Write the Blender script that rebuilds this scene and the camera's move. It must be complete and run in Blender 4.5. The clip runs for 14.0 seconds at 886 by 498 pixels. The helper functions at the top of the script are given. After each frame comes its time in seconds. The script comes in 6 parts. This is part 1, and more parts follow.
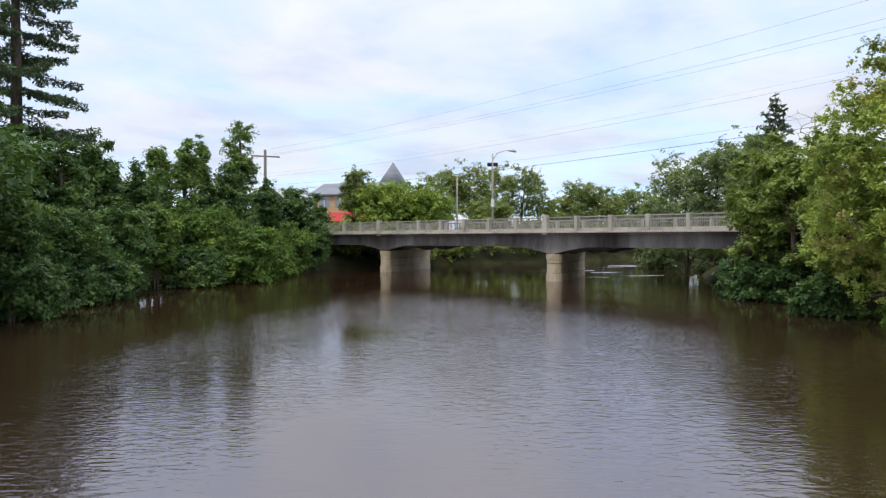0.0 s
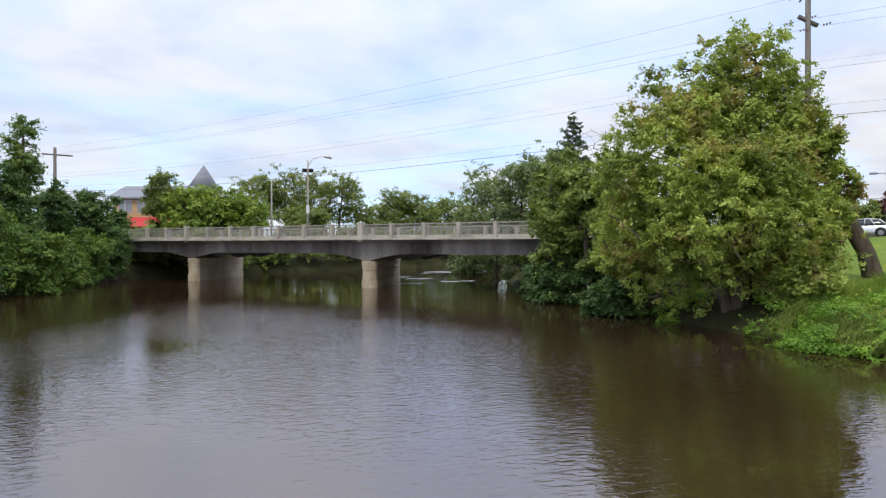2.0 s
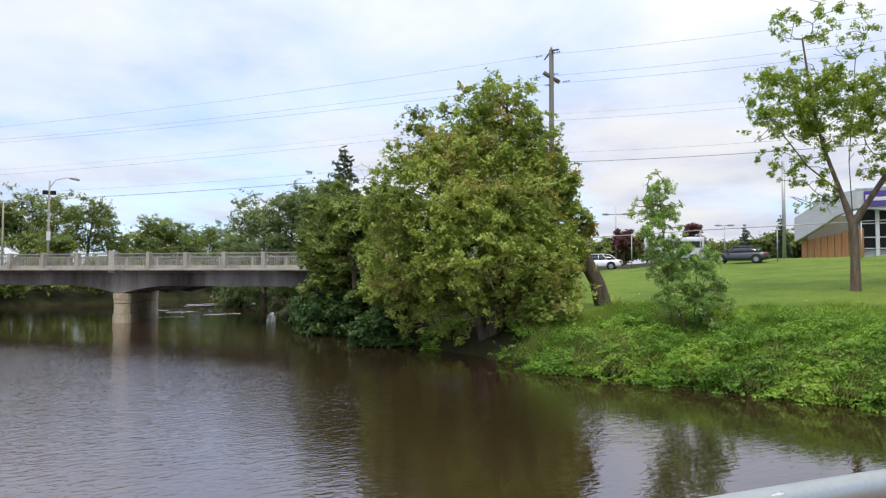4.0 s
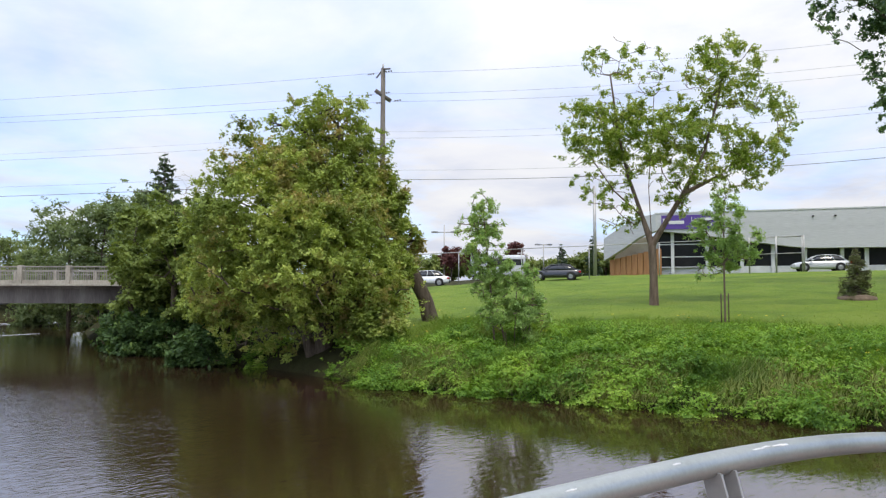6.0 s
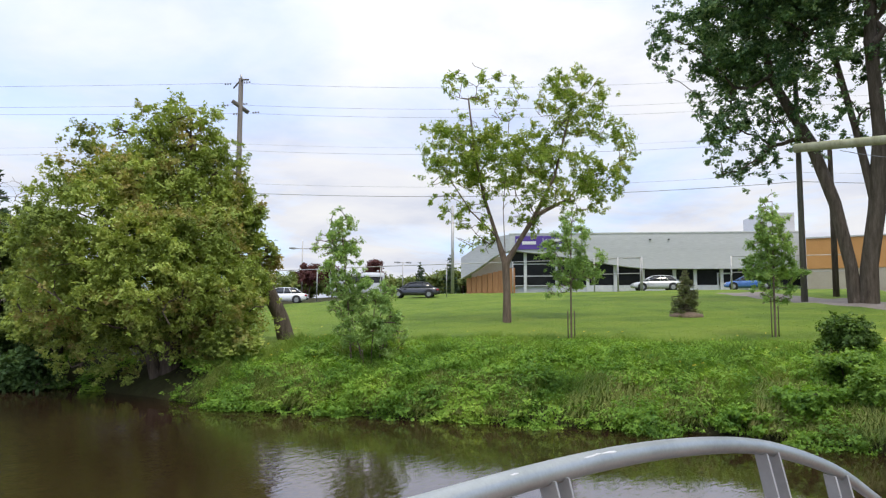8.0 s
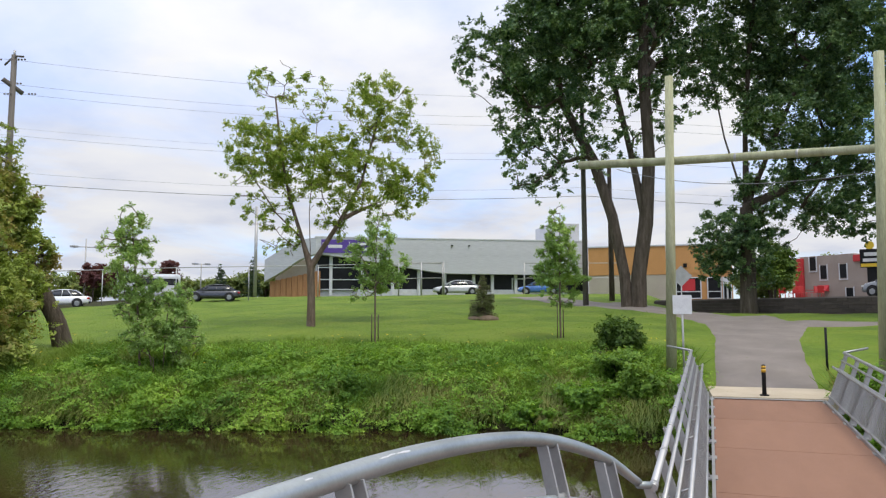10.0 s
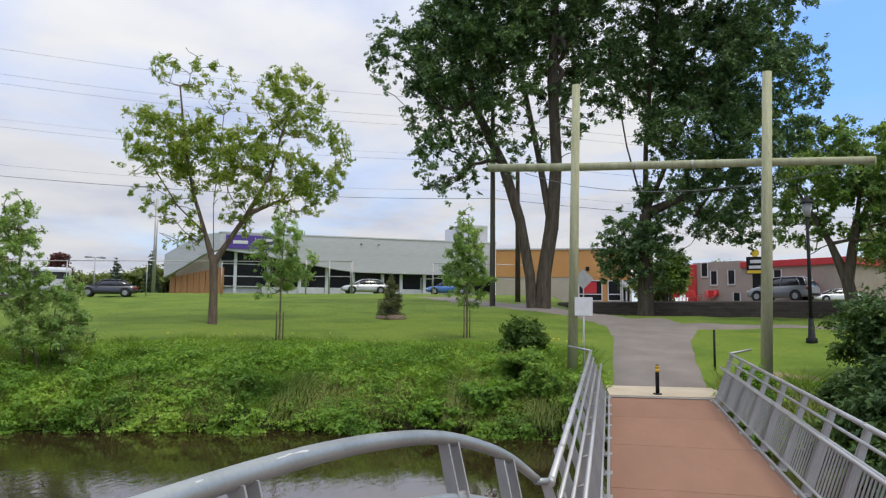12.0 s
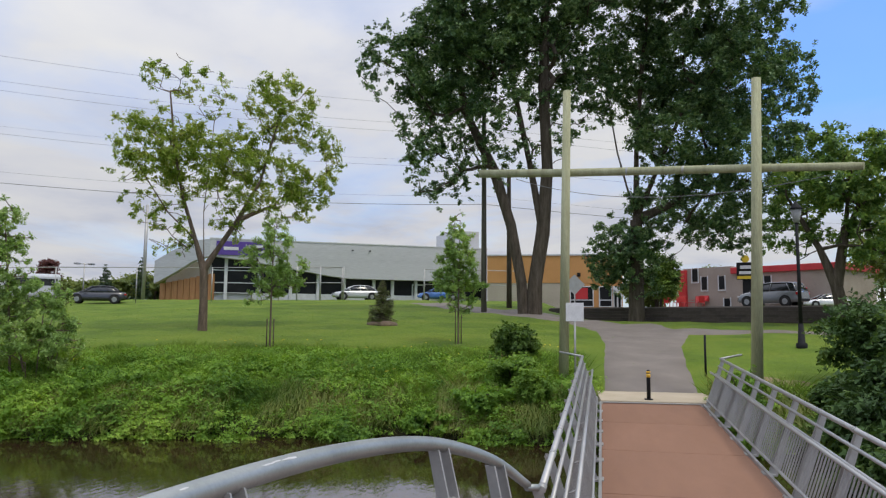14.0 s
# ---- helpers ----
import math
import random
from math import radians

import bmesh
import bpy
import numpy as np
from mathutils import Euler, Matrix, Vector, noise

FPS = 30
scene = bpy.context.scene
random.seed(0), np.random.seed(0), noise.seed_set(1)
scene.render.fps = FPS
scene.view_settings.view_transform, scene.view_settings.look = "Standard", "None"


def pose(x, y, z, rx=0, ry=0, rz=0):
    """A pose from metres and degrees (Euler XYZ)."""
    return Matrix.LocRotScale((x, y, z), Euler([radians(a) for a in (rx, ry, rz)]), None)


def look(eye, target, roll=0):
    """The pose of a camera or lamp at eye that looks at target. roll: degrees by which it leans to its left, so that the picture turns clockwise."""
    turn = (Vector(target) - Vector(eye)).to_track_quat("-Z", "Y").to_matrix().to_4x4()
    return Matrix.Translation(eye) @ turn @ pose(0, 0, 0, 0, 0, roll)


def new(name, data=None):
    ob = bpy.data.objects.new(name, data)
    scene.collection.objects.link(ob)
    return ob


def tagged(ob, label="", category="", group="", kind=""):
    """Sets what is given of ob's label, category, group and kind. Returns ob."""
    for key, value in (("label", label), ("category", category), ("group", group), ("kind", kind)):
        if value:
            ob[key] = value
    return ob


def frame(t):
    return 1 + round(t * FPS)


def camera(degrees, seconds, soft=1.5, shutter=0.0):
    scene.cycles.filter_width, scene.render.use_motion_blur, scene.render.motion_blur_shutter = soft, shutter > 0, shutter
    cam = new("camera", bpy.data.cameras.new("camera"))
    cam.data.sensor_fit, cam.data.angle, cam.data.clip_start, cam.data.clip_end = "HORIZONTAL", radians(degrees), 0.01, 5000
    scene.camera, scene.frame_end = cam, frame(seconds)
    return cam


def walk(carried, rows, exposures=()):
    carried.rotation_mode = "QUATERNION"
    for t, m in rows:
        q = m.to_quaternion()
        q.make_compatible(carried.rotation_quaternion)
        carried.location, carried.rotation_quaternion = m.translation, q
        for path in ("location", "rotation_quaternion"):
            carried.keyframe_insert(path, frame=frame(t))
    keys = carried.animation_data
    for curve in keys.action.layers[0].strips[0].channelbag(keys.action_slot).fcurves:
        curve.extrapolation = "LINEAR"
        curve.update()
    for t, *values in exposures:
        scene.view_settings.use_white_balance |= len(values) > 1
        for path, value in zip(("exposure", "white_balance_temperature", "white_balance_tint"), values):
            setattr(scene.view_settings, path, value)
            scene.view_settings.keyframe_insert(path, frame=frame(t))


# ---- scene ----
cam = camera(63.51, 14.0, soft=1.25)
PATH = [
    (0.0, pose(0.219, -0.063, 3.007, 89.20, -0.00, 0.00)),
    (0.5, pose(0.310, -0.079, 3.007, 89.39, 0.19, -1.41)),
    (1.0, pose(0.382, -0.101, 3.011, 89.53, 0.11, -4.89)),
    (1.5, pose(0.434, -0.121, 3.016, 89.58, -0.07, -9.80)),
    (2.0, pose(0.472, -0.135, 3.033, 89.73, -0.02, -14.38)),
    (2.5, pose(0.505, -0.162, 3.037, 90.71, -0.07, -19.60)),
    (3.0, pose(0.530, -0.192, 3.033, 91.69, 0.01, -24.25)),
    (3.5, pose(0.558, -0.233, 3.029, 92.05, -0.06, -28.43)),
    (6.0, pose(0.650, -0.288, 2.997, 93.62, -0.09, -45.93)),
    (6.5, pose(0.636, -0.261, 2.994, 93.89, -0.08, -48.48)),
    (7.0, pose(0.633, -0.314, 2.989, 94.21, -0.02, -51.60)),
    (7.5, pose(0.650, -0.303, 2.999, 94.81, -0.06, -54.35)),
    (8.0, pose(0.665, -0.338, 2.993, 95.04, -0.09, -57.14)),
    (8.5, pose(0.662, -0.354, 2.985, 95.09, -0.18, -60.76)),
    (9.0, pose(0.648, -0.356, 2.994, 95.38, -0.04, -65.09)),
    (11.5, pose(0.695, -0.388, 2.986, 95.09, -0.37, -79.22)),
    (12.0, pose(0.695, -0.385, 2.983, 95.32, -0.54, -79.90)),
    (12.5, pose(0.705, -0.388, 2.978, 95.46, -0.56, -79.72)),
    (13.0, pose(0.697, -0.385, 2.982, 95.53, -0.54, -79.92)),
    (13.5, pose(0.705, -0.386, 2.982, 95.69, -0.48, -80.17)),
    (14.0, pose(0.725, -0.390, 2.975, 95.82, -0.41, -80.57)),
]
walk(cam, PATH, exposures=[(0.0, 0.04), (3.5, 0.02), (6.0, 0.04), (9.0, 0.0), (11.5, -0.23), (13.0, -0.28), (14.0, -0.41)])

# ---- world and sun ----
SUN_ELEV, SUN_AZ = 62.0, -125.0


def link(nt, a, b):
    nt.links.new(a, b)


def node(nt, kind, **values):
    n = nt.nodes.new(kind)
    for key, value in values.items():
        n.inputs[key].default_value = value
    return n


def math_node(nt, op, a, b=None):
    n = nt.nodes.new("ShaderNodeMath")
    n.operation = op
    for i, v in enumerate((a, b)):
        if v is None:
            continue
        if isinstance(v, (int, float)):
            n.inputs[i].default_value = v
        else:
            link(nt, v, n.inputs[i])
    return n.outputs[0]


def ramp(nt, fac, stops):
    n = nt.nodes.new("ShaderNodeValToRGB")
    el = n.color_ramp.elements
    while len(el) < len(stops):
        el.new(0.5)
    for e, (p, c) in zip(el, stops):
        e.position = p
        e.color = (*c, 1) if len(c) == 3 else c
    link(nt, fac, n.inputs[0])
    return n.outputs[0]


def mix_rgb(nt, fac, a, b, mode="MIX"):
    n = nt.nodes.new("ShaderNodeMixRGB")
    n.blend_type = mode
    for i, v in enumerate((fac, a, b)):
        if isinstance(v, (int, float)):
            n.inputs[i].default_value = v
        elif isinstance(v, tuple):
            n.inputs[i].default_value = (*v, 1)
        else:
            link(nt, v, n.inputs[i])
    return n.outputs[0]


world = bpy.data.worlds.new("sky")
scene.world = world
world.use_nodes = True
wt = world.node_tree
wt.nodes.clear()
sky = wt.nodes.new("ShaderNodeTexSky")
sky.sky_type = "NISHITA"
sky.sun_disc = False
sky.ozone_density = 2.5
sky.dust_density = 0.4
sky.sun_elevation = radians(SUN_ELEV)
sky.sun_rotation = radians(90 - SUN_AZ)
sky_scale = wt.nodes.new("ShaderNodeVectorMath")
sky_scale.operation = "SCALE"
sky_scale.inputs["Scale"].default_value = 0.27
link(wt, mix_rgb(wt, 1.0, sky.outputs[0], (0.55, 0.84, 1.2), "MULTIPLY"), sky_scale.inputs[0])
wco = wt.nodes.new("ShaderNodeTexCoord")
sep = wt.nodes.new("ShaderNodeSeparateXYZ")
link(wt, wco.outputs["Generated"], sep.inputs[0])
lift = math_node(wt, "ADD", math_node(wt, "MAXIMUM", sep.outputs[2], 0.0), 0.13)
cx = math_node(wt, "DIVIDE", sep.outputs[0], lift)
cy = math_node(wt, "DIVIDE", sep.outputs[1], lift)
comb = wt.nodes.new("ShaderNodeCombineXYZ")
link(wt, cx, comb.inputs[0])
link(wt, cy, comb.inputs[1])
cloud = node(wt, "ShaderNodeTexNoise", Scale=0.75, Detail=7.0, Roughness=0.55, Distortion=0.5)
link(wt, comb.outputs[0], cloud.inputs["Vector"])
fine = node(wt, "ShaderNodeTexNoise", Scale=1.3, Detail=6.0, Roughness=0.55, Distortion=0.2)
link(wt, comb.outputs[0], fine.inputs["Vector"])
# the sky clears towards the south-east
east = math_node(wt, "ADD", math_node(wt, "MULTIPLY", sep.outputs[0], 0.80), math_node(wt, "MULTIPLY", sep.outputs[1], -0.60))
clear = ramp(wt, math_node(wt, "ADD", east, math_node(wt, "MULTIPLY", cloud.outputs[0], 0.10)), [(0.875, (0, 0, 0)), (0.945, (1, 1, 1))])
low_veil = ramp(wt, sep.outputs[2], [(0.10, (0, 0, 0)), (0.27, (1, 1, 1))])
clear = math_node(wt, "MULTIPLY", clear, low_veil)
# the cloud is thicker towards the east
thick = math_node(wt, "ADD", 0.58, math_node(wt, "MULTIPLY", ramp(wt, math_node(wt, "ADD", east, 0.5), [(0.15, (0, 0, 0)), (0.65, (1, 1, 1))]), 0.16))
cover = ramp(wt, cloud.outputs[0], [(0.36, (0, 0, 0)), (0.56, (1, 1, 1))])
cover = math_node(wt, "MULTIPLY", math_node(wt, "ADD", math_node(wt, "MULTIPLY", cover, 0.34), thick), math_node(wt, "SUBTRACT", 1.0, math_node(wt, "MULTIPLY", clear, 0.9)))
tone = ramp(wt, fine.outputs[0], [(0.33, (0.68, 0.725, 0.86)), (0.50, (0.86, 0.875, 0.94)), (0.68, (0.965, 0.965, 0.97))])
sky_col = mix_rgb(wt, cover, sky_scale.outputs[0], tone)
# an overcast sky is brighter overhead
zen = math_node(wt, "MAXIMUM", sep.outputs[2], 0.0)
lum = math_node(wt, "ADD", 0.92, math_node(wt, "MULTIPLY", math_node(wt, "MULTIPLY", zen, zen), 1.7))
grad = wt.nodes.new("ShaderNodeVectorMath")
grad.operation = "SCALE"
link(wt, sky_col, grad.inputs[0])
link(wt, lum, grad.inputs["Scale"])
sky_col = grad.outputs[0]
bg = wt.nodes.new("ShaderNodeBackground")
bg.inputs["Strength"].default_value = 1.0
link(wt, sky_col, bg.inputs[0])
wout = wt.nodes.new("ShaderNodeOutputWorld")
link(wt, bg.outputs[0], wout.inputs[0])

sun = new("sun", bpy.data.lights.new("sun", "SUN"))
sun.data.energy, sun.data.angle, sun.data.color = 1.55, radians(12), (1.0, 0.92, 0.78)
sun_dir = Vector((math.cos(radians(SUN_AZ)) * math.cos(radians(SUN_ELEV)), math.sin(radians(SUN_AZ)) * math.cos(radians(SUN_ELEV)), math.sin(radians(SUN_ELEV))))
sun.matrix_world = look(sun_dir * 60, (0, 0, 0))


# ---- materials ----
def base_mat(name, rough=0.7, metal=0.0, spec=0.5):
    m = bpy.data.materials.new(name)
    m.use_nodes = True
    nt = m.node_tree
    b = nt.nodes["Principled BSDF"]
    b.inputs["Roughness"].default_value = rough
    b.inputs["Metallic"].default_value = metal
    b.inputs["Specular IOR Level"].default_value = spec
    return m, nt, b


def noisy(name, c1, c2, scale=3.0, rough=0.7, metal=0.0, bump=0.3, fine_scale=40.0, spec=0.5, c3=None, stretch=(1, 1, 1), dist=0.02, island=0.0, grain_range=(0.72, 1.15)):
    """Two-scale noise between colours, with a fine relief."""
    m, nt, b = base_mat(name, rough, metal, spec)
    co = nt.nodes.new("ShaderNodeTexCoord")
    mp = nt.nodes.new("ShaderNodeMapping")
    mp.inputs["Scale"].default_value = stretch
    link(nt, co.outputs["Object"], mp.inputs[0])
    big = node(nt, "ShaderNodeTexNoise", Scale=scale, Detail=5.0, Roughness=0.6)
    small = node(nt, "ShaderNodeTexNoise", Scale=fine_scale, Detail=4.0, Roughness=0.65)
    link(nt, mp.outputs[0], big.inputs["Vector"])
    link(nt, mp.outputs[0], small.inputs["Vector"])
    stops = [(0.3, c1), (0.7, c2)] if c3 is None else [(0.25, c1), (0.5, c2), (0.75, c3)]
    col = ramp(nt, big.outputs[0], stops)
    grain = ramp(nt, small.outputs[0], [(0.25, (grain_range[0],) * 3), (0.75, (grain_range[1],) * 3)])
    col = mix_rgb(nt, 1.0, col, grain, "MULTIPLY")
    if island:
        info = nt.nodes.new("ShaderNodeObjectInfo")
        tint = ramp(nt, info.outputs["Random"], [(0.0, (1 - island,) * 3), (1.0, (1 + island,) * 3)])
        col = mix_rgb(nt, 1.0, col, tint, "MULTIPLY")
    link(nt, col, b.inputs["Base Color"])
    if bump:
        bp = node(nt, "ShaderNodeBump", Strength=bump, Distance=dist)
        link(nt, small.outputs[0], bp.inputs["Height"])
        link(nt, bp.outputs[0], b.inputs["Normal"])
    rr = math_node(nt, "ADD", math_node(nt, "MULTIPLY", small.outputs[0], 0.2), rough - 0.1)
    link(nt, rr, b.inputs["Roughness"])
    return m


def leaf_mat(name, dark, mid, light, dry=None, dry_share=0.0, trans=0.35, vary=0.32, gloss=0.25):
    """Leaves that vary from leaf to leaf and from bough to bough; some light passes through."""
    m, nt, b = base_mat(name, 0.6 - 0.5 * (gloss - 0.25), 0.0, gloss)
    geo = nt.nodes.new("ShaderNodeNewGeometry")
    co = nt.nodes.new("ShaderNodeTexCoord")
    bough = node(nt, "ShaderNodeTexNoise", Scale=0.55, Detail=3.0, Roughness=0.6)
    link(nt, co.outputs["Object"], bough.inputs["Vector"])
    f = math_node(nt, "ADD", math_node(nt, "MULTIPLY", geo.outputs["Random Per Island"], vary), math_node(nt, "MULTIPLY", math_node(nt, "SUBTRACT", bough.outputs[0], 0.17 + 0.36 * vary), 1.45))
    col = ramp(nt, f, [(0.15, dark), (0.5, mid), (0.9, light)])
    if dry:
        spot = node(nt, "ShaderNodeTexNoise", Scale=0.5, Detail=4.0, Roughness=0.7)
        off = nt.nodes.new("ShaderNodeMapping")
        off.inputs["Location"].default_value = (7, 3, 5)
        link(nt, co.outputs["Object"], off.inputs[0])
        link(nt, off.outputs[0], spot.inputs["Vector"])
        amount = ramp(nt, spot.outputs[0], [(0.62 - dry_share, (0, 0, 0)), (0.74 - dry_share, (1, 1, 1))])
        col = mix_rgb(nt, math_node(nt, "MULTIPLY", amount, 0.75), col, dry)
    link(nt, col, b.inputs["Base Color"])
    tr = nt.nodes.new("ShaderNodeBsdfTranslucent")
    link(nt, mix_rgb(nt, 1.0, col, (1.25, 1.2, 0.6), "MULTIPLY"), tr.inputs[0])
    mx = nt.nodes.new("ShaderNodeMixShader")
    mx.inputs[0].default_value = trans
    link(nt, b.outputs[0], mx.inputs[1])
    link(nt, tr.outputs[0], mx.inputs[2])
    link(nt, mx.outputs[0], nt.nodes["Material Output"].inputs[0])
    return m


def water_mat():
    m, nt, b = base_mat("river_water", 0.03, 0.0, 0.5)
    b.inputs["IOR"].default_value = 3.0
    b.inputs["Specular Tint"].default_value = (1.0, 0.93, 0.91, 1)
    co = nt.nodes.new("ShaderNodeTexCoord")
    big = node(nt, "ShaderNodeTexNoise", Scale=0.12, Detail=3.0)
    link(nt, co.outputs["Object"], big.inputs["Vector"])
    col = ramp(nt, big.outputs[0], [(0.3, (0.022, 0.011, 0.006)), (0.7, (0.032, 0.017, 0.010))])
    link(nt, col, b.inputs["Base Color"])
    mp = nt.nodes.new("ShaderNodeMapping")
    mp.inputs["Rotation"].default_value = (0, 0, radians(12))
    mp.inputs["Scale"].default_value = (0.8, 1.9, 1)
    link(nt, co.outputs["Object"], mp.inputs[0])
    r1 = node(nt, "ShaderNodeTexNoise", Scale=4.6, Detail=2.0, Roughness=0.55, Distortion=0.6)
    r2 = node(nt, "ShaderNodeTexNoise", Scale=0.55, Detail=2.0, Roughness=0.5)
    link(nt, mp.outputs[0], r1.inputs["Vector"])
    link(nt, mp.outputs[0], r2.inputs["Vector"])
    # breeze patches: rippled in some places, smooth in others
    pm = nt.nodes.new("ShaderNodeMapping")
    pm.inputs["Scale"].default_value = (0.10, 0.05, 1)
    link(nt, co.outputs["Object"], pm.inputs[0])
    patch = node(nt, "ShaderNodeTexNoise", Scale=1.0, Detail=3.0)
    link(nt, pm.outputs[0], patch.inputs["Vector"])
    gust = ramp(nt, patch.outputs[0], [(0.40, (0.16, 0.16, 0.16)), (0.58, (1, 1, 1))])
    # the lee of the east bank lies smooth
    place = nt.nodes.new("ShaderNodeSeparateXYZ")
    link(nt, co.outputs["Object"], place.inputs[0])
    lee = ramp(nt, math_node(nt, "DIVIDE", math_node(nt, "SUBTRACT", place.outputs[0], math_node(nt, "MULTIPLY", place.outputs[1], 0.12)), 20.0), [(0.38, (1, 1, 1)), (0.66, (0.12, 0.12, 0.12))])
    gust = math_node(nt, "MULTIPLY", gust, lee)
    # so do the lee of the west wood and the reach by the road bridge
    west = ramp(nt, math_node(nt, "DIVIDE", math_node(nt, "ADD", place.outputs[0], 20.0), 20.0), [(0.25, (0.12, 0.12, 0.12)), (0.62, (1, 1, 1))])
    reach = ramp(nt, math_node(nt, "DIVIDE", place.outputs[1], 60.0), [(0.52, (1, 1, 1)), (0.72, (0.22, 0.22, 0.22))])
    gust = math_node(nt, "MULTIPLY", gust, math_node(nt, "MULTIPLY", west, reach))
    h = math_node(nt, "ADD", math_node(nt, "MULTIPLY", math_node(nt, "MULTIPLY", r1.outputs[0], gust), 0.066), math_node(nt, "MULTIPLY", r2.outputs[0], 0.012))
    bp = node(nt, "ShaderNodeBump", Strength=0.29, Distance=1.0)
    link(nt, h, bp.inputs["Height"])
    link(nt, bp.outputs[0], b.inputs["Normal"])
    return m


WATER = water_mat()
LAWN = noisy("lawn_grass", (0.064, 0.112, 0.016), (0.130, 0.196, 0.023), 0.30, 0.9, bump=0.8, fine_scale=7.0, spec=0.15, c3=(0.186, 0.232, 0.033), dist=0.08)
FLOOR = noisy("woodland_floor_and_shade", (0.030, 0.026, 0.014), (0.055, 0.060, 0.022), 0.8, 0.95, bump=0.8, fine_scale=6, spec=0.1, dist=0.08)
BLADE = leaf_mat("grass_blade", (0.082, 0.160, 0.024), (0.158, 0.262, 0.036), (0.285, 0.355, 0.071), (0.40, 0.31, 0.125), 0.05, 0.35)
STRAW = leaf_mat("straw_grass", (0.10, 0.155, 0.028), (0.19, 0.23, 0.05), (0.33, 0.31, 0.11), trans=0.3)
WEED = leaf_mat("weed_leaf", (0.066, 0.150, 0.024), (0.190, 0.340, 0.044), (0.37, 0.51, 0.080), trans=0.42)
ASPHALT = noisy("asphalt", (0.185, 0.158, 0.134), (0.245, 0.212, 0.182), 0.8, 0.9, bump=0.3, fine_scale=60, spec=0.2, grain_range=(0.85, 1.08))
CONCRETE = noisy("old_concrete", (0.22, 0.20, 0.165), (0.40, 0.37, 0.31), 0.9, 0.9, bump=0.4, fine_scale=12, spec=0.2, c3=(0.48, 0.45, 0.39), stretch=(1, 1, 0.4))
CONCRETE_DARK = noisy("stained_shaded_concrete", (0.030, 0.023, 0.019), (0.13, 0.118, 0.108), 0.32, 0.9, bump=0.4, fine_scale=9, spec=0.2, c3=(0.27, 0.255, 0.235), stretch=(1.4, 1, 0.25))
PIER_STONE = noisy("pier_concrete", (0.30, 0.235, 0.15), (0.44, 0.37, 0.26), 0.9, 0.9, bump=0.5, fine_scale=8, spec=0.2, c3=(0.52, 0.47, 0.38))
SLAB = noisy("pale_slab", (0.43, 0.355, 0.25), (0.52, 0.44, 0.32), 1.2, 0.9, bump=0.3, fine_scale=50, spec=0.2, grain_range=(0.85, 1.08))
GALV = noisy("galvanised_steel", (0.36, 0.352, 0.335), (0.47, 0.462, 0.44), 3.0, 0.48, 0.6, bump=0.05, fine_scale=25, dist=0.003, grain_range=(0.9, 1.06))
RAIL = noisy("weathered_rail", (0.26, 0.285, 0.275), (0.37, 0.395, 0.38), 2.2, 0.40, 0.55, bump=0.04, fine_scale=55, dist=0.002, c3=(0.43, 0.45, 0.435), grain_range=(0.85, 1.05))
ALU = noisy("brushed_aluminium", (0.36, 0.356, 0.343), (0.46, 0.455, 0.437), 1.5, 0.45, 0.6, bump=0.03, fine_scale=40, dist=0.002, grain_range=(0.92, 1.05))
PARAPET = noisy("weathered_parapet", (0.24, 0.225, 0.195), (0.36, 0.34, 0.30), 1.5, 0.8, bump=0.2, fine_scale=20, spec=0.3)
BOARD = noisy("brown_decking", (0.235, 0.124, 0.076), (0.285, 0.152, 0.094), 0.5, 0.75, bump=0.2, fine_scale=60, spec=0.3, stretch=(1, 4, 1), island=0.05)
BARK = noisy("grey_bark", (0.07, 0.055, 0.04), (0.16, 0.13, 0.10), 2.0, 0.95, bump=1.0, fine_scale=9, spec=0.1, stretch=(3, 3, 0.5), dist=0.06)
BARK_LIGHT = noisy("light_bark", (0.12, 0.088, 0.065), (0.235, 0.175, 0.135), 2.0, 0.95, bump=0.8, fine_scale=10, spec=0.1, stretch=(3, 3, 0.6), dist=0.04)
TREATED = noisy("treated_pole", (0.30, 0.30, 0.17), (0.46, 0.46, 0.29), 1.2, 0.85, bump=0.5, fine_scale=14, spec=0.2, stretch=(4, 4, 0.4), dist=0.02)
POLE_GREY = noisy("weathered_pole", (0.11, 0.098, 0.085), (0.20, 0.18, 0.155), 1.5, 0.9, bump=0.5, fine_scale=14, spec=0.2, stretch=(4, 4, 0.3))
BLACK = noisy("black_paint", (0.010, 0.010, 0.011), (0.018, 0.018, 0.019), 4.0, 0.65, bump=0.05, spec=0.2)
WIRE = noisy("cable_sheath", (0.20, 0.20, 0.205), (0.26, 0.26, 0.265), 4.0, 0.6, bump=0)
LEAF_BANK = leaf_mat("bank_leaf", (0.034, 0.068, 0.016), (0.112, 0.195, 0.034), (0.26, 0.36, 0.058), trans=0.28)
LEAF_WOOD = leaf_mat("wood_leaf", (0.028, 0.060, 0.020), (0.078, 0.145, 0.040), (0.20, 0.29, 0.066), trans=0.26)
LEAF_AIRY = leaf_mat("airy_leaf", (0.070, 0.125, 0.035), (0.135, 0.215, 0.055), (0.25, 0.33, 0.085), trans=0.35)
LEAF_MAPLE = leaf_mat("maple_leaf", (0.125, 0.175, 0.042), (0.295, 0.380, 0.080), (0.48, 0.54, 0.140), (0.40, 0.28, 0.12), 0.095, 0.34)
LEAF_SHORE = leaf_mat("shore_leaf", (0.085, 0.125, 0.030), (0.185, 0.250, 0.058), (0.30, 0.36, 0.095), trans=0.32)
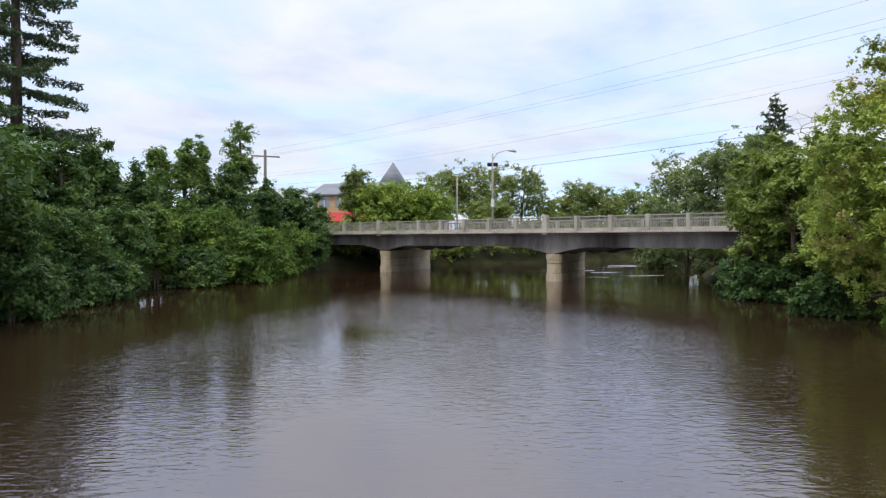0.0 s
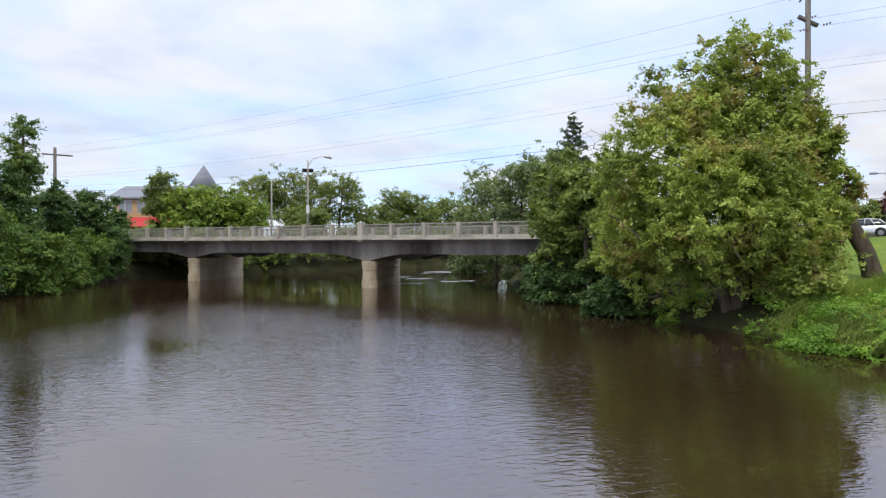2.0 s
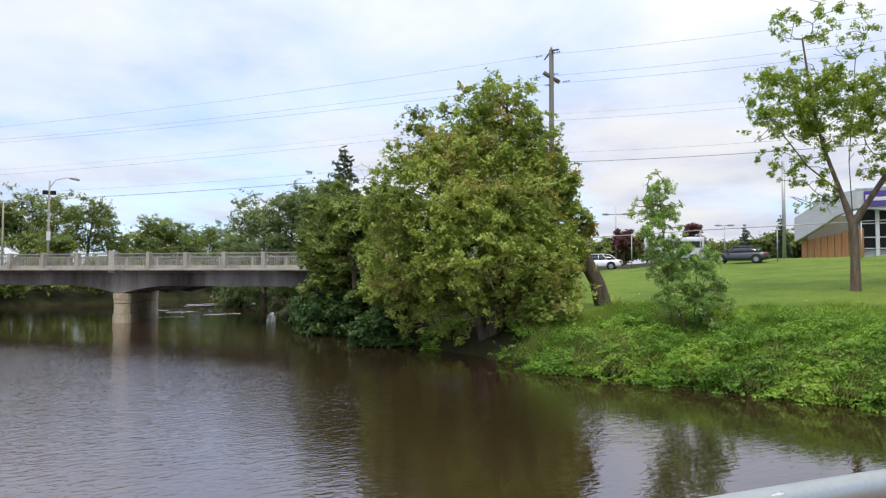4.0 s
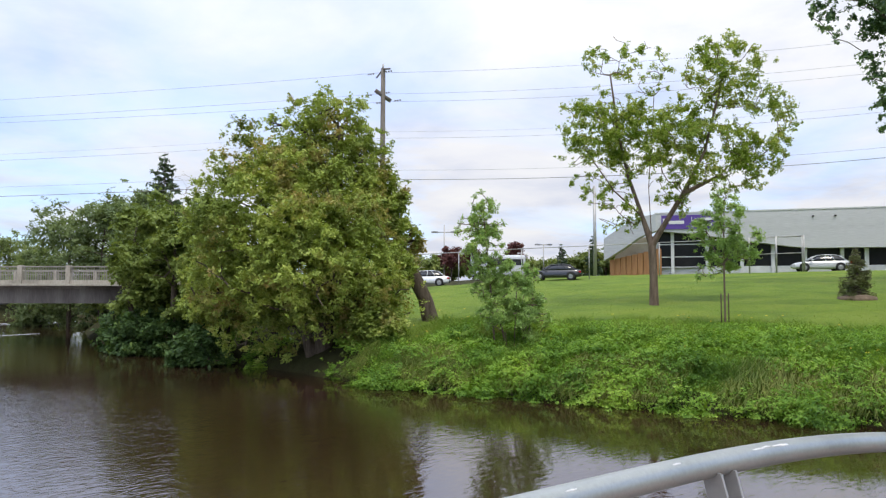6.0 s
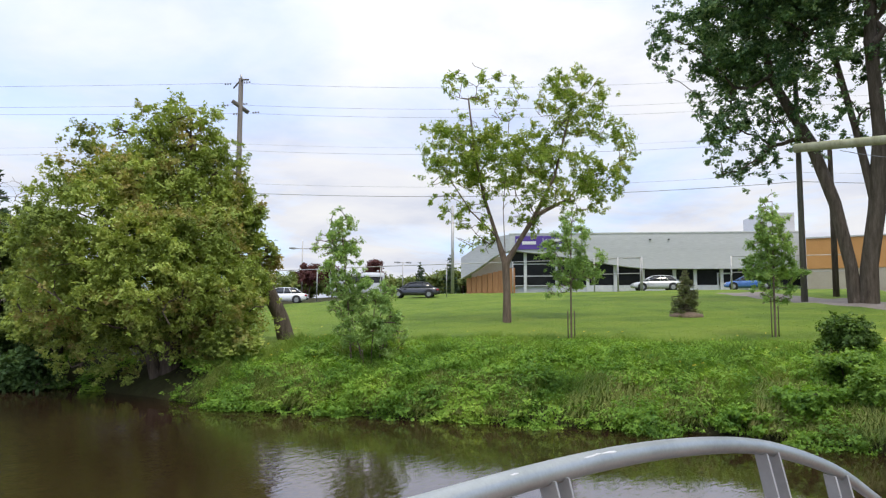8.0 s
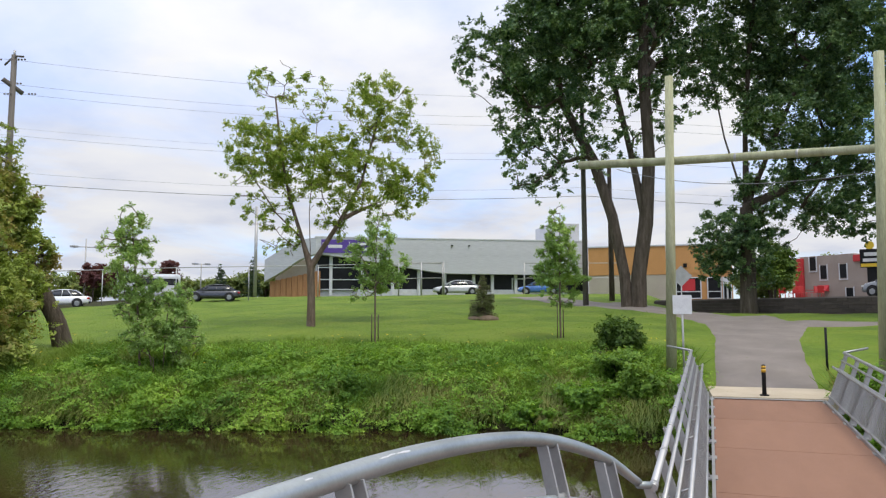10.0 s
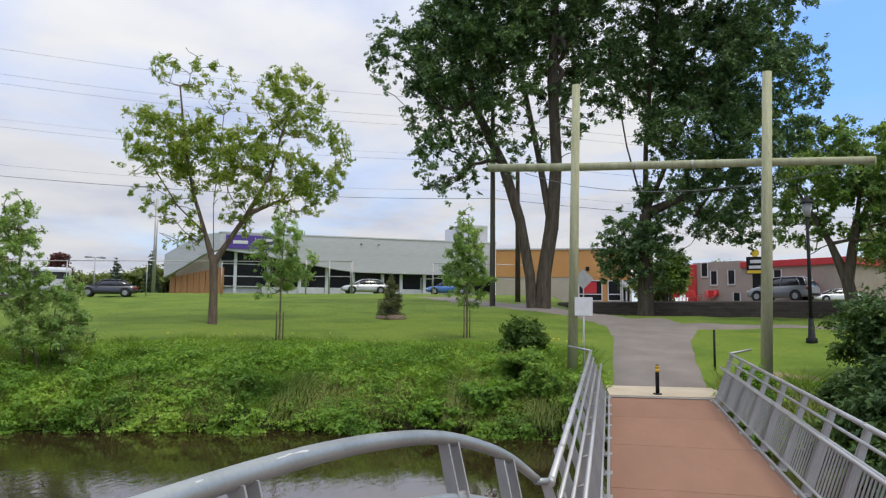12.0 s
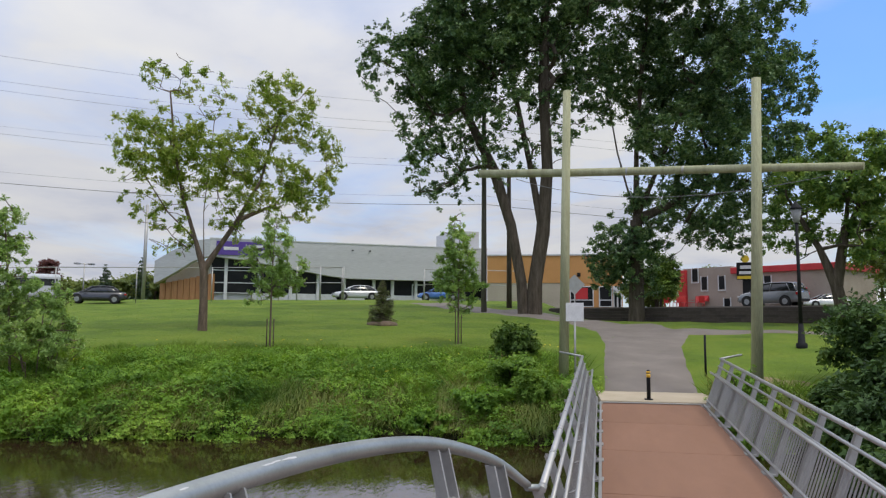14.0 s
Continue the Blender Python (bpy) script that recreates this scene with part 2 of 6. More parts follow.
LEAF_YOUNG = leaf_mat("young_leaf", (0.190, 0.300, 0.095), (0.31, 0.46, 0.145), (0.50, 0.60, 0.26), trans=0.50, vary=0.5, gloss=0.4)
LEAF_LIME = leaf_mat("light_leaf", (0.137, 0.226, 0.032), (0.300, 0.400, 0.090), (0.50, 0.50, 0.16), trans=0.50, vary=0.5)
HERB_BUSH = leaf_mat("shrub_leaf", (0.075, 0.150, 0.026), (0.185, 0.315, 0.050), (0.36, 0.47, 0.085), trans=0.4)
LEAF_COTTON = leaf_mat("cottonwood_leaf", (0.052, 0.112, 0.048), (0.120, 0.220, 0.085), (0.300, 0.420, 0.190), trans=0.38, vary=0.75, gloss=0.55)
LEAF_LIGHT_COTTON = leaf_mat("light_cottonwood_leaf", (0.085, 0.165, 0.050), (0.185, 0.310, 0.085), (0.38, 0.48, 0.15), trans=0.48, vary=0.7, gloss=0.45)
LEAF_FAR = leaf_mat("far_leaf", (0.094, 0.134, 0.044), (0.188, 0.243, 0.068), (0.326, 0.356, 0.098))
LEAF_BRIGHT = leaf_mat("bright_far_leaf", (0.115, 0.185, 0.035), (0.215, 0.310, 0.055), (0.36, 0.42, 0.09))
LEAF_GREY = leaf_mat("willow_leaf", (0.106, 0.153, 0.070), (0.177, 0.238, 0.101), (0.264, 0.323, 0.142))
LEAF_RED = leaf_mat("purple_leaf", (0.08, 0.030, 0.032), (0.13, 0.050, 0.050), (0.19, 0.085, 0.075))
NEEDLE = leaf_mat("spruce_needle", (0.040, 0.068, 0.036), (0.085, 0.130, 0.066), (0.16, 0.21, 0.11), trans=0.15)

# ---- mesh helpers ----


def mesh_object(name, verts, faces, material, smooth=False):
    me = bpy.data.meshes.new(name)
    me.from_pydata([tuple(v) for v in verts], [], [tuple(f) for f in faces])
    me.materials.append(material)
    if smooth:
        me.shade_smooth()
    me.update()
    return new(name, me)


def part(name, bm, material, parent=None, label=""):
    me = bpy.data.meshes.new(name)
    bmesh.ops.recalc_face_normals(bm, faces=bm.faces)
    bm.to_mesh(me)
    bm.free()
    me.materials.append(material)
    ob = new(name, me)
    if parent is not None:
        ob.parent = parent
    return tagged(ob, label)


def empty(name, m, label, category, group=""):
    ob = new(name)
    ob.empty_display_size = 0.3
    ob.matrix_world = m
    return tagged(ob, label, category, group)


def add_box(bm, x0, x1, y0, y1, z0, z1, bevel=0.0, m=None):
    r = bmesh.ops.create_cube(bm, size=1.0)
    t = Matrix.Translation(((x0 + x1) / 2, (y0 + y1) / 2, (z0 + z1) / 2)) @ Matrix.Diagonal((x1 - x0, y1 - y0, z1 - z0, 1))
    bmesh.ops.transform(bm, matrix=(m @ t) if m else t, verts=r["verts"])
    if bevel:
        edges = list({e for v in r["verts"] for e in v.link_edges})
        bmesh.ops.bevel(bm, geom=edges, offset=bevel, segments=2, affect="EDGES", profile=0.6)
    return bm


def box(*a, **k):
    return add_box(bmesh.new(), *a, **k)


def add_tube(bm, pts, radii, sides=8, caps=True):
    """A tapered tube along points."""
    pts = [Vector(p) for p in pts]
    if isinstance(radii, (int, float)):
        radii = [radii] * len(pts)
    rings = []
    up = Vector((0.31, 0.17, 0.93))
    for i, p in enumerate(pts):
        d = (pts[min(i + 1, len(pts) - 1)] - pts[max(i - 1, 0)]).normalized()
        a = d.cross(up if abs(d.dot(up)) < 0.95 else Vector((1, 0, 0))).normalized()
        b = d.cross(a)
        rings.append([bm.verts.new(p + (a * math.cos(t) + b * math.sin(t)) * radii[i]) for t in (2 * math.pi * k / sides for k in range(sides))])
    for r0, r1 in zip(rings, rings[1:]):
        for k in range(sides):
            f = bm.faces.new((r0[k], r0[(k + 1) % sides], r1[(k + 1) % sides], r1[k]))
            f.smooth = True
    if caps:
        bm.faces.new(rings[0][::-1])
        bm.faces.new(rings[-1])
    return bm


def tube(*a, **k):
    return add_tube(bmesh.new(), *a, **k)


def add_prism(bm, outline, y0, y1, m=None):
    """An outline in x and z pushed from y0 to y1."""
    a = [bm.verts.new((x, y0, z)) for x, z in outline]
    b = [bm.verts.new((x, y1, z)) for x, z in outline]
    n = len(outline)
    bm.faces.new(a)
    bm.faces.new(b[::-1])
    for i in range(n):
        bm.faces.new((a[i], b[i], b[(i + 1) % n], a[(i + 1) % n]))
    if m:
        bmesh.ops.transform(bm, matrix=m, verts=a + b)
    return bm


# ---- terrain ----
EYE = (0.5, -0.25)
RNG = np.random.default_rng(7)
EAST_Y = (-400, -60, -2, 2, 4.5, 8, 12, 17, 25, 32, 39, 43, 50, 60, 80, 100, 130, 400)
EAST_X = (10, 17, 18.3, 18.8, 19.0, 17.9, 16.9, 15.7, 16.3, 16.4, 16.2, 16.8, 18.5, 22, 33, 62, 120, 420)
WEST_Y = (-400, -60, 20, 35, 41, 45, 60, 68, 72, 80, 90, 110, 130, 400)
WEST_X = (-30, -21, -18.2, -18.9, -18.6, -16.4, -14.6, -11.5, -5, 0, 14, 48, 108, 408)
PROF_E = (-6, -2, 0, 0.5, 1.4, 2.7, 5.5, 7.5, 13, 18, 28, 48, 60, 75, 120, 2000)
PROF_Z = (-1.4, -0.8, 0.0, 0.45, 0.95, 1.42, 1.92, 2.12, 2.55, 2.85, 3.65, 4.9, 5.2, 5.4, 5.6, 6.0)
PATH_E = (-6, -2, 0, 0.6, 1.4, 2, 4, 9.7, 20.7, 26, 60, 2000)
PATH_Z = (-1.4, -0.8, 0.0, 0.6, 1.0, 1.16, 1.5, 2.05, 2.82, 3.05, 3.1, 3.1)
WEST_E = (-6, -2, 0, 0.8, 3, 8, 30, 2000)
WEST_Z = (-1.4, -0.8, 0.0, 0.5, 1.2, 1.8, 3.2, 4.5)


def wall_x(y):
    return 50.9 + (y + 2.1) * 0.66


def ground(x, y):
    x, y = np.asarray(x, float), np.asarray(y, float)
    e, w = x - np.interp(y, EAST_Y, EAST_X), np.interp(y, WEST_Y, WEST_X) - x
    k = np.clip((y + 3.5) / 6.0, 0, 1)
    k = k * k * (3 - 2 * k)
    ze = np.interp(e, PROF_E, PROF_Z) * k + np.interp(e, PATH_E, PATH_Z) * (1 - k)
    ze = np.where((x > wall_x(y) + 1.9) & (y < 4), np.maximum(ze, np.interp(x, (40, 55, 90, 2000), (4.0, 4.05, 4.7, 5))), ze)
    zw = np.interp(w, WEST_E, WEST_Z)
    return np.where(e > -6, ze, np.where(w > -6, zw, -1.4))


def gz(x, y):
    return float(ground(x, y))


def at(az, r):
    """Plan place at a bearing (degrees from east, anticlockwise) and distance."""
    return EYE[0] + r * math.cos(radians(az)), EYE[1] + r * math.sin(radians(az))


def grid_mesh(name, xs, ys, zfun, material):
    X, Y = np.meshgrid(xs, ys)
    Z = zfun(X, Y)
    nx, ny = len(xs), len(ys)
    co = np.stack([X, Y, Z], -1).reshape(-1, 3).astype(np.float32)
    i = (np.arange(ny - 1)[:, None] * nx + np.arange(nx - 1)[None, :]).reshape(-1)
    quads = np.stack([i, i + 1, i + nx + 1, i + nx], -1)
    return quad_mesh(name, co, quads, material, True)


def quad_mesh(name, co, quads, material, smooth=False):
    me = bpy.data.meshes.new(name)
    me.vertices.add(len(co))
    me.vertices.foreach_set("co", np.ascontiguousarray(co, np.float32).ravel())
    k = quads.shape[1]
    me.loops.add(len(quads) * k)
    me.loops.foreach_set("vertex_index", np.ascontiguousarray(quads, np.int32).ravel())
    me.polygons.add(len(quads))
    me.polygons.foreach_set("loop_start", np.arange(len(quads), dtype=np.int32) * k)
    me.polygons.foreach_set("use_smooth", np.full(len(quads), smooth))
    me.materials.append(material)
    me.update(calc_edges=True)
    return new(name, me)


def bumpy(X, Y):
    return ground(X, Y) + 0.05 * np.sin(X * 1.3 + 0.7 * Y) * np.sin(Y * 0.9 - X * 0.4) + 0.03 * np.sin(X * 3.1) * np.sin(Y * 2.7)


gx = np.concatenate([np.linspace(-2500, -90, 14), np.linspace(-80, -22, 24), np.arange(-21, 14, 1.0), np.arange(14, 24, 0.3), np.arange(24, 60, 0.8), np.linspace(60, 130, 30), np.linspace(140, 2500, 14)])
gy = np.concatenate([np.linspace(-2500, -70, 12), np.linspace(-60, -14, 24), np.arange(-13, 48, 0.6), np.linspace(48, 120, 60), np.linspace(130, 2500, 14)])
land = grid_mesh("ground", gx, gy, bumpy, LAWN)
land.data.materials.append(FLOOR)
mids = np.stack([(gx[:-1] + gx[1:])[None, :] / 2 + 0 * gy[:-1, None], (gy[:-1] + gy[1:])[:, None] / 2 + 0 * gx[None, :-1]], -1).reshape(-1, 2)
shore_e = np.interp(mids[:, 1], EAST_Y, EAST_X)
# the dark floor beneath the maple puts its crown's shade into the ground colour
land.data.polygons.foreach_set("material_index", ((mids[:, 0] < shore_e + 0.62) | (mids[:, 1] > 44) | ((mids[:, 1] > 18.0) & (mids[:, 0] < shore_e + 3.8))).astype(np.int32))
tagged(land, "mown green lawn falling to a weedy river bank", "ground", kind="structure")
wx, wy = np.linspace(-60, 140, 60), np.linspace(-120, 160, 80)
tagged(grid_mesh("water", wx, wy, lambda X, Y: np.full_like(X, 0.06), WATER), "dark brown river with light ripples", "water", kind="structure")

# ---- plants ----


def leaf_quads(P, N, L, W, rng):
    """Folded diamond leaves at P with normals N, of length L and width W."""
    n = len(P)
    t = rng.normal(size=(n, 3))
    t -= N * (t * N).sum(1, keepdims=True)
    t /= np.linalg.norm(t, axis=1, keepdims=True) + 1e-9
    b = np.cross(N, t)
    L, W = np.asarray(L)[:, None], np.asarray(W)[:, None]
    co = np.stack([P - t * L * 0.5, P + b * W * 0.5 + N * W * 0.15, P + t * L * 0.5, P - b * W * 0.5 + N * W * 0.15], 1).reshape(-1, 3)
    return co, np.arange(n * 4).reshape(-1, 4)


def leaf_tris(P, N, L, W, rng):
    """Small three-cornered leaves for crowns."""
    n = len(P)
    t = rng.normal(size=(n, 3))
    t -= N * (t * N).sum(1, keepdims=True)
    t /= np.linalg.norm(t, axis=1, keepdims=True) + 1e-9
    b = np.cross(N, t)
    L, W = np.asarray(L)[:, None], np.asarray(W)[:, None]
    co = np.stack([P - t * L * 0.45 + b * W * 0.55, P - t * L * 0.30 - b * W * 0.55, P + t * L * 0.6], 1).reshape(-1, 3)
    return co, np.arange(n * 3).reshape(-1, 3)


def leaf_cloud(clumps, n, size, rng, droop=0.0, shell=0.45, flat=1.0):
    """Leaf places and normals over clumps (x, y, z, rx, ry, rz)."""
    C = np.asarray(clumps, float)
    w = (C[:, 3] * C[:, 4] + C[:, 4] * C[:, 5] + C[:, 3] * C[:, 5])
    # leaves lie in flat drooping sprays that fan out of each clump
    k = max(1, n // 22)
    ci = rng.choice(len(C), k, p=w / w.sum())
    d = rng.normal(size=(k, 3)) + np.array([0, 0, 0.35])
    d /= np.linalg.norm(d, axis=1, keepdims=True)
    reach = np.maximum(0.45, 0.92 + 0.20 * rng.normal(size=k) + 0.4 * np.maximum(0, rng.normal(size=k) - 0.9))
    reach *= 1.0 - shell * 0.6 * rng.random(k) ** 1.6
    R = C[ci, 3:]
    base = C[ci, :3] + d * R * reach[:, None]
    axis = d * np.array([1, 1, 1 - 0.55 * flat]) + rng.normal(size=(k, 3)) * np.array([0.35, 0.35, 0.5 - 0.38 * flat]) + np.array([0, 0, 0.18 - 0.30 * flat])
    axis /= np.linalg.norm(axis, axis=1, keepdims=True)
    side = np.cross(axis, np.array([0, 0, 1.0])) + rng.normal(size=(k, 3)) * (0.7 - 0.55 * flat)
    side /= np.linalg.norm(side, axis=1, keepdims=True) + 1e-9
    ln = (0.42 * R.mean(1) + 1.6 * size) * (0.6 + 0.8 * rng.random(k))
    i = rng.integers(0, k, n)
    t = rng.uniform(-0.75, 0.75, n)
    u = rng.uniform(-1, 1, n) * 0.55 * (1.05 - np.abs(t))
    P = base[i] + axis[i] * (ln[i] * t)[:, None] + side[i] * (ln[i] * u)[:, None] + rng.normal(size=(n, 3)) * size * 0.45
    P[:, 2] -= ln[i] * (0.22 * np.maximum(t, 0) ** 2 + 0.30 * u * u) + droop * rng.random(n) * R[i, 2]
    N = d[i] * 0.60 + rng.normal(size=(n, 3)) * (0.62 - 0.20 * flat) + np.array([0, 0, 0.62])
    N /= np.linalg.norm(N, axis=1, keepdims=True)
    s = size * (0.6 + 0.8 * rng.random(n))
    return P, N, s


def crown_clumps(centre, radii, k, rng, sub=0.30, low=-0.85, stray=0.12):
    """Clumps spread over an uneven crown; a few stray beyond it."""
    out = []
    rr = min(radii)
    for _ in range(k):
        d = rng.normal(size=3)
        d /= np.linalg.norm(d)
        if d[2] < low:
            d[2] = low * rng.random()
        s = sub * (0.45 + 0.8 * rng.random())
        f = (1.0 - s * 0.9) * (0.42 + 0.58 * rng.random() ** 0.55)
        if rng.random() < stray:
            f, s = f * 1.12 + 0.05, s * 0.6
        c = np.asarray(centre) + d * np.asarray(radii) * f
        out.append((*c, s * (0.4 * radii[0] + 0.6 * rr), s * (0.4 * radii[1] + 0.6 * rr), s * rr * 0.8))
    return out


def branches(bm, stems, tips, rng, base_r, twig=0.012, bend=0.10, sides=6):
    """Stems as lists of points; every tip joins the nearest lower point, thicker where more tips hang on it."""
    P, parent = [], []
    for st in stems:
        last = -1
        if P and st[0][2] > 0.6:
            last = int(np.argmin([np.linalg.norm(np.asarray(st[0]) - p) for p in P]))
            st = st[1:]
        for p in st:
            P.append(np.asarray(p, float))
            parent.append(last)
            last = len(P) - 1
    order = sorted(range(len(tips)), key=lambda i: min(np.linalg.norm(np.asarray(tips[i]) - p) for p in P))
    for i in order:
        t = np.asarray(tips[i], float)
        best, cost = 0, 1e9
        for j, p in enumerate(P):
            v = t - p
            c = np.linalg.norm(v) + max(0.0, -v[2]) * 1.2
            if c < cost:
                best, cost = j, c
        a = P[best]
        mid = a + (t - a) * 0.5 + rng.normal(size=3) * bend * np.linalg.norm(t - a) + np.array([0, 0, 0.04]) * np.linalg.norm(t - a)
        P.append(mid)
        parent.append(best)
        P.append(t)
        parent.append(len(P) - 2)
    load = np.full(len(P), 0.02)
    kids = set(parent)
    for i in range(len(P)):
        if i not in kids:
            load[i] += 1
    for i in range(len(P) - 1, -1, -1):
        if parent[i] >= 0:
            load[parent[i]] += load[i]
    most = max(load[i] for i in range(len(P)) if parent[i] < 0)
    R = np.maximum(twig, base_r * (load / most) ** 0.68)
    for i in range(len(P)):
        j = parent[i]
        if j >= 0:
            r0 = R[j] if R[j] < R[i] * 2.2 else R[i] * 1.5
            if parent[j] < 0:
                r0 *= 1.25
            back = P[j] - (P[i] - P[j]) * (0.35 * r0 / (np.linalg.norm(P[i] - P[j]) + 1e-6)) if parent[j] >= 0 else P[j]
            add_tube(bm, [back, (P[j] + P[i]) / 2, P[i]], [r0, (r0 + R[i]) / 2, R[i]], sides if R[i] < 0.1 else 10, False)


def limb_path(a, b, rng, bend=0.12, n=6, sag=0.0):
    a, b = np.asarray(a, float), np.asarray(b, float)
    L = np.linalg.norm(b - a)
    off = rng.normal(size=3) * bend * L
    off2 = rng.normal(size=3) * bend * 0.4 * L
    return [tuple(a + (b - a) * t + off * math.sin(math.pi * t) * 0.5 + off2 * math.sin(2 * math.pi * t) * 0.4 + np.array([0, 0, sag * L * math.sin(math.pi * t)])) for t in np.linspace(0, 1, n)]


def build_tree(root, cl, stems, base_r, leaf, bark, leaves, size, rng, twig_tips=70, droop=0.0, shell=0.55, floor=None, wide=0.72, flat=0.8):
    bm = bmesh.new()
    tips = [c[:3] for c in cl]
    if len(tips) > twig_tips:
        tips = [tips[i] for i in rng.choice(len(tips), twig_tips, replace=False)]
    branches(bm, stems, tips, rng, base_r)
    part("trunk", bm, bark, root)
    P, N, s = leaf_cloud(cl, int(leaves * 1.55), size * 0.84, rng, droop, shell, flat)
    if floor is not None:
        P[:, 2] = np.where(P[:, 2] < floor, floor + 0.25 * rng.random(len(P)), P[:, 2])
    co, q = leaf_tris(P, N, s * 1.15, s * wide, rng)
    quad_mesh("crown", co, q, leaf).parent = root
    return root


def tree(name, x, y, height, radii, label, leaf, bark=BARK, trunk=0.2, clumps=60, leaves=9000, size=0.2, seed=1, crown_low=0.3, stems=1, lean=(0, 0), sub=0.28, category="tree", group="", droop=0.0, stray=0.12, shell=0.55, low=-0.9, top_narrow=0.0, twig_tips=40):
    """A tree: tapered trunk with limbs, and a crown of many leaves in uneven clumps."""
    rng = np.random.default_rng(seed)
    z = gz(x, y)
    root = empty(name, Matrix.Translation((x, y, z)), label, category, group)
    c_low = crown_low * height
    R = (radii[0], radii[1], (height - c_low) / 2)
    cl = crown_clumps((lean[0], lean[1], (height + c_low) / 2), R, clumps, rng, sub, low, stray)
    if top_narrow:
        cl = [((c[0] - lean[0]) * (1 - top_narrow * max(0, c[2] / height - 0.3)) + lean[0], (c[1] - lean[1]) * (1 - top_narrow * max(0, c[2] / height - 0.3)) + lean[1], *c[2:]) for c in cl]
    st = []
    for k in range(stems):
        a = 2 * math.pi * k / stems + 0.4
        o = 0.0 if stems == 1 else 1.0
        foot = (o * trunk * 1.3 * math.cos(a), o * trunk * 1.3 * math.sin(a), -0.3)
        top = (lean[0] + o * radii[0] * 0.35 * math.cos(a), lean[1] + o * radii[1] * 0.35 * math.sin(a), height * 0.78)
        st.append(limb_path(foot, top, rng, 0.05, 7))
    return build_tree(root, cl, st, trunk, leaf, bark, leaves, size, rng, twig_tips, droop, shell, 0.10 - z if crown_low <= 0.12 else None)


def lobed_tree(name, x, y, az, lobes, stems, label, leaf, bark, trunk, per_lobe, leaves, size, seed, group="", sub=0.30, depth=0.9, shell=0.6, droop=0.0, twig_tips=140, stray=0.15, category="tree", floor=None, wide=0.72, flat=0.35):
    """A tree whose crown is made of boughs given as (across, up, half width, half height), across being square to the bearing az."""
    rng = np.random.default_rng(seed)
    z = gz(x, y)
    root = empty(name, Matrix.Translation((x, y, z)), label, category, group)
    rx, ry = math.sin(radians(az)), -math.cos(radians(az))
    cl = []
    for a, h, w, v, *near in lobes:
        f = rng.normal() * w * 0.35 * depth
        if near:
            f = -near[0]
        n = max(9, int(per_lobe * 2.6 * w * v))
        cl += crown_clumps((rx * a - ry * f, ry * a + rx * f, h), (w * 1.08, w * 1.08 * depth, v * 1.08), n, rng, sub, -0.95, stray)
    st = [[(rx * a - ry * b, ry * a + rx * b, h) for a, b, h in s] for s in stems]
    return build_tree(root, cl, st, trunk, leaf, bark, leaves, size, rng, twig_tips, droop, shell, floor, wide, flat)

# ---- road bridge ----
RB_A = Vector((-5.25, 63.3, 0))
RB_D = (Vector((7.59, 49.56, 0)) - RB_A).normalized()
RB_N = Vector((-RB_D.y, RB_D.x, 0))
RB_N = RB_N if RB_N.y > 0 else -RB_N
road_bridge = empty("road_bridge", Matrix.Translation(RB_A) @ Matrix(((RB_D.x, RB_N.x, 0, 0), (RB_D.y, RB_N.y, 0, 0), (0, 0, 1, 0), (0, 0, 0, 1))), "old concrete road bridge with balustrade on two river piers", "bridge")
PIERS = (0.0, 18.75)
BAY = 2.68
DECK_TOP = 3.52


def girder_low(s):
    """Underside of the haunched edge beam."""
    d = min(abs(s - p) for p in PIERS)
    return 2.46 - 0.55 * max(0.0, 1 - d / 3.4) ** 1.6


def rb_beam(y0, y1):
    n = 90
    ss = np.linspace(-22, 44, n)
    outline = [(s, girder_low(s)) for s in ss] + [(44, DECK_TOP - 0.25), (-22, DECK_TOP - 0.25)]
    bm = bmesh.new()
    top = [bm.verts.new((s, y0, DECK_TOP - 0.25)) for s in ss]
    low = [bm.verts.new((s, y0, girder_low(s))) for s in ss]
    top2 = [bm.verts.new((s, y1, DECK_TOP - 0.25)) for s in ss]
    low2 = [bm.verts.new((s, y1, girder_low(s))) for s in ss]
    for i in range(n - 1):
        bm.faces.new((low[i], low[i + 1], top[i + 1], top[i]))
        bm.faces.new((low2[i + 1], low2[i], top2[i], top2[i + 1]))
        bm.faces.new((low[i + 1], low[i], low2[i], low2[i + 1]))
    return bm


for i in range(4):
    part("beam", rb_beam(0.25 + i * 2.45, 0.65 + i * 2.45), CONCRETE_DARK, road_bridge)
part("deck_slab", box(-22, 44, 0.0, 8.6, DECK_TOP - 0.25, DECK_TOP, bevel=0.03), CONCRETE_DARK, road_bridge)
part("fascia", box(-22, 44, -0.34, 0.0, DECK_TOP - 0.10, DECK_TOP + 0.02, bevel=0.02), CONCRETE, road_bridge, "pale spalled concrete edge")
part("roadway", box(-22, 44, 1.4, 7.2, DECK_TOP, DECK_TOP + 0.012), ASPHALT, road_bridge)
skew = Vector((0.37, 0.93, 0)).normalized()
sk = (skew.dot(RB_D), skew.dot(RB_N))
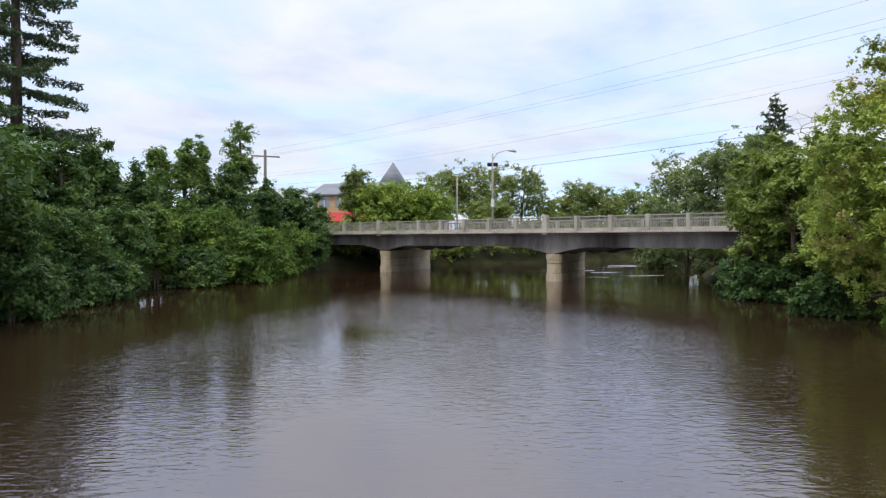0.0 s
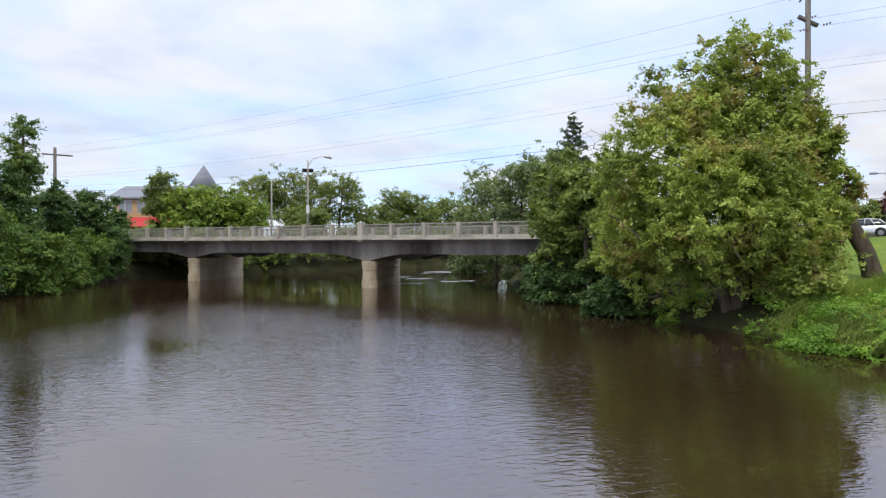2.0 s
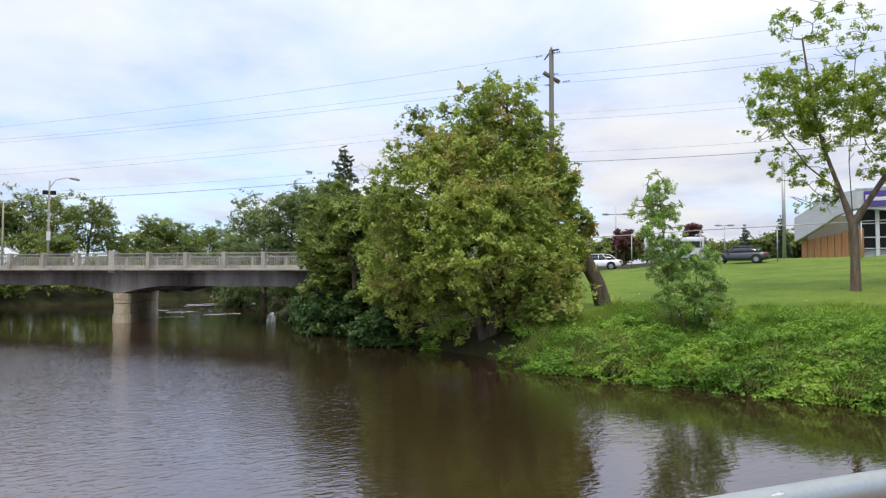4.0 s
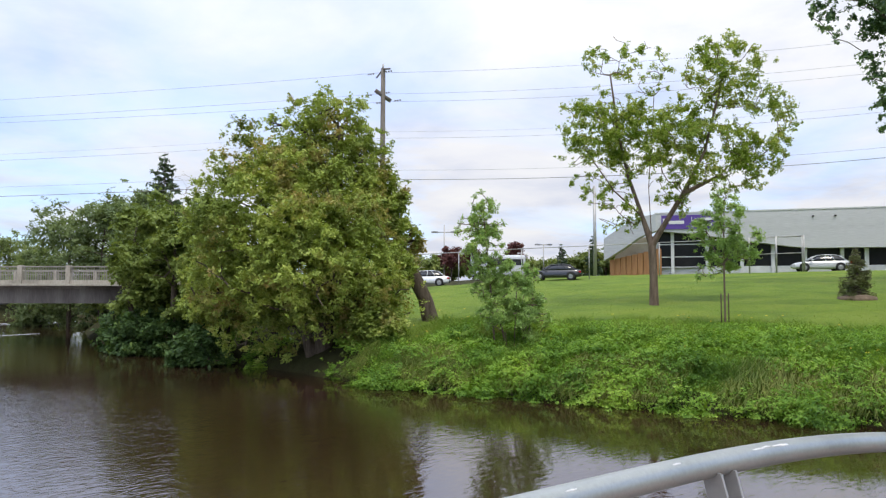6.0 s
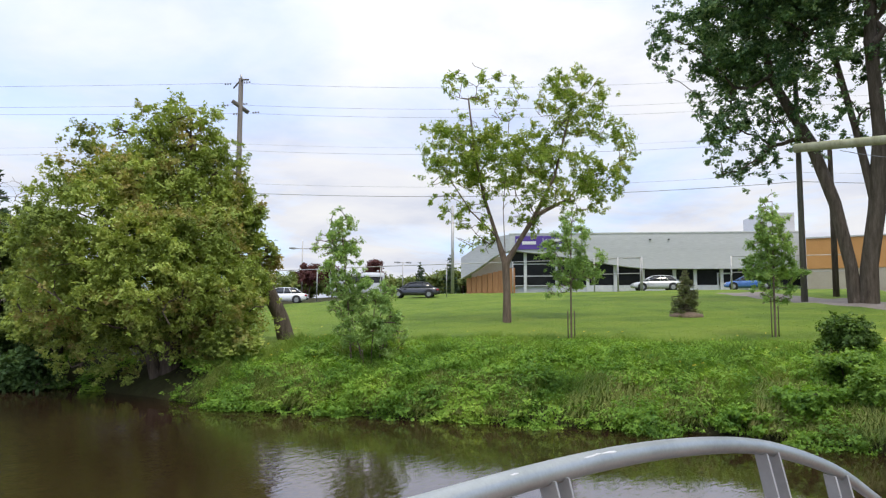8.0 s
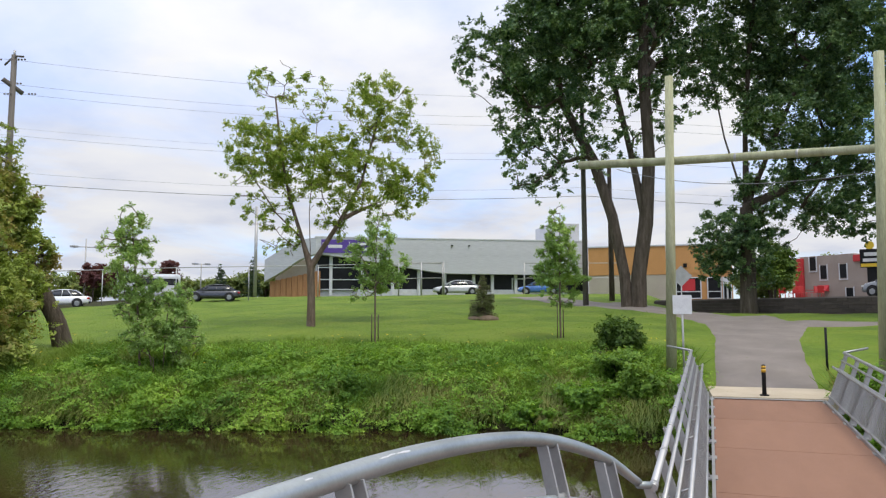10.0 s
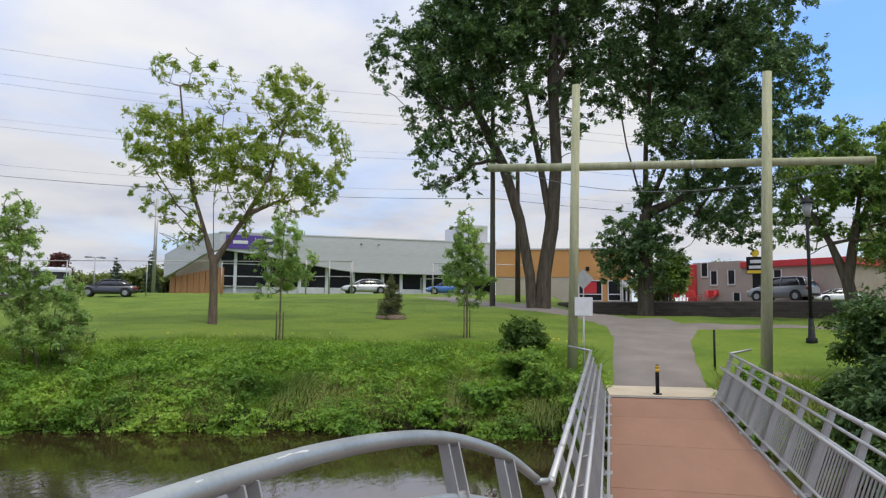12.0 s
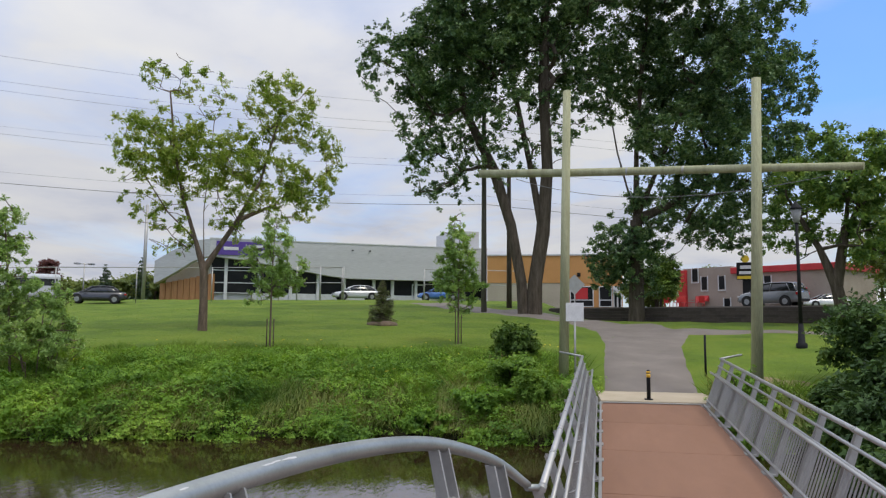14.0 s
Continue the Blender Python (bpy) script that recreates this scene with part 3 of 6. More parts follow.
for p in PIERS:
    for z0, z1, w in ((-1.4, 0.62, 0.60), (0.64, 1.30, 0.54), (1.33, 1.62, 0.56), (1.62, 1.96, 0.60)):
        bm = bmesh.new()
        outline = []
        for k in range(9):
            a = math.pi + math.pi * k / 8
            outline.append((p + 0.1 + math.cos(a) * w, 0.55 + math.sin(a) * w))
        far = [(p + 0.1 + sk[0] * 9.2 + w * 0.9, 0.5 + sk[1] * 9.2), (p + 0.1 + sk[0] * 9.2 - w * 0.9, 0.5 + sk[1] * 9.2)]
        pts = outline + far
        lo = [bm.verts.new((x, y, z0)) for x, y in pts]
        hi = [bm.verts.new((x, y, z1)) for x, y in pts]
        bm.faces.new(lo[::-1])
        bm.faces.new(hi)
        for k in range(len(pts)):
            bm.faces.new((lo[k], lo[(k + 1) % len(pts)], hi[(k + 1) % len(pts)], hi[k]))
        part("pier_course", bm, PIER_STONE, road_bridge)
for y_rail in (0.05, 8.3):
    for k in range(-7, 17):
        s = -0.35 + k * BAY
        big = k in (0, 7)
        w = 0.22 if big else 0.125
        part("post", box(s - w, s + w, y_rail - 0.14, y_rail + 0.16, DECK_TOP - (0.24 if big else 0.1), DECK_TOP + (1.16 if big else 1.04), bevel=0.025), CONCRETE, road_bridge)
        rail = part("rail_panel", box(s + w, s + BAY - w, y_rail - 0.05, y_rail + 0.07, DECK_TOP + 0.93, DECK_TOP + 1.0, bevel=0.01), PARAPET, road_bridge)
        bm = box(s + w, s + BAY - w, y_rail - 0.06, y_rail + 0.08, DECK_TOP + 0.02, DECK_TOP + 0.22, bevel=0.01)
        part("kerb", bm, CONCRETE, rail)
        bm = bmesh.new()
        nb = 17
        for j in range(1, nb):
            xx = s + w + (BAY - 2 * w) * j / nb
            add_box(bm, xx - 0.014, xx + 0.014, y_rail - 0.012, y_rail + 0.016, DECK_TOP + 0.22, DECK_TOP + 0.93)
        add_box(bm, s + w, s + BAY - w, y_rail - 0.02, y_rail + 0.03, DECK_TOP + 0.74, DECK_TOP + 0.78)
        tagged(part("baluster_infill", bm, PARAPET, rail), kind="stuff")
# beside real stains, the dark concrete colours in the shade at the bridge ends
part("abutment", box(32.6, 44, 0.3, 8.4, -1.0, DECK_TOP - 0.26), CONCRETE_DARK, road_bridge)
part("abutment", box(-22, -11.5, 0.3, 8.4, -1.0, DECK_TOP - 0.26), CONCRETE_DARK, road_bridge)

# ---- foot bridge ----
FB = Matrix.Translation((0.70, -0.36, 0)) @ Matrix.Rotation(radians(-3.0), 4, "Z")
DZ = 1.15
END = 17.25
WID = 2.2
SLOPE, KNEE = 0.037, 4.7
footbridge = empty("footbridge", FB, "steel footbridge with brown deck and galvanised railings", "bridge")


def deck_drop(s):
    """The deck climbs to the shore and lies level round the lookout."""
    return -SLOPE * (END - max(s, KNEE))


LOOK_Z = DZ + deck_drop(0)


def fb_part(name, bm, material, parent, label=""):
    for v in bm.verts:
        v.co.z += deck_drop(v.co.x)
    return part(name, bm, material, parent, label)


s1 = END
while s1 > -18:
    fb_part("deck_panel", box(s1 - 2.585, s1, -WID, 0.0, DZ - 0.06, DZ, bevel=0.008), BOARD, footbridge)
    s1 -= 2.6
for side in (-WID + 0.1, -0.25):
    for a, b in ((-19, KNEE), (KNEE, END)):
        fb_part("girder", box(a, b, side, side + 0.15, DZ - 0.62, DZ - 0.065, bevel=0.01), GALV, footbridge, "grey steel girder")
bm = bmesh.new()
arc = [(-4.8, 0.004), (-3.9, 0.9), (-2.4, 1.4), (0.0, 1.6), (2.1, 1.42), (3.8, 0.9), (4.6, 0.004)]
vs = [bm.verts.new((s, q, LOOK_Z - 0.06)) for s, q in arc]
vt = [bm.verts.new((s, q, LOOK_Z)) for s, q in arc]
bm.faces.new(vt)
bm.faces.new(vs[::-1])
for i in range(len(arc)):
    j = (i + 1) % len(arc)
    bm.faces.new((vs[i], vs[j], vt[j], vt[i]))
part("lookout_deck", bm, BOARD, footbridge)


def rail_side(s0, s1, edge, out):
    """One straight railing that leans outwards: posts, rails, inner handrail and pickets."""
    def q(h):
        return edge + out * (0.06 + 0.34 * h)

    def run(name, h, r, inset=0.0, sides=8):
        return fb_part(name, tube([(s0, q(h) - out * inset, DZ + h), (s1, q(h) - out * inset, DZ + h)], r, sides), ALU, footbridge)

    run("top_rail", 1.05, 0.030)
    run("mid_rail", 0.89, 0.020)
    run("panel_rail", 0.71, 0.022)
    run("handrail", 0.75, 0.024, 0.12)
    run("bottom_rail", 0.13, 0.022)
    fb_part("kerb_angle", box(s0, s1, min(edge, edge + out * 0.04), max(edge, edge + out * 0.04), DZ - 0.02, DZ + 0.05), ALU, footbridge)
    n = max(1, round((s1 - s0) / 1.22))
    for i in range(n + 1):
        s = s1 - 0.06 - i * (s1 - s0 - 0.12) / n
        bm = bmesh.new()
        for ds in (-0.045, 0.045):
            a0, a1 = q(-0.02), q(1.02)
            add_prism(bm, [(-0.055, 0), (0.055, 0), (0.03, 1.0), (-0.03, 1.0)], -0.006, 0.006, Matrix(((0, 1, 0, s + ds), (out * 1.0, 0, a1 - a0, a0 + out * 0.05), (0, 0, 1.06, DZ - 0.02), (0, 0, 0, 1))))
        post = fb_part("post", bm, GALV, footbridge)
        for h in (0.71, 0.89):
            fb_part("bolt", tube([(s - 0.085, q(h), DZ + h), (s + 0.085, q(h), DZ + h)], 0.016, 6), ALU, post)
        fb_part("collar", tube([(s - 0.035, q(1.05), DZ + 1.05), (s + 0.035, q(1.05), DZ + 1.05)], 0.035, 8), ALU, post)
        fb_part("bracket", tube([(s, q(0.74), DZ + 0.70), (s, q(0.75) - out * 0.12, DZ + 0.75)], 0.010, 6), ALU, post)
        fb_part("foot_plate", box(s - 0.10, s + 0.10, min(edge - out * 0.03, edge + out * 0.13), max(edge - out * 0.03, edge + out * 0.13), DZ - 0.01, DZ + 0.016, bevel=0.003), GALV, post)
    bm = bmesh.new()
    m = int((s1 - s0) / 0.105)
    for i in range(1, m):
        s = s0 + (s1 - s0) * i / m
        add_prism(bm, [(-0.009, 0), (0.009, 0), (0.009, 1), (-0.009, 1)], -0.009, 0.009, Matrix(((0, 1, 0, s), (1, 0, q(0.71) - q(0.13), q(0.13)), (0, 0, 0.58, DZ + 0.13), (0, 0, 0, 1))))
    tagged(fb_part("picket_infill", bm, ALU, footbridge), kind="stuff")


rail_side(5.42, END - 0.1, 0.0, 1)
rail_side(KNEE, END - 0.1, -WID, -1)
rail_side(-19, KNEE, -WID, -1)
rail_side(-19, -5.4, 0.0, 1)
# the rail ends turn outwards at the shore
for out, e in ((1, 0.0), (-1, -WID)):
    qq = e + out * (0.06 + 0.34 * 1.05)
    part("end_rail", tube([(END - 0.1, qq, DZ + 1.05), (END + 0.55, qq + out * 0.55, DZ + 1.12)], 0.026, 8), ALU, footbridge)
# the bowed lookout rail
bow = [(-5.4, 0.48, 1.77), (-4.95, 0.75, 2.08), (-3.9, 1.23, 2.28), (-2.1, 1.56, 2.32), (0.3, 1.65, 2.32), (2.17, 1.545, 2.315), (3.25, 1.395, 2.307), (4.08, 1.2, 2.262), (4.62, 0.99, 2.187), (5.07, 0.72, 2.022), (5.37, 0.51, 1.80)]


def smooth_curve(pts, steps=6):
    """Catmull-Rom through the points."""
    V = [Vector(p) for p in pts]
    V = [V[0] * 2 - V[1]] + V + [V[-1] * 2 - V[-2]]
    out = []
    for i in range(1, len(V) - 2):
        a, b, c, d = V[i - 1:i + 3]
        for k in range(steps):
            t = k / steps
            out.append(0.5 * (2 * b + (c - a) * t + (2 * a - 5 * b + 4 * c - d) * t * t + (3 * b - a - 3 * c + d) * t ** 3))
    return out + [V[-2]]


bow_r = np.interp(np.linspace(0, 10, 61), range(11), (0.036, 0.044, 0.051, 0.051, 0.051, 0.051, 0.050, 0.048, 0.044, 0.038, 0.030))
part("lookout_rail", tube(smooth_curve(bow), list(bow_r), 16), RAIL, footbridge, "bowed tubular top rail with scratches")
part("rail_joint", tube([(5.35, 0.52, 1.79), (5.46, 0.42, 1.77)], 0.026, 8), RAIL, footbridge)

# ---- west bank woods ----


def spruce(name, x, y, height, radius, label, leaves, size, seed, z0=None, bare=0.0, tiers=26, gap=0.0, needle=NEEDLE):
    """A spruce: straight trunk, whorls of drooping boughs with needle sprays."""
    rng = np.random.default_rng(seed)
    z = gz(x, y) if z0 is None else z0
    root = empty(name, Matrix.Translation((x, y, z)), label, "tree")
    bm = tube([(0, 0, -0.2), (0, 0, height * 0.5), (0, 0, height)], [height * 0.016, height * 0.010, 0.015], 8)
    spots, norms = [], []
    boughs = []
    for i in range(tiers):
        f = i / (tiers - 1)
        h = height * (bare + (1 - bare) * f) * 0.985
        reach = radius * (1 - f) ** 0.8 + 0.12
        for k in range(7 if f < 0.8 else 5):
            a = rng.random() * 6.283
            L = reach * (0.6 + 0.5 * rng.random())
            tip = (L * math.cos(a), L * math.sin(a), h - L * 0.16 * (1 - f) + L * 0.10 * rng.normal())
            mid = (tip[0] * 0.5, tip[1] * 0.5, h - L * 0.13)
            add_tube(bm, [(0, 0, h), mid, tip], [0.03 + 0.02 * (1 - f), 0.02, 0.006], 4, False)
            boughs.append(((0, 0, h), mid, tip, L))
    tot = sum(b[3] for b in boughs)
    for a, b, c, L in boughs:
        n = int(leaves * L / tot)
        t = 0.12 + 0.88 * rng.random(n) ** 0.8
        A, B, C = (np.asarray(v) for v in (a, b, c))
        p = ((1 - t) ** 2)[:, None] * A + (2 * t * (1 - t))[:, None] * B + (t ** 2)[:, None] * C
        side = np.array([-C[1], C[0], 0]) / (L + 1e-6)
        wdt = 0.22 * L * (1 - t * 0.75) + 0.05
        p = p + side * (rng.uniform(-1, 1, n) * wdt)[:, None]
        p[:, 2] -= rng.random(n) * (0.10 + 0.10 * L)
        spots.append(p)
    P = np.concatenate(spots)
    N = rng.normal(size=P.shape) * 0.7 + np.array([0, 0, 0.8])
    N /= np.linalg.norm(N, axis=1, keepdims=True)
    part("trunk", bm, BARK, root)
    s = size * (0.6 + 0.8 * rng.random(len(P)))
    co, q = leaf_quads(P, N, s * 1.5, s * 0.45, rng)
    quad_mesh("crown", co, q, needle).parent = root
    return root


sx, sy = at(120.9, 47)
spruce("spruce", sx, sy, 25.0, 4.9, "tall dark spruce with drooping boughs behind the bank", 30000, 0.20, 11, bare=0.20, tiers=20)
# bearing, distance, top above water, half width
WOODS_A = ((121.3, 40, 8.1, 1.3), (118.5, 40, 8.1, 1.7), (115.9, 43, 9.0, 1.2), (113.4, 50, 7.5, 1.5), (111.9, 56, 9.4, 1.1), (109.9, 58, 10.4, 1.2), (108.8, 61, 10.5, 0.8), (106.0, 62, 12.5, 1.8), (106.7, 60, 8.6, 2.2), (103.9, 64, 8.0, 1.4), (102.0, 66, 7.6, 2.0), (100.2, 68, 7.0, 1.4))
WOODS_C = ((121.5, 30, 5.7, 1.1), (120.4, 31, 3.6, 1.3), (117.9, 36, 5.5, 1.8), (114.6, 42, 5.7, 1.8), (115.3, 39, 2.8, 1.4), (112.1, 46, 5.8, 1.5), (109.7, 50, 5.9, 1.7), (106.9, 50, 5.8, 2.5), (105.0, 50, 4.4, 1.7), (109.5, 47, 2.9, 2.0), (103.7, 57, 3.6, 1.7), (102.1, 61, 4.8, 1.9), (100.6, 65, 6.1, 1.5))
# filler trees; the leftmost stay out of view, added to block sky in the water
WOODS_FILL = ((124, 31, 7, 3.5), (123.5, 38, 8.6, 3.5), (121, 46, 8.8, 3.5), (116.8, 50, 8.0, 3.5), (128, 28, 8.5, 4), (135, 25, 9.5, 4), (126, 34, 9, 4), (131, 30, 9, 4), (142, 24, 9, 4), (112.5, 54, 7.6, 3.2), (108.5, 60, 7.4, 3.2), (104.6, 68, 8.0, 3))
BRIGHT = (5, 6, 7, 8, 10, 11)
for i, (az, r, top, half) in enumerate(WOODS_A + WOODS_FILL):
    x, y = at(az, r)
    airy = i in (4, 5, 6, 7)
    tree("bank_tree", x, y, (top - gz(x, y)) * 1.13, (half, half), "airy light green tree rising above the wood" if airy else "leafy dark green tree in the wood along the bank, outermost ones unseen fillers", LEAF_AIRY if airy else LEAF_WOOD, clumps=(46 if airy else 60), leaves=(6500 if airy else 12500 if i < 12 else 3000), size=(0.19 if i < 12 else 0.30), seed=100 + i, crown_low=(0.35 if airy else 0.05), sub=0.34, stray=0.25, group="wood on the far bank", trunk=0.16, top_narrow=0.45 if airy else 0.2)
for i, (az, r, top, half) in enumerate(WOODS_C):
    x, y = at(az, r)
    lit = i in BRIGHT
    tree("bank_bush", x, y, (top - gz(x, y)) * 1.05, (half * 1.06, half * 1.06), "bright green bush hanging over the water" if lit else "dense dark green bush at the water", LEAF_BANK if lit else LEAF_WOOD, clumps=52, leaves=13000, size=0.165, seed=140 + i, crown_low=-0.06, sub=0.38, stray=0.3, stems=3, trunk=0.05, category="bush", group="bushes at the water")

# ---- east bank trees ----
MAPLE = ((0.4, 9.1, 1.6, 1.0), (1.8, 8.2, 1.1, 1.0), (-2.6, 8.4, 1.1, 0.9), (-0.8, 9.3, 1.1, 0.8), (-3.3, 7.4, 1.1, 1.0), (-3.7, 6.4, 1.1, 0.9), (-1.6, 8.9, 1.0, 0.8), (0.4, 8.3, 1.9, 1.5), (-2.1, 7.85, 1.4, 1.2), (2.4, 5.85, 1.2, 2), (-2.4, 5.35, 2.4, 1.8), (0.6, 5.35, 2.7, 2.4), (-3.8, 2.75, 1.7, 1.4), (-1.2, 2.6, 2.7, 2.3), (1.4, 2.4, 2.1, 2.3), (2.7, 3.15, 1.1, 1.3), (1.5, 7.25, 1.4, 1.4), (-0.8, 7.2, 1.9, 1.3), (-1.2, 6.6, 2.2, 1.5))
MAPLE_LOW = ((-3.3, 2.0, 1.3, 0.9, 0.6), (-1.6, 1.5, 1.7, 0.9, 1.2), (0.4, 1.2, 1.8, 0.9, 1.4), (1.9, 1.3, 1.3, 0.9, 1.0), (-0.4, 2.8, 2.4, 1.3, 2.4), (1.6, 3.0, 1.7, 1.3, 2.0), (-2.6, 3.0, 1.7, 1.3, 1.9), (-0.6, 4.6, 2.2, 1.3, 2.2), (-3.6, 3.4, 1.3, 1.2, 1.2), (0.6, 4.4, 2.2, 1.6, 1.2), (-3.9, 4.6, 1.3, 1.2, 1.4), (-4.2, 3.2, 1.1, 1.0, 0.8), (-3.0, 0.7, 1.4, 0.9, -0.6), (-1.2, 0.2, 1.7, 1.0, -0.6), (0.8, 0.2, 1.7, 1.0, -0.8), (2.0, 0.5, 1.2, 0.9, -0.8), (2.7, 1.3, 1.1, 1.0, 0.9), (3.2, 2.2, 0.9, 1.0, 0.4), (1.3, 0.5, 1.4, 0.9, 1.3), (2.6, 0.3, 1.0, 0.8, -0.2))
lobed_tree("maple_tree", 17.4, 22.4, 53.0, MAPLE + MAPLE_LOW, [[(0, 0, -0.3), (0.2, 0, 2), (0.5, 0.2, 5), (0.6, 0.2, 8.5)], [(-0.4, 0, -0.3), (-1.0, 0.1, 2.2), (-1.9, 0.1, 5)]], "large round maple with green and rusty leaves", LEAF_MAPLE, BARK, 0.30, 10, 135000, 0.12, 5, sub=0.23, floor=-1.1, shell=0.9, stray=0.3)
lobed_tree("leaning_maple", 21.4, 20.75, 45.0, ((-0.9, 3.3, 0.9, 0.9), (-1.4, 4.6, 0.9, 1.2), (-1.3, 2.2, 0.9, 1.0)), [[(0.25, 0, -0.3), (-0.05, 0, 0.9), (-0.6, 0, 2.0), (-1.15, 0, 3.2), (-1.5, 0.1, 4.6)]], "maple with a bare trunk leaning to the water", LEAF_MAPLE, BARK, 0.30, 8, 5000, 0.15, 6)
for i, (az, r, top, half) in enumerate(((49.0, 26.5, 2.6, 1.2), (60.5, 32, 6.0, 1.9))):
    x, y = at(az, r)
    tree("maple_bush", x, y, top - gz(x, y), (half, half), "green shrubby maple beside the large one", LEAF_MAPLE, clumps=80, leaves=9000, size=0.15, seed=61 + i, crown_low=0.0, sub=0.30, trunk=0.10, stems=2)
# the last four are low fillers; their darker leaf colour paints the shaded hollow
for i, (az, r, top, half) in enumerate(((66.2, 38.5, 8.6, 2.2), (63.8, 37.0, 8.6, 2.5), (62.0, 37.0, 8.4, 2.4), (61.2, 34.5, 6.2, 1.9), (62.4, 31.5, 1.9, 1.3), (66.4, 38.0, 2.6, 1.7), (64.6, 37.0, 2.6, 1.6), (68.0, 40.0, 2.4, 1.3))):
    x, y = at(az, r)
    tree("shore_tree", x, y, top - gz(x, y), (half, half), "dull green tree leaning over the bridge end, lowest ones dark as shade", LEAF_SHORE if i < 4 else LEAF_WOOD, clumps=80, leaves=12500 if i < 4 else 6500, size=0.18, seed=70 + i, crown_low=0.04 if i < 4 else -0.15, sub=0.22, stray=0.25, trunk=0.15, stems=2)

# lone tree on the lawn with an open crown
LONE = ((-2.4, 7.8, 2.13, 1.9), (-1.8, 11, 1.46, 1.12), (0, 10.5, 1.12, 1.34), (3.1, 10.2, 2.02, 1.68), (4.5, 7.6, 1.79, 2.24), (0, 7.4, 2.58, 1.79), (-1.4, 4.5, 1.12, 1.46), (2.5, 6.4, 2.13, 1.57), (0.8, 5.6, 1.12, 1.68), (3.8, 5.5, 1.01, 1.12), (2, 8.4, 1.46, 1.34))
LONE_STEMS = [[(0, 0, -0.3), (0.0, 0, 1.2), (-0.05, 0, 2.6), (-0.45, 0.1, 3.9), (-1.05, 0.2, 5.8), (-1.45, 0.3, 7.8), (-1.75, 0.2, 10.4)], [(0.0, 0, 2.5), (0.5, -0.1, 3.5), (1.3, -0.2, 4.8), (2.2, -0.4, 6.6), (2.9, -0.3, 9.4)], [(-0.2, 0.05, 3.2), (-0.15, 0.4, 5.2), (0.15, 0.5, 9.4)], [(-0.45, 0.1, 3.9), (-1.6, -0.2, 5.0), (-2.9, -0.3, 7.0)], [(1.3, -0.2, 4.8), (2.8, 0.3, 5.6), (4.4, 0.4, 7.2)]]
lobed_tree("lawn_tree", 29.7, 14.95, 27.8, LONE + ((-2.6, 5.4, 1.0, 1.0), (-1.2, 3.6, 0.8, 0.8), (1.2, 4.6, 0.9, 0.9)), LONE_STEMS, "open-crowned tree with light green leaves on the lawn", LEAF_LIME, BARK_LIGHT, 0.17, 10, 42000, 0.105, 23, sub=0.16, shell=1.0, twig_tips=420, stray=0.35, flat=0.15)
# young trees
YOUNG = dict(shell=1.0, sub=0.19, stray=0.5, flat=0.0, wide=0.62)
lobed_tree("young_tree", 18.75, 14.6, 39.5, ((-0.62, 4.4, 0.60, 0.6), (-0.65, 3.8, 0.85, 0.6), (-0.5, 3.2, 0.78, 0.6), (-0.45, 2.5, 0.7, 0.6), (-0.3, 1.9, 0.7, 0.5)), [[(-0.2, 0, -0.2), (-0.35, 0, 2), (-0.6, 0, 4.6)]], "young grey-green tree on the bank", LEAF_YOUNG, BARK_LIGHT, 0.03, 30, 9500, 0.072, 31, **YOUNG)
lobed_tree("young_bush", 18.9, 14.2, 39.5, ((0.0, 2.2, 0.85, 0.6), (0.45, 1.6, 0.75, 0.75), (-0.75, 1.4, 0.7, 0.75), (-0.1, 0.9, 1.05, 0.6), (0.5, 0.7, 0.7, 0.6)), [[(0, 0, -0.2), (0.1, 0, 1.8)], [(0.2, 0, -0.2), (0.6, 0, 1.5)], [(-0.2, 0, -0.2), (-0.6, 0, 1.4)]], "low grey-green shoots round the young tree", LEAF_YOUNG, BARK_LIGHT, 0.03, 22, 17000, 0.076, 32, category="bush", **YOUNG)
lobed_tree("staked_tree", 23.77, 9.35, 22.5, ((-0.1, 4.2, 0.4, 0.55), (0.1, 3.6, 0.8, 0.6), (-0.3, 3.0, 1.0, 0.6), (0.5, 2.7, 0.9, 0.6), (0.1, 2.2, 0.9, 0.5), (-0.5, 1.8, 0.7, 0.4)), [[(0, 0, -0.2), (0, 0, 2), (0.05, 0, 4.2)]], "slender young tree tied to stakes on the lawn", LEAF_YOUNG, BARK_LIGHT, 0.028, 26, 11500, 0.072, 33, **YOUNG)
lobed_tree("staked_tree", 27.0, 3.4, 7.8, ((0.0, 4.5, 0.35, 0.7), (-0.05, 3.8, 0.65, 0.7), (0.0, 3.0, 0.9, 0.7), (-0.2, 2.4, 1.0, 0.7), (0.25, 2.0, 0.95, 0.6), (0.0, 1.5, 0.8, 0.5)), [[(0, 0, -0.2), (0, 0, 2), (0.05, 0, 4.6)]], "dense young tree tied to stakes on the lawn", LEAF_YOUNG, BARK_LIGHT, 0.032, 30, 18000, 0.072, 34, **YOUNG)
spruce("small_spruce", 35.1, 8.35, 2.2, 0.82, "small blue-green spruce in a bark bed", 5000, 0.09, 35, tiers=20, needle=leaf_mat("young_needle", (0.09, 0.115, 0.06), (0.17, 0.19, 0.09), (0.28, 0.28, 0.14)))
tree("round_bush", 22.7, 1.0, 1.35, (0.9, 0.85), "dark green round bush by the footbridge", LEAF_BANK, clumps=40, leaves=5200, size=0.10, seed=36, crown_low=0.0, sub=0.3, trunk=0.03, stems=3, category="bush")
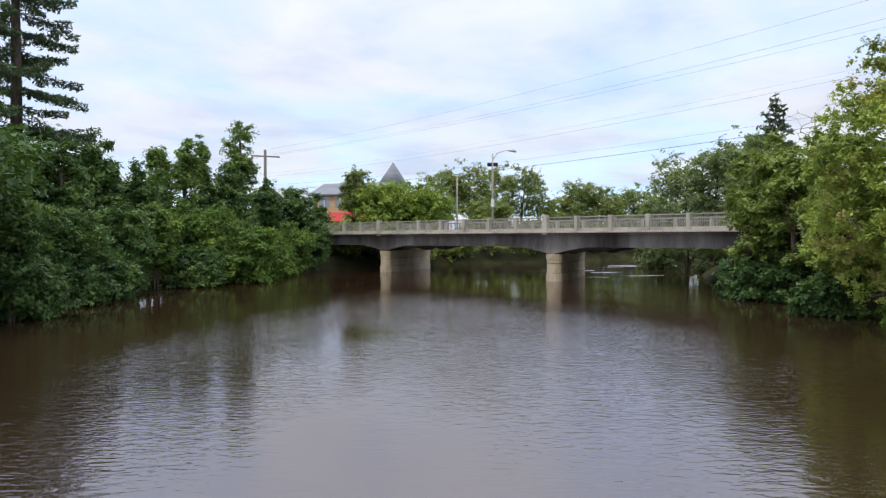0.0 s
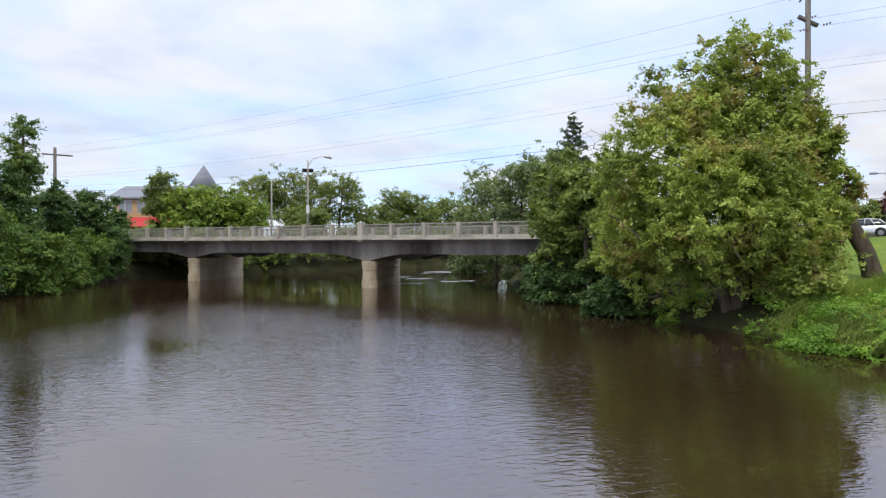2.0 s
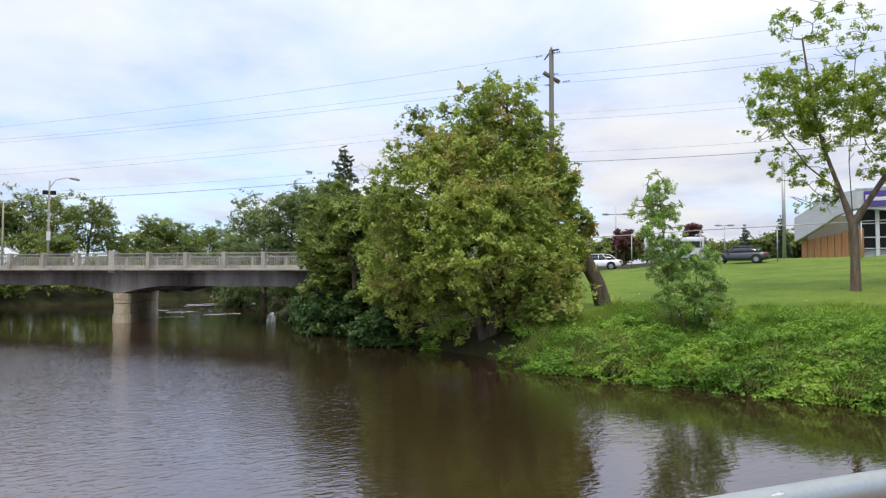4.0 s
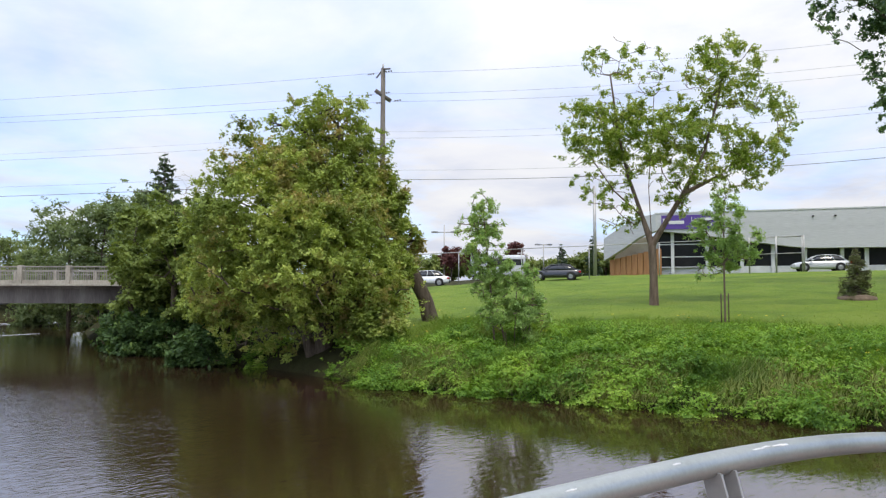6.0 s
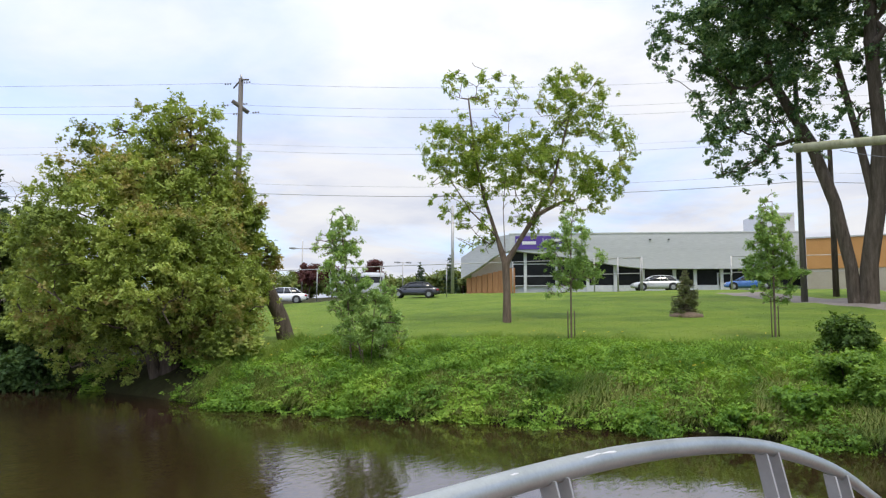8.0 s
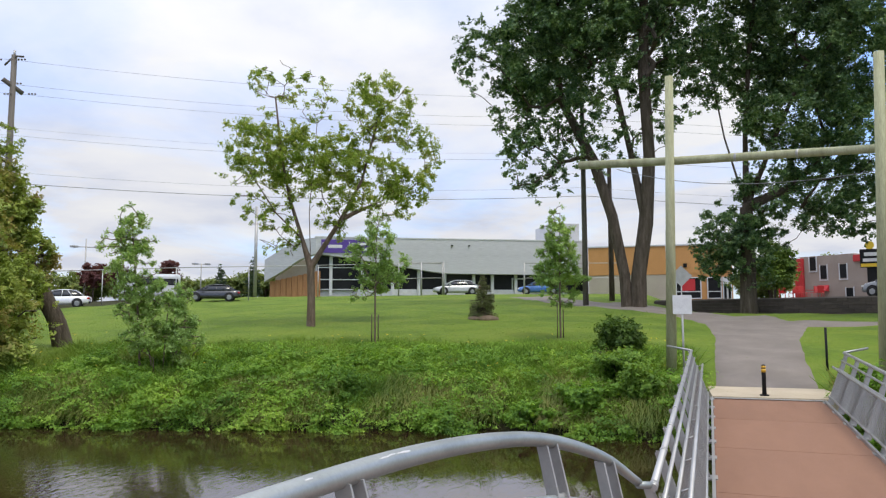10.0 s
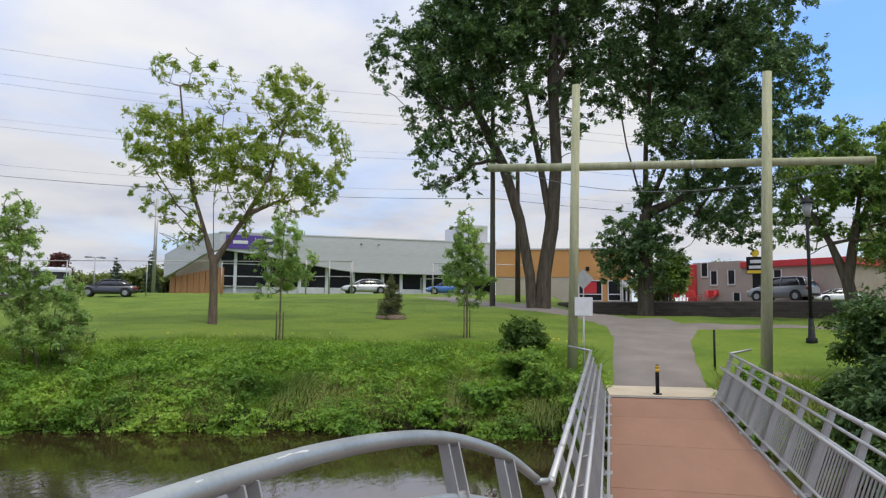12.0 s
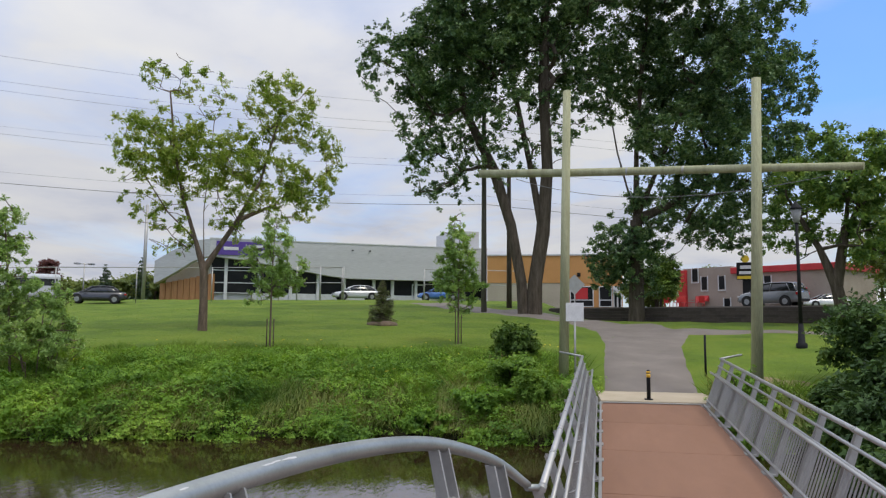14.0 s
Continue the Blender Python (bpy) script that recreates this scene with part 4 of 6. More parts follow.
for i, (x, y, h, r) in enumerate(((20.6, 0.9, 1.0, 0.9), (19.4, 1.6, 0.9, 1.0), (19.6, 0.35, 1.15, 0.6), (18.25, -4.35, 2.2, 0.62), (19.0, 3.0, 0.7, 0.9))):
    tree("bank_shrub", x, y, h, (r, r), "light green shrub at the end of the footbridge", HERB_BUSH if i in (0, 2) else WEED, clumps=30, leaves=4200, size=0.10, seed=40 + i, crown_low=0.0, sub=0.34, trunk=0.02, stems=3, category="bush")
for i, (az, r, top, half) in enumerate(((-21.8, 18.0, 2.5, 1.25), (-24.8, 16.8, 3.3, 1.7), (-21.6, 22.5, 3.9, 1.5), (-27, 19, 4.6, 2.0), (-23.4, 15.2, 1.7, 1.3), (-19.6, 20.0, 1.7, 0.8))):
    x, y = at(az, r)
    tree("waterside_bush", x, y, top - gz(x, y), (half, half), "dark green bush beside the footbridge", LEAF_WOOD, clumps=70, leaves=6500, size=0.13, seed=50 + i, crown_low=0.0, sub=0.30, trunk=0.04, stems=3, category="bush")

# ---- cottonwoods by the path ----
COT_A = ((3.7, 15.0, 1.8, 2.6), (3.6, 20.0, 2.2, 3.0), (-3.4, 9.6, 1.6, 1.8), (-1.8, 9.2, 1.5, 1.5), (0.2, 9.8, 1.4, 1.3), (-3.0, 11.6, 1.6, 1.5), (1.8, 10.4, 1.2, 1.5), (-5.6, 7.8, 1.3, 1.2), (3.4, 17.5, 2.2, 3.6), (3.2, 22.0, 2.6, 3.0), (-0.6, 21.5, 3.0, 2.6), (-7.3, 12.8, 1.8, 2.0), (-4.4, 8.2, 1.3, 1.8), (-6.6, 11.0, 1.6, 1.8), (-5.0, 10.8, 1.6, 1.5), (-2.0, 13.0, 2.2, 2.0), (-5.2, 16.0, 3.9, 3.9), (-8.8, 15.9, 2.1, 2.5), (-5.8, 9.3, 2.1, 2.6), (-2.6, 18.6, 3.9, 3.9), (0.6, 15.6, 2.6, 3.6), (-1.4, 10.7, 1.7, 1.4), (-3.0, 23.2, 5.6, 3.2), (1.7, 19.9, 3.1, 3.5), (2.4, 12.4, 1.4, 3.4))
lobed_tree("cottonwood", 44.7, 1.65, 2.6, COT_A, [[(-0.25, 0, -0.4), (-0.42, 0, 2.0), (-1.05, 0, 5.5), (-2.1, 0.3, 9), (-4.0, 0.4, 13), (-4.6, 0.3, 18)], [(0.3, 0, -0.4), (0.42, 0, 2.0), (0.9, 0, 5.0), (1.2, -0.2, 9), (1.0, -0.4, 14), (1.2, -0.4, 20)], [(0.75, 0, 4.4), (0.1, 0.1, 9.5), (-1.2, 0.2, 16)]], "tall cottonwood with two thick forked stems", LEAF_COTTON, BARK, 0.43, 7.0, 140000, 0.165, 81, group="cottonwoods by the path", sub=0.16, shell=1.0, wide=0.9, twig_tips=260, stray=0.45)
COT_B = ((8.0, 7.5, 2.2, 1.8), (9.4, 10.2, 2.0, 2.0), (6.2, 6.2, 2.0, 1.6), (-2.2, 15.0, 2.0, 3.0), (-0.8, 3.4, 1.6, 1.7), (0.6, 4.6, 1.9, 1.7), (-0.2, 5.6, 2.0, 1.5), (1.2, 4.2, 1.4, 1.4), (3.6, 6.0, 1.8, 1.6), (5.2, 6.0, 1.8, 1.8), (4.0, 9.4, 2.2, 1.8), (-0.5, 2.2, 1.3, 0.9), (0.2, 17.2, 3.3, 4.0), (3.7, 16.8, 3.9, 3.9), (2.9, 12.0, 3.9, 2.7), (7.0, 15.2, 3.5, 3.5), (9.5, 14.5, 2.0, 3.0), (-1.5, 4.0, 1.8, 2.2), (0.6, 2.9, 1.5, 1.6), (4.8, 7.8, 3.6, 2.4), (7.1, 10.5, 3.4, 2.6), (1.4, 23.3, 6.5, 3.6), (7.2, 20.8, 4.1, 2.8), (6.9, 4.9, 1.9, 1.4), (1.4, 7.3, 2.3, 2.0), (-1.2, 5.2, 2.0, 1.7), (-1.6, 3.2, 1.6, 1.7), (-2.2, 4.4, 1.3, 1.3), (-0.9, 3.0, 1.6, 1.6), (0.2, 3.8, 1.7, 1.6), (-0.6, 4.8, 1.8, 1.5), (0.8, 5.4, 1.6, 1.4))
lobed_tree("cottonwood", 47.5, -5.0, -5.6, COT_B, [[(0, 0, -0.4), (0.05, 0, 3), (0.1, 0, 6.5), (0.2, 0.2, 11), (0.6, 0.2, 16), (1.2, 0, 21)], [(0.1, 0, 6.5), (1.6, -0.3, 10), (3.8, -0.4, 15)], [(0.1, 0, 5.5), (2.6, 0.3, 7.6), (5.6, 0.3, 10.5)], [(0.1, 0, 7.5), (-1.0, 0.2, 11), (-1.6, 0.2, 15)]], "tall leafy cottonwood with low hanging boughs", LEAF_COTTON, BARK, 0.42, 7.0, 178000, 0.165, 82, group="cottonwoods by the path", sub=0.16, shell=1.0, wide=0.9, twig_tips=260, stray=0.45)
COT_C = ((-0.2, 7.6, 2.6, 2.0), (-2.4, 6.9, 1.8, 2.1), (1.3, 7.8, 2.0, 2.0), (-1.4, 4.7, 1.8, 1.1), (1.2, 4.6, 1.7, 1.5), (-3.0, 4.8, 1.2, 1.1), (2.6, 5.7, 2.2, 2.6), (3.8, 3.6, 1.6, 1.6), (3.2, 8.4, 1.8, 1.6), (-0.6, 9.4, 1.6, 1.2))
lobed_tree("cottonwood", 40.2, -14.7, -20.0, COT_C, [[(0, 0, -0.4), (-0.4, 0, 2), (-1.1, 0, 4), (-2.0, 0.2, 5.8), (-2.6, 0.3, 7.0)], [(-0.5, 0, 2.3), (0.1, -0.2, 5), (0.5, -0.3, 8)]], "leaning cottonwood with light leaves beyond the street lamp", LEAF_LIGHT_COTTON, BARK, 0.30, 6.0, 30000, 0.165, 83, group="cottonwoods by the path", sub=0.17, shell=1.0, wide=0.9, stray=0.25)

tx, ty = at(-7.5, 63)
tree("small_tree", tx, ty, 5.2, (1.8, 1.8), "small green tree beside the shop", LEAF_BANK, clumps=60, leaves=6000, size=0.24, seed=88, crown_low=0.0, sub=0.28, trunk=0.1)

# ---- distance: trees beyond the road bridge ----
FAR_A = ((97.0, 84, 12.4, 2.0), (95.4, 82, 10.1, 3.2), (93.6, 85, 10.7, 3.4), (91.3, 84, 10.1, 3.4), (90, 110, 15.5, 4.7), (88, 112, 15.9, 4.2), (86, 120, 16.3, 4.4), (83.6, 115, 15.9, 4.2))
FAR_B = ((81.3, 120, 9.9, 5.2), (79.2, 105, 11.9, 4.2), (77.6, 108, 11.3, 3.8), (75.2, 130, 13.1, 4.2), (73.4, 128, 11.3, 4.2), (92.5, 95, 9.4, 4.2), (86.5, 100, 8.9, 4.2))
FAR_C = ((71.4, 70, 13.2, 4.6), (69.3, 66, 12.8, 4.2), (67.2, 68, 13.4, 4.2), (73.2, 76, 9, 3.6))
for i, (az, r, top, half) in enumerate(FAR_A + FAR_B):
    x, y = at(az, r)
    tree("distant_tree", x, y, top - gz(x, y), (half, half), "green tree beyond the road bridge", LEAF_BRIGHT if i in (1, 2, 3, 13) else LEAF_FAR, clumps=70, leaves=5000, size=0.32, seed=200 + i, crown_low=0.1, sub=0.28, trunk=0.2, group="trees beyond the bridge")
for i, (az, r, top, half) in enumerate(FAR_C):
    x, y = at(az, r)
    tree("willow_tree", x, y, top - gz(x, y), (half, half), "grey-green willow on the upstream bank", LEAF_GREY, clumps=80, leaves=8500, size=0.26, seed=230 + i, crown_low=-0.08, sub=0.28, trunk=0.2, group="willows upstream")
sx, sy = at(65.4, 74)
spruce("distant_spruce", sx, sy, 14.8, 6.2, "pointed dark spruce among the far trees", 10000, 0.42, 12, tiers=34)
# undergrowth on the upstream shores
for i, (x, y, h, r) in enumerate(((-9.5, 72, 4.2, 3.0), (-5.5, 74.5, 4.4, 3.0), (-2, 78, 4.4, 3.2), (2, 82.5, 4.4, 3.4), (6, 86.5, 4.6, 3.4), (10.5, 90, 4.6, 3.6), (15, 93.5, 4.8, 3.6), (20, 96.5, 5.0, 3.8), (26, 100, 5.0, 4.0), (33, 104, 5.2, 4.2), (42, 109, 5.4, 4.5), (52, 114, 5.4, 4.5), (27, 66, 4.5, 3.2), (30, 73, 5, 3.6), (37, 81, 5, 4), (50, 92, 5, 4), (22.5, 52, 3.8, 2.6), (20.5, 46, 3.4, 2.2), (24, 59, 4.2, 2.8))):
    tree("shore_bush", x, y, h, (r, r), "low green bush on the upstream shore", LEAF_SHORE, clumps=40, leaves=1900, size=0.38, seed=250 + i, crown_low=-0.12, sub=0.32, trunk=0.06, stems=2, category="bush", group="bushes upstream")

for az, r, h in ((32.2, 112, 6.6), (29.4, 110, 7.0), (34.6, 114, 5.6)):
    sx, sy = at(az, r)
    spruce("background_spruce", sx, sy, h, 1.7, "small pointed spruce beyond the car park", 1500, 0.42, 340 + int(az), tiers=14)

# a bare dead tree among the far crowns
rng_b = np.random.default_rng(91)
bx, by = at(63.0, 62)
dead = empty("bare_tree", Matrix.Translation((bx, by, gz(bx, by))), "leafless grey tree among the far crowns", "tree")
bare = bmesh.new()
tips = [(rng_b.normal() * 1.6, rng_b.normal() * 1.6, rng_b.uniform(5.5, 11.5)) for _ in range(60)]
branches(bare, [[(0, 0, -0.3), (0.1, 0, 4), (0.2, 0.1, 8), (0.1, 0, 10.5)]], tips, rng_b, 0.10, 0.007, 0.14, 4)
part("trunk", bare, BARK_LIGHT, dead)

# ---- timber gate frame at the path ----
gate = empty("timber_frame", Matrix.Translation((20.1, -2.7, gz(20.1, -2.7))), "tall frame of pale green treated poles over the path", "frame")
gzb = gz(20.1, -2.7)


def world_tube(name, pts, radii, material, root, sides=10, label=""):
    inv = root.matrix_world.inverted() if root.matrix_world != Matrix.Identity(4) else Matrix.Identity(4)
    return part(name, tube([inv @ Vector(p) for p in pts], radii, sides), material, root, label)


world_tube("pole", [(20.99, -0.40, 1.0), (21.23, -0.58, 9.66)], [0.140, 0.112], TREATED, gate, 14)
world_tube("pole", [(19.06, -4.95, 1.0), (19.05, -5.20, 9.06)], [0.140, 0.112], TREATED, gate, 14)
BEAM = [(22.3, 2.06, 7.52), (21.45, -0.55, 7.30), (19.28, -5.12, 6.84), (18.1, -7.2, 6.58)]
world_tube("crossbeam", BEAM, [0.128, 0.118, 0.105, 0.09], TREATED, gate, 14)
SLACK = []
for k in range(21):
    f = k / 20
    p = Vector(BEAM[0]).lerp(Vector(BEAM[3]), 0.12 + 0.83 * f)
    SLACK.append((p.x + 0.2, p.y, p.z + 0.02 - 0.16 - 2.2 * f * (1 - f) * (1.15 - 0.3 * f)))
world_tube("slack_cable", SLACK, [0.009] * 21, WIRE, gate, 6, "thin cable sagging under the beam")
for f in (0.36, 0.66):
    p = Vector(BEAM[1]).lerp(Vector(BEAM[2]), f)
    d = (Vector(BEAM[2]) - Vector(BEAM[1])).normalized()
    world_tube("strap", [p - d * 0.03, p + d * 0.03], [0.117, 0.117], GALV, gate, 14, "thin metal strap round the beam")
# ---- path, slab and street ----


def ribbon(name, left, right, lift, material, label, category, sub=10):
    """A strip laid on the ground between two lines of plan points."""
    def dense(pts):
        out = []
        for (x0, y0), (x1, y1) in zip(pts, pts[1:]):
            out += [(x0 + (x1 - x0) * k / sub, y0 + (y1 - y0) * k / sub) for k in range(sub)]
        return out + [pts[-1]]
    L, R = dense(left), dense(right)
    m = 7
    co, quads = [], []
    for (a, b), (c, d) in zip(L, R):
        for k in range(m):
            g = (-0.02, 0.03, 0.25, 0.5, 0.75, 0.97, 1.02)[k]
            x, y = a + (c - a) * g, b + (d - b) * g
            co.append((x, y, float(bumpy(x, y)) + (lift if 0 < k < m - 1 else -0.10)))
    for i in range(len(L) - 1):
        for k in range(m - 1):
            q = i * m + k
            quads.append((q, q + 1, q + m + 1, q + m))
    return tagged(quad_mesh(name, np.array(co), np.array(quads), material, True), label, category, kind="structure")


ribbon("path", [(20.1, -1.42), (24, -1.62), (29, -1.95), (35, -1.9), (39.5, -0.6), (43, 2.2), (48, 6.5), (58, 12)], [(20.0, -3.85), (24, -4.2), (29, -4.85), (34.5, -6.1), (39.5, -5.6), (46, -1.2), (50, 3.8), (60, 9)], 0.03, ASPHALT, "grey asphalt path rising from the footbridge", "path")
ribbon("side_path", [(34.2, -5.9), (35.2, -9.8), (34.2, -14.0), (30.5, -22.5)], [(37.0, -5.2), (36.6, -9.4), (35.3, -14.3), (31.8, -23.2)], 0.034, ASPHALT, "narrow grey side path below the wall", "path")
slab = part("landing_slab", box(17.93, 20.25, -3.95, -1.25, 0.9, 1.20, bevel=0.01, m=Matrix.Translation((0, 0, 0))), SLAB)
tagged(slab, "pale concrete landing slab at the bridge end", "slab", kind="structure")
threshold = part("threshold_strip", box(17.80, 17.92, -3.5, -1.28, 1.158, 1.175, bevel=0.004), GALV)
tagged(threshold, "pale steel strip between deck and slab", "strip", kind="structure")

# worn earth beside the frame
EARTH = noisy("bare_earth", (0.20, 0.145, 0.085), (0.32, 0.245, 0.155), 3.0, 0.95, bump=0.6, fine_scale=30, spec=0.1)
bm = bmesh.new()
rim = []
for k in range(20):
    a = 2 * math.pi * k / 20
    f = 1 + 0.28 * math.sin(3 * a + 0.6) + 0.15 * math.sin(5 * a)
    rim.append((21.4 + 0.55 * f * math.cos(a), -6.1 + 1.0 * f * math.sin(a)))
hub = bm.verts.new((21.4, -6.1, float(bumpy(21.4, -6.1)) + 0.035))
inner = [bm.verts.new((21.4 + (x - 21.4) * 0.7, -6.1 + (y + 6.1) * 0.7, float(bumpy(x, y)) + 0.03)) for x, y in rim]
outer = [bm.verts.new((x, y, float(bumpy(x, y)) - 0.03)) for x, y in rim]
for k in range(20):
    j = (k + 1) % 20
    bm.faces.new((hub, inner[k], inner[j]))
    bm.faces.new((inner[k], outer[k], outer[j], inner[j]))
tagged(part("bare_earth", bm, EARTH), "worn patch of pale bare earth in the lawn", "earth", kind="structure")

# bollard
YELLOW = noisy("yellow_reflector", (0.65, 0.36, 0.02), (0.75, 0.43, 0.03), 6, 0.4, bump=0)
bollard = empty("bollard", Matrix.Translation((18.25, -2.36, 1.20)), "black bollard with a yellow reflective collar", "bollard")
part("base_plate", tube([(0, 0, 0.006), (0, 0, 0.03)], 0.10, 14), BLACK, bollard)
part("post", tube([(0, 0, 0.02), (0, 0, 0.66), (0, 0, 0.69)], [0.045, 0.045, 0.03], 14), BLACK, bollard)
part("collar", tube([(0, 0, 0.52), (0, 0, 0.60)], 0.049, 14), YELLOW, bollard, "yellow reflective collar")
part("collar", tube([(0, 0, 0.62), (0, 0, 0.665)], 0.049, 14), YELLOW, bollard, "yellow reflective collar")

# signs by the path
WHITE = noisy("white_paint", (0.62, 0.62, 0.62), (0.74, 0.74, 0.74), 3, 0.6, bump=0.05)
sx, sy = 20.6, -0.72
sign = empty("path_sign", Matrix.Translation((sx, sy, gz(sx, sy))) @ Matrix.Rotation(radians(3), 4, "Z"), "white square sign seen from behind on a steel post", "sign")
part("post", tube([(0, 0, -0.2), (0, 0, 2.3)], 0.028, 8), GALV, sign)
part("panel", box(-0.045, -0.030, -0.24, 0.24, 1.82, 2.32, bevel=0.006), WHITE, sign, "pale unprinted back of the panel")
sx, sy = 31.0, -0.9
sign = empty("diamond_sign", Matrix.Translation((sx, sy, gz(sx, sy))), "grey diamond road sign on a thin post", "sign")
part("post", tube([(0, 0, -0.2), (0, 0, 2.6)], 0.025, 8), GALV, sign)
part("panel", box(-0.03, -0.02, -0.3, 0.3, -0.3, 0.3, m=Matrix.Translation((0, 0, 2.2)) @ Matrix.Rotation(radians(45), 4, "X")), GALV, sign)
marker = empty("path_marker", Matrix.Translation((22.3, -4.4, gz(22.3, -4.4))), "thin black marker post in the grass", "post")
part("stake", tube([(0, 0, -0.2), (0, 0, 1.15)], 0.032, 8), BLACK, marker)
flag = empty("white_mast", Matrix.Translation((60.0, -0.35, gz(60, -0.35))), "thin white mast before the orange shop", "mast")
part("mast", tube([(0, 0, -0.2), (0, 0, 5.6)], [0.07, 0.045], 8), WHITE, flag)
for (x, y, z1) in ((23.77, 9.35, 1.05), (27.0, 3.4, 1.3)):
    for k in (-1, 1):
        st = empty("tree_stake", Matrix.Translation((x + 0.05 * k, y - 0.10 * k, gz(x, y))), "dark wooden stake holding a young tree", "stake", "tree stakes")
        part("stake", tube([(0, 0, -0.2), (0, 0, z1)], 0.02, 6), BARK, st)
MULCH = noisy("bark_mulch", (0.12, 0.085, 0.055), (0.22, 0.16, 0.11), 4, 0.95, bump=1.0, fine_scale=25)
bed = part("mulch_bed", tube([(35.1, 8.35, gz(35.1, 8.35) - 0.1), (35.1, 8.35, gz(35.1, 8.35) + 0.10), (35.1, 8.35, gz(35.1, 8.35) + 0.2)], [0.80, 0.74, 0.35], 24), MULCH)
tagged(bed, "round bed of brown bark mulch", "flower bed", kind="stuff")

# street lamp
lamp = empty("street_lamp", Matrix.Translation((28.64, -8.93, gz(28.64, -8.93))), "black street lamp with a lantern head", "lamp")
part("base", tube([(0, 0, -0.1), (0, 0, 0.18), (0, 0, 0.22), (0, 0, 0.9)], [0.20, 0.20, 0.13, 0.09], 12), BLACK, lamp)
part("pole", tube([(0, 0, 0.85), (0, 0, 4.6)], [0.07, 0.055], 10), BLACK, lamp)
part("arm", tube([(0, 0, 3.2), (0.0, -0.2, 3.3), (0.0, -0.5, 3.5)], 0.015, 6), BLACK, lamp)
lant = part("lantern", tube([(0, 0, 4.6), (0, 0, 4.72), (0, 0, 5.1)], [0.09, 0.12, 0.19], 8), noisy("frosted_pane", (0.20, 0.20, 0.19), (0.28, 0.28, 0.27), 3, 0.3), lamp)
part("cap", tube([(0, 0, 5.1), (0, 0, 5.16), (0, 0, 5.4)], [0.23, 0.20, 0.02], 8), BLACK, lant)

# ---- retaining wall and parking ----
STONE = noisy("dark_blockwork", (0.052, 0.040, 0.033), (0.098, 0.078, 0.064), 1.5, 0.95, bump=0.8, fine_scale=10, island=0.2)
wall = empty("retaining_wall", Matrix.Identity(4), "low dark blockwork retaining wall below the car park", "wall")
wall["kind"] = "structure"
w0, w1 = Vector((wall_x(0.5), 0.5, 0)), Vector((wall_x(-24), -24, 0))
wd = (w1 - w0).normalized()
wa = math.degrees(math.atan2(wd.y, wd.x))
blk = bmesh.new()
add_box(blk, 0.004, 0.596, -0.13, 0.16, 0.004, 0.196, bevel=0.012)
first = part("block", blk, STONE, wall)
first.matrix_basis = Matrix.Translation(w0 + Vector((0, 0, 2.95))) @ Matrix.Rotation(radians(wa), 4, "Z")
nb = int((w1 - w0).length / 0.6)
for row in range(5):
    for k in range(nb):
        if row == 0 and k == 0:
            continue
        ob = new("block", first.data)
        ob.parent = wall
        p = w0 + wd * (k * 0.6 + (0.3 if row % 2 else 0))
        ob.matrix_basis = Matrix.Translation((p.x, p.y, 2.95 + row * 0.2)) @ Matrix.Rotation(radians(wa), 4, "Z")

bm = bmesh.new()
corners = [(wall_x(0.5) + 0.17, 0.5), (wall_x(-24) + 0.17, -24), (96, -24), (96, 0.5)]
lo = [bm.verts.new((x, y, 2.9)) for x, y in corners]
hi = [bm.verts.new((x, y, 4.03 if x < 90 else 4.9)) for x, y in corners]
bm.faces.new(lo[::-1])
bm.faces.new(hi)
for i in range(4):
    bm.faces.new((lo[i], lo[(i + 1) % 4], hi[(i + 1) % 4], hi[i]))
tagged(part("car_park", bm, ASPHALT), "grey asphalt car park above the wall", "car park", kind="structure")


def lot_z(x, y):
    return 4.03 + 0.87 * max(0.0, min(1.0, (x - wall_x(y) - 0.2) / (96 - wall_x(y))))


# ---- vehicles ----
GLASS = noisy("dark_car_glass", (0.012, 0.014, 0.016), (0.02, 0.022, 0.025), 2, 0.06, bump=0, spec=0.6)
TYRE = noisy("tyre_rubber", (0.015, 0.015, 0.015), (0.03, 0.03, 0.03), 8, 0.85, bump=0.2)
RIM = noisy("alloy_rim", (0.35, 0.35, 0.36), (0.5, 0.5, 0.52), 8, 0.35, 0.8, bump=0)
LIGHT_RED = noisy("tail_light", (0.35, 0.01, 0.01), (0.45, 0.02, 0.02), 4, 0.2, bump=0)
LIGHT_CLEAR = noisy("headlight_lens", (0.6, 0.6, 0.6), (0.75, 0.75, 0.75), 4, 0.15, bump=0)


def paint(name, c):
    m = noisy(name, tuple(v * 0.92 for v in c), c, 1.5, 0.25, 0.2, bump=0, spec=0.6)
    m.node_tree.nodes["Principled BSDF"].inputs["Coat Weight"].default_value = 0.6
    return m


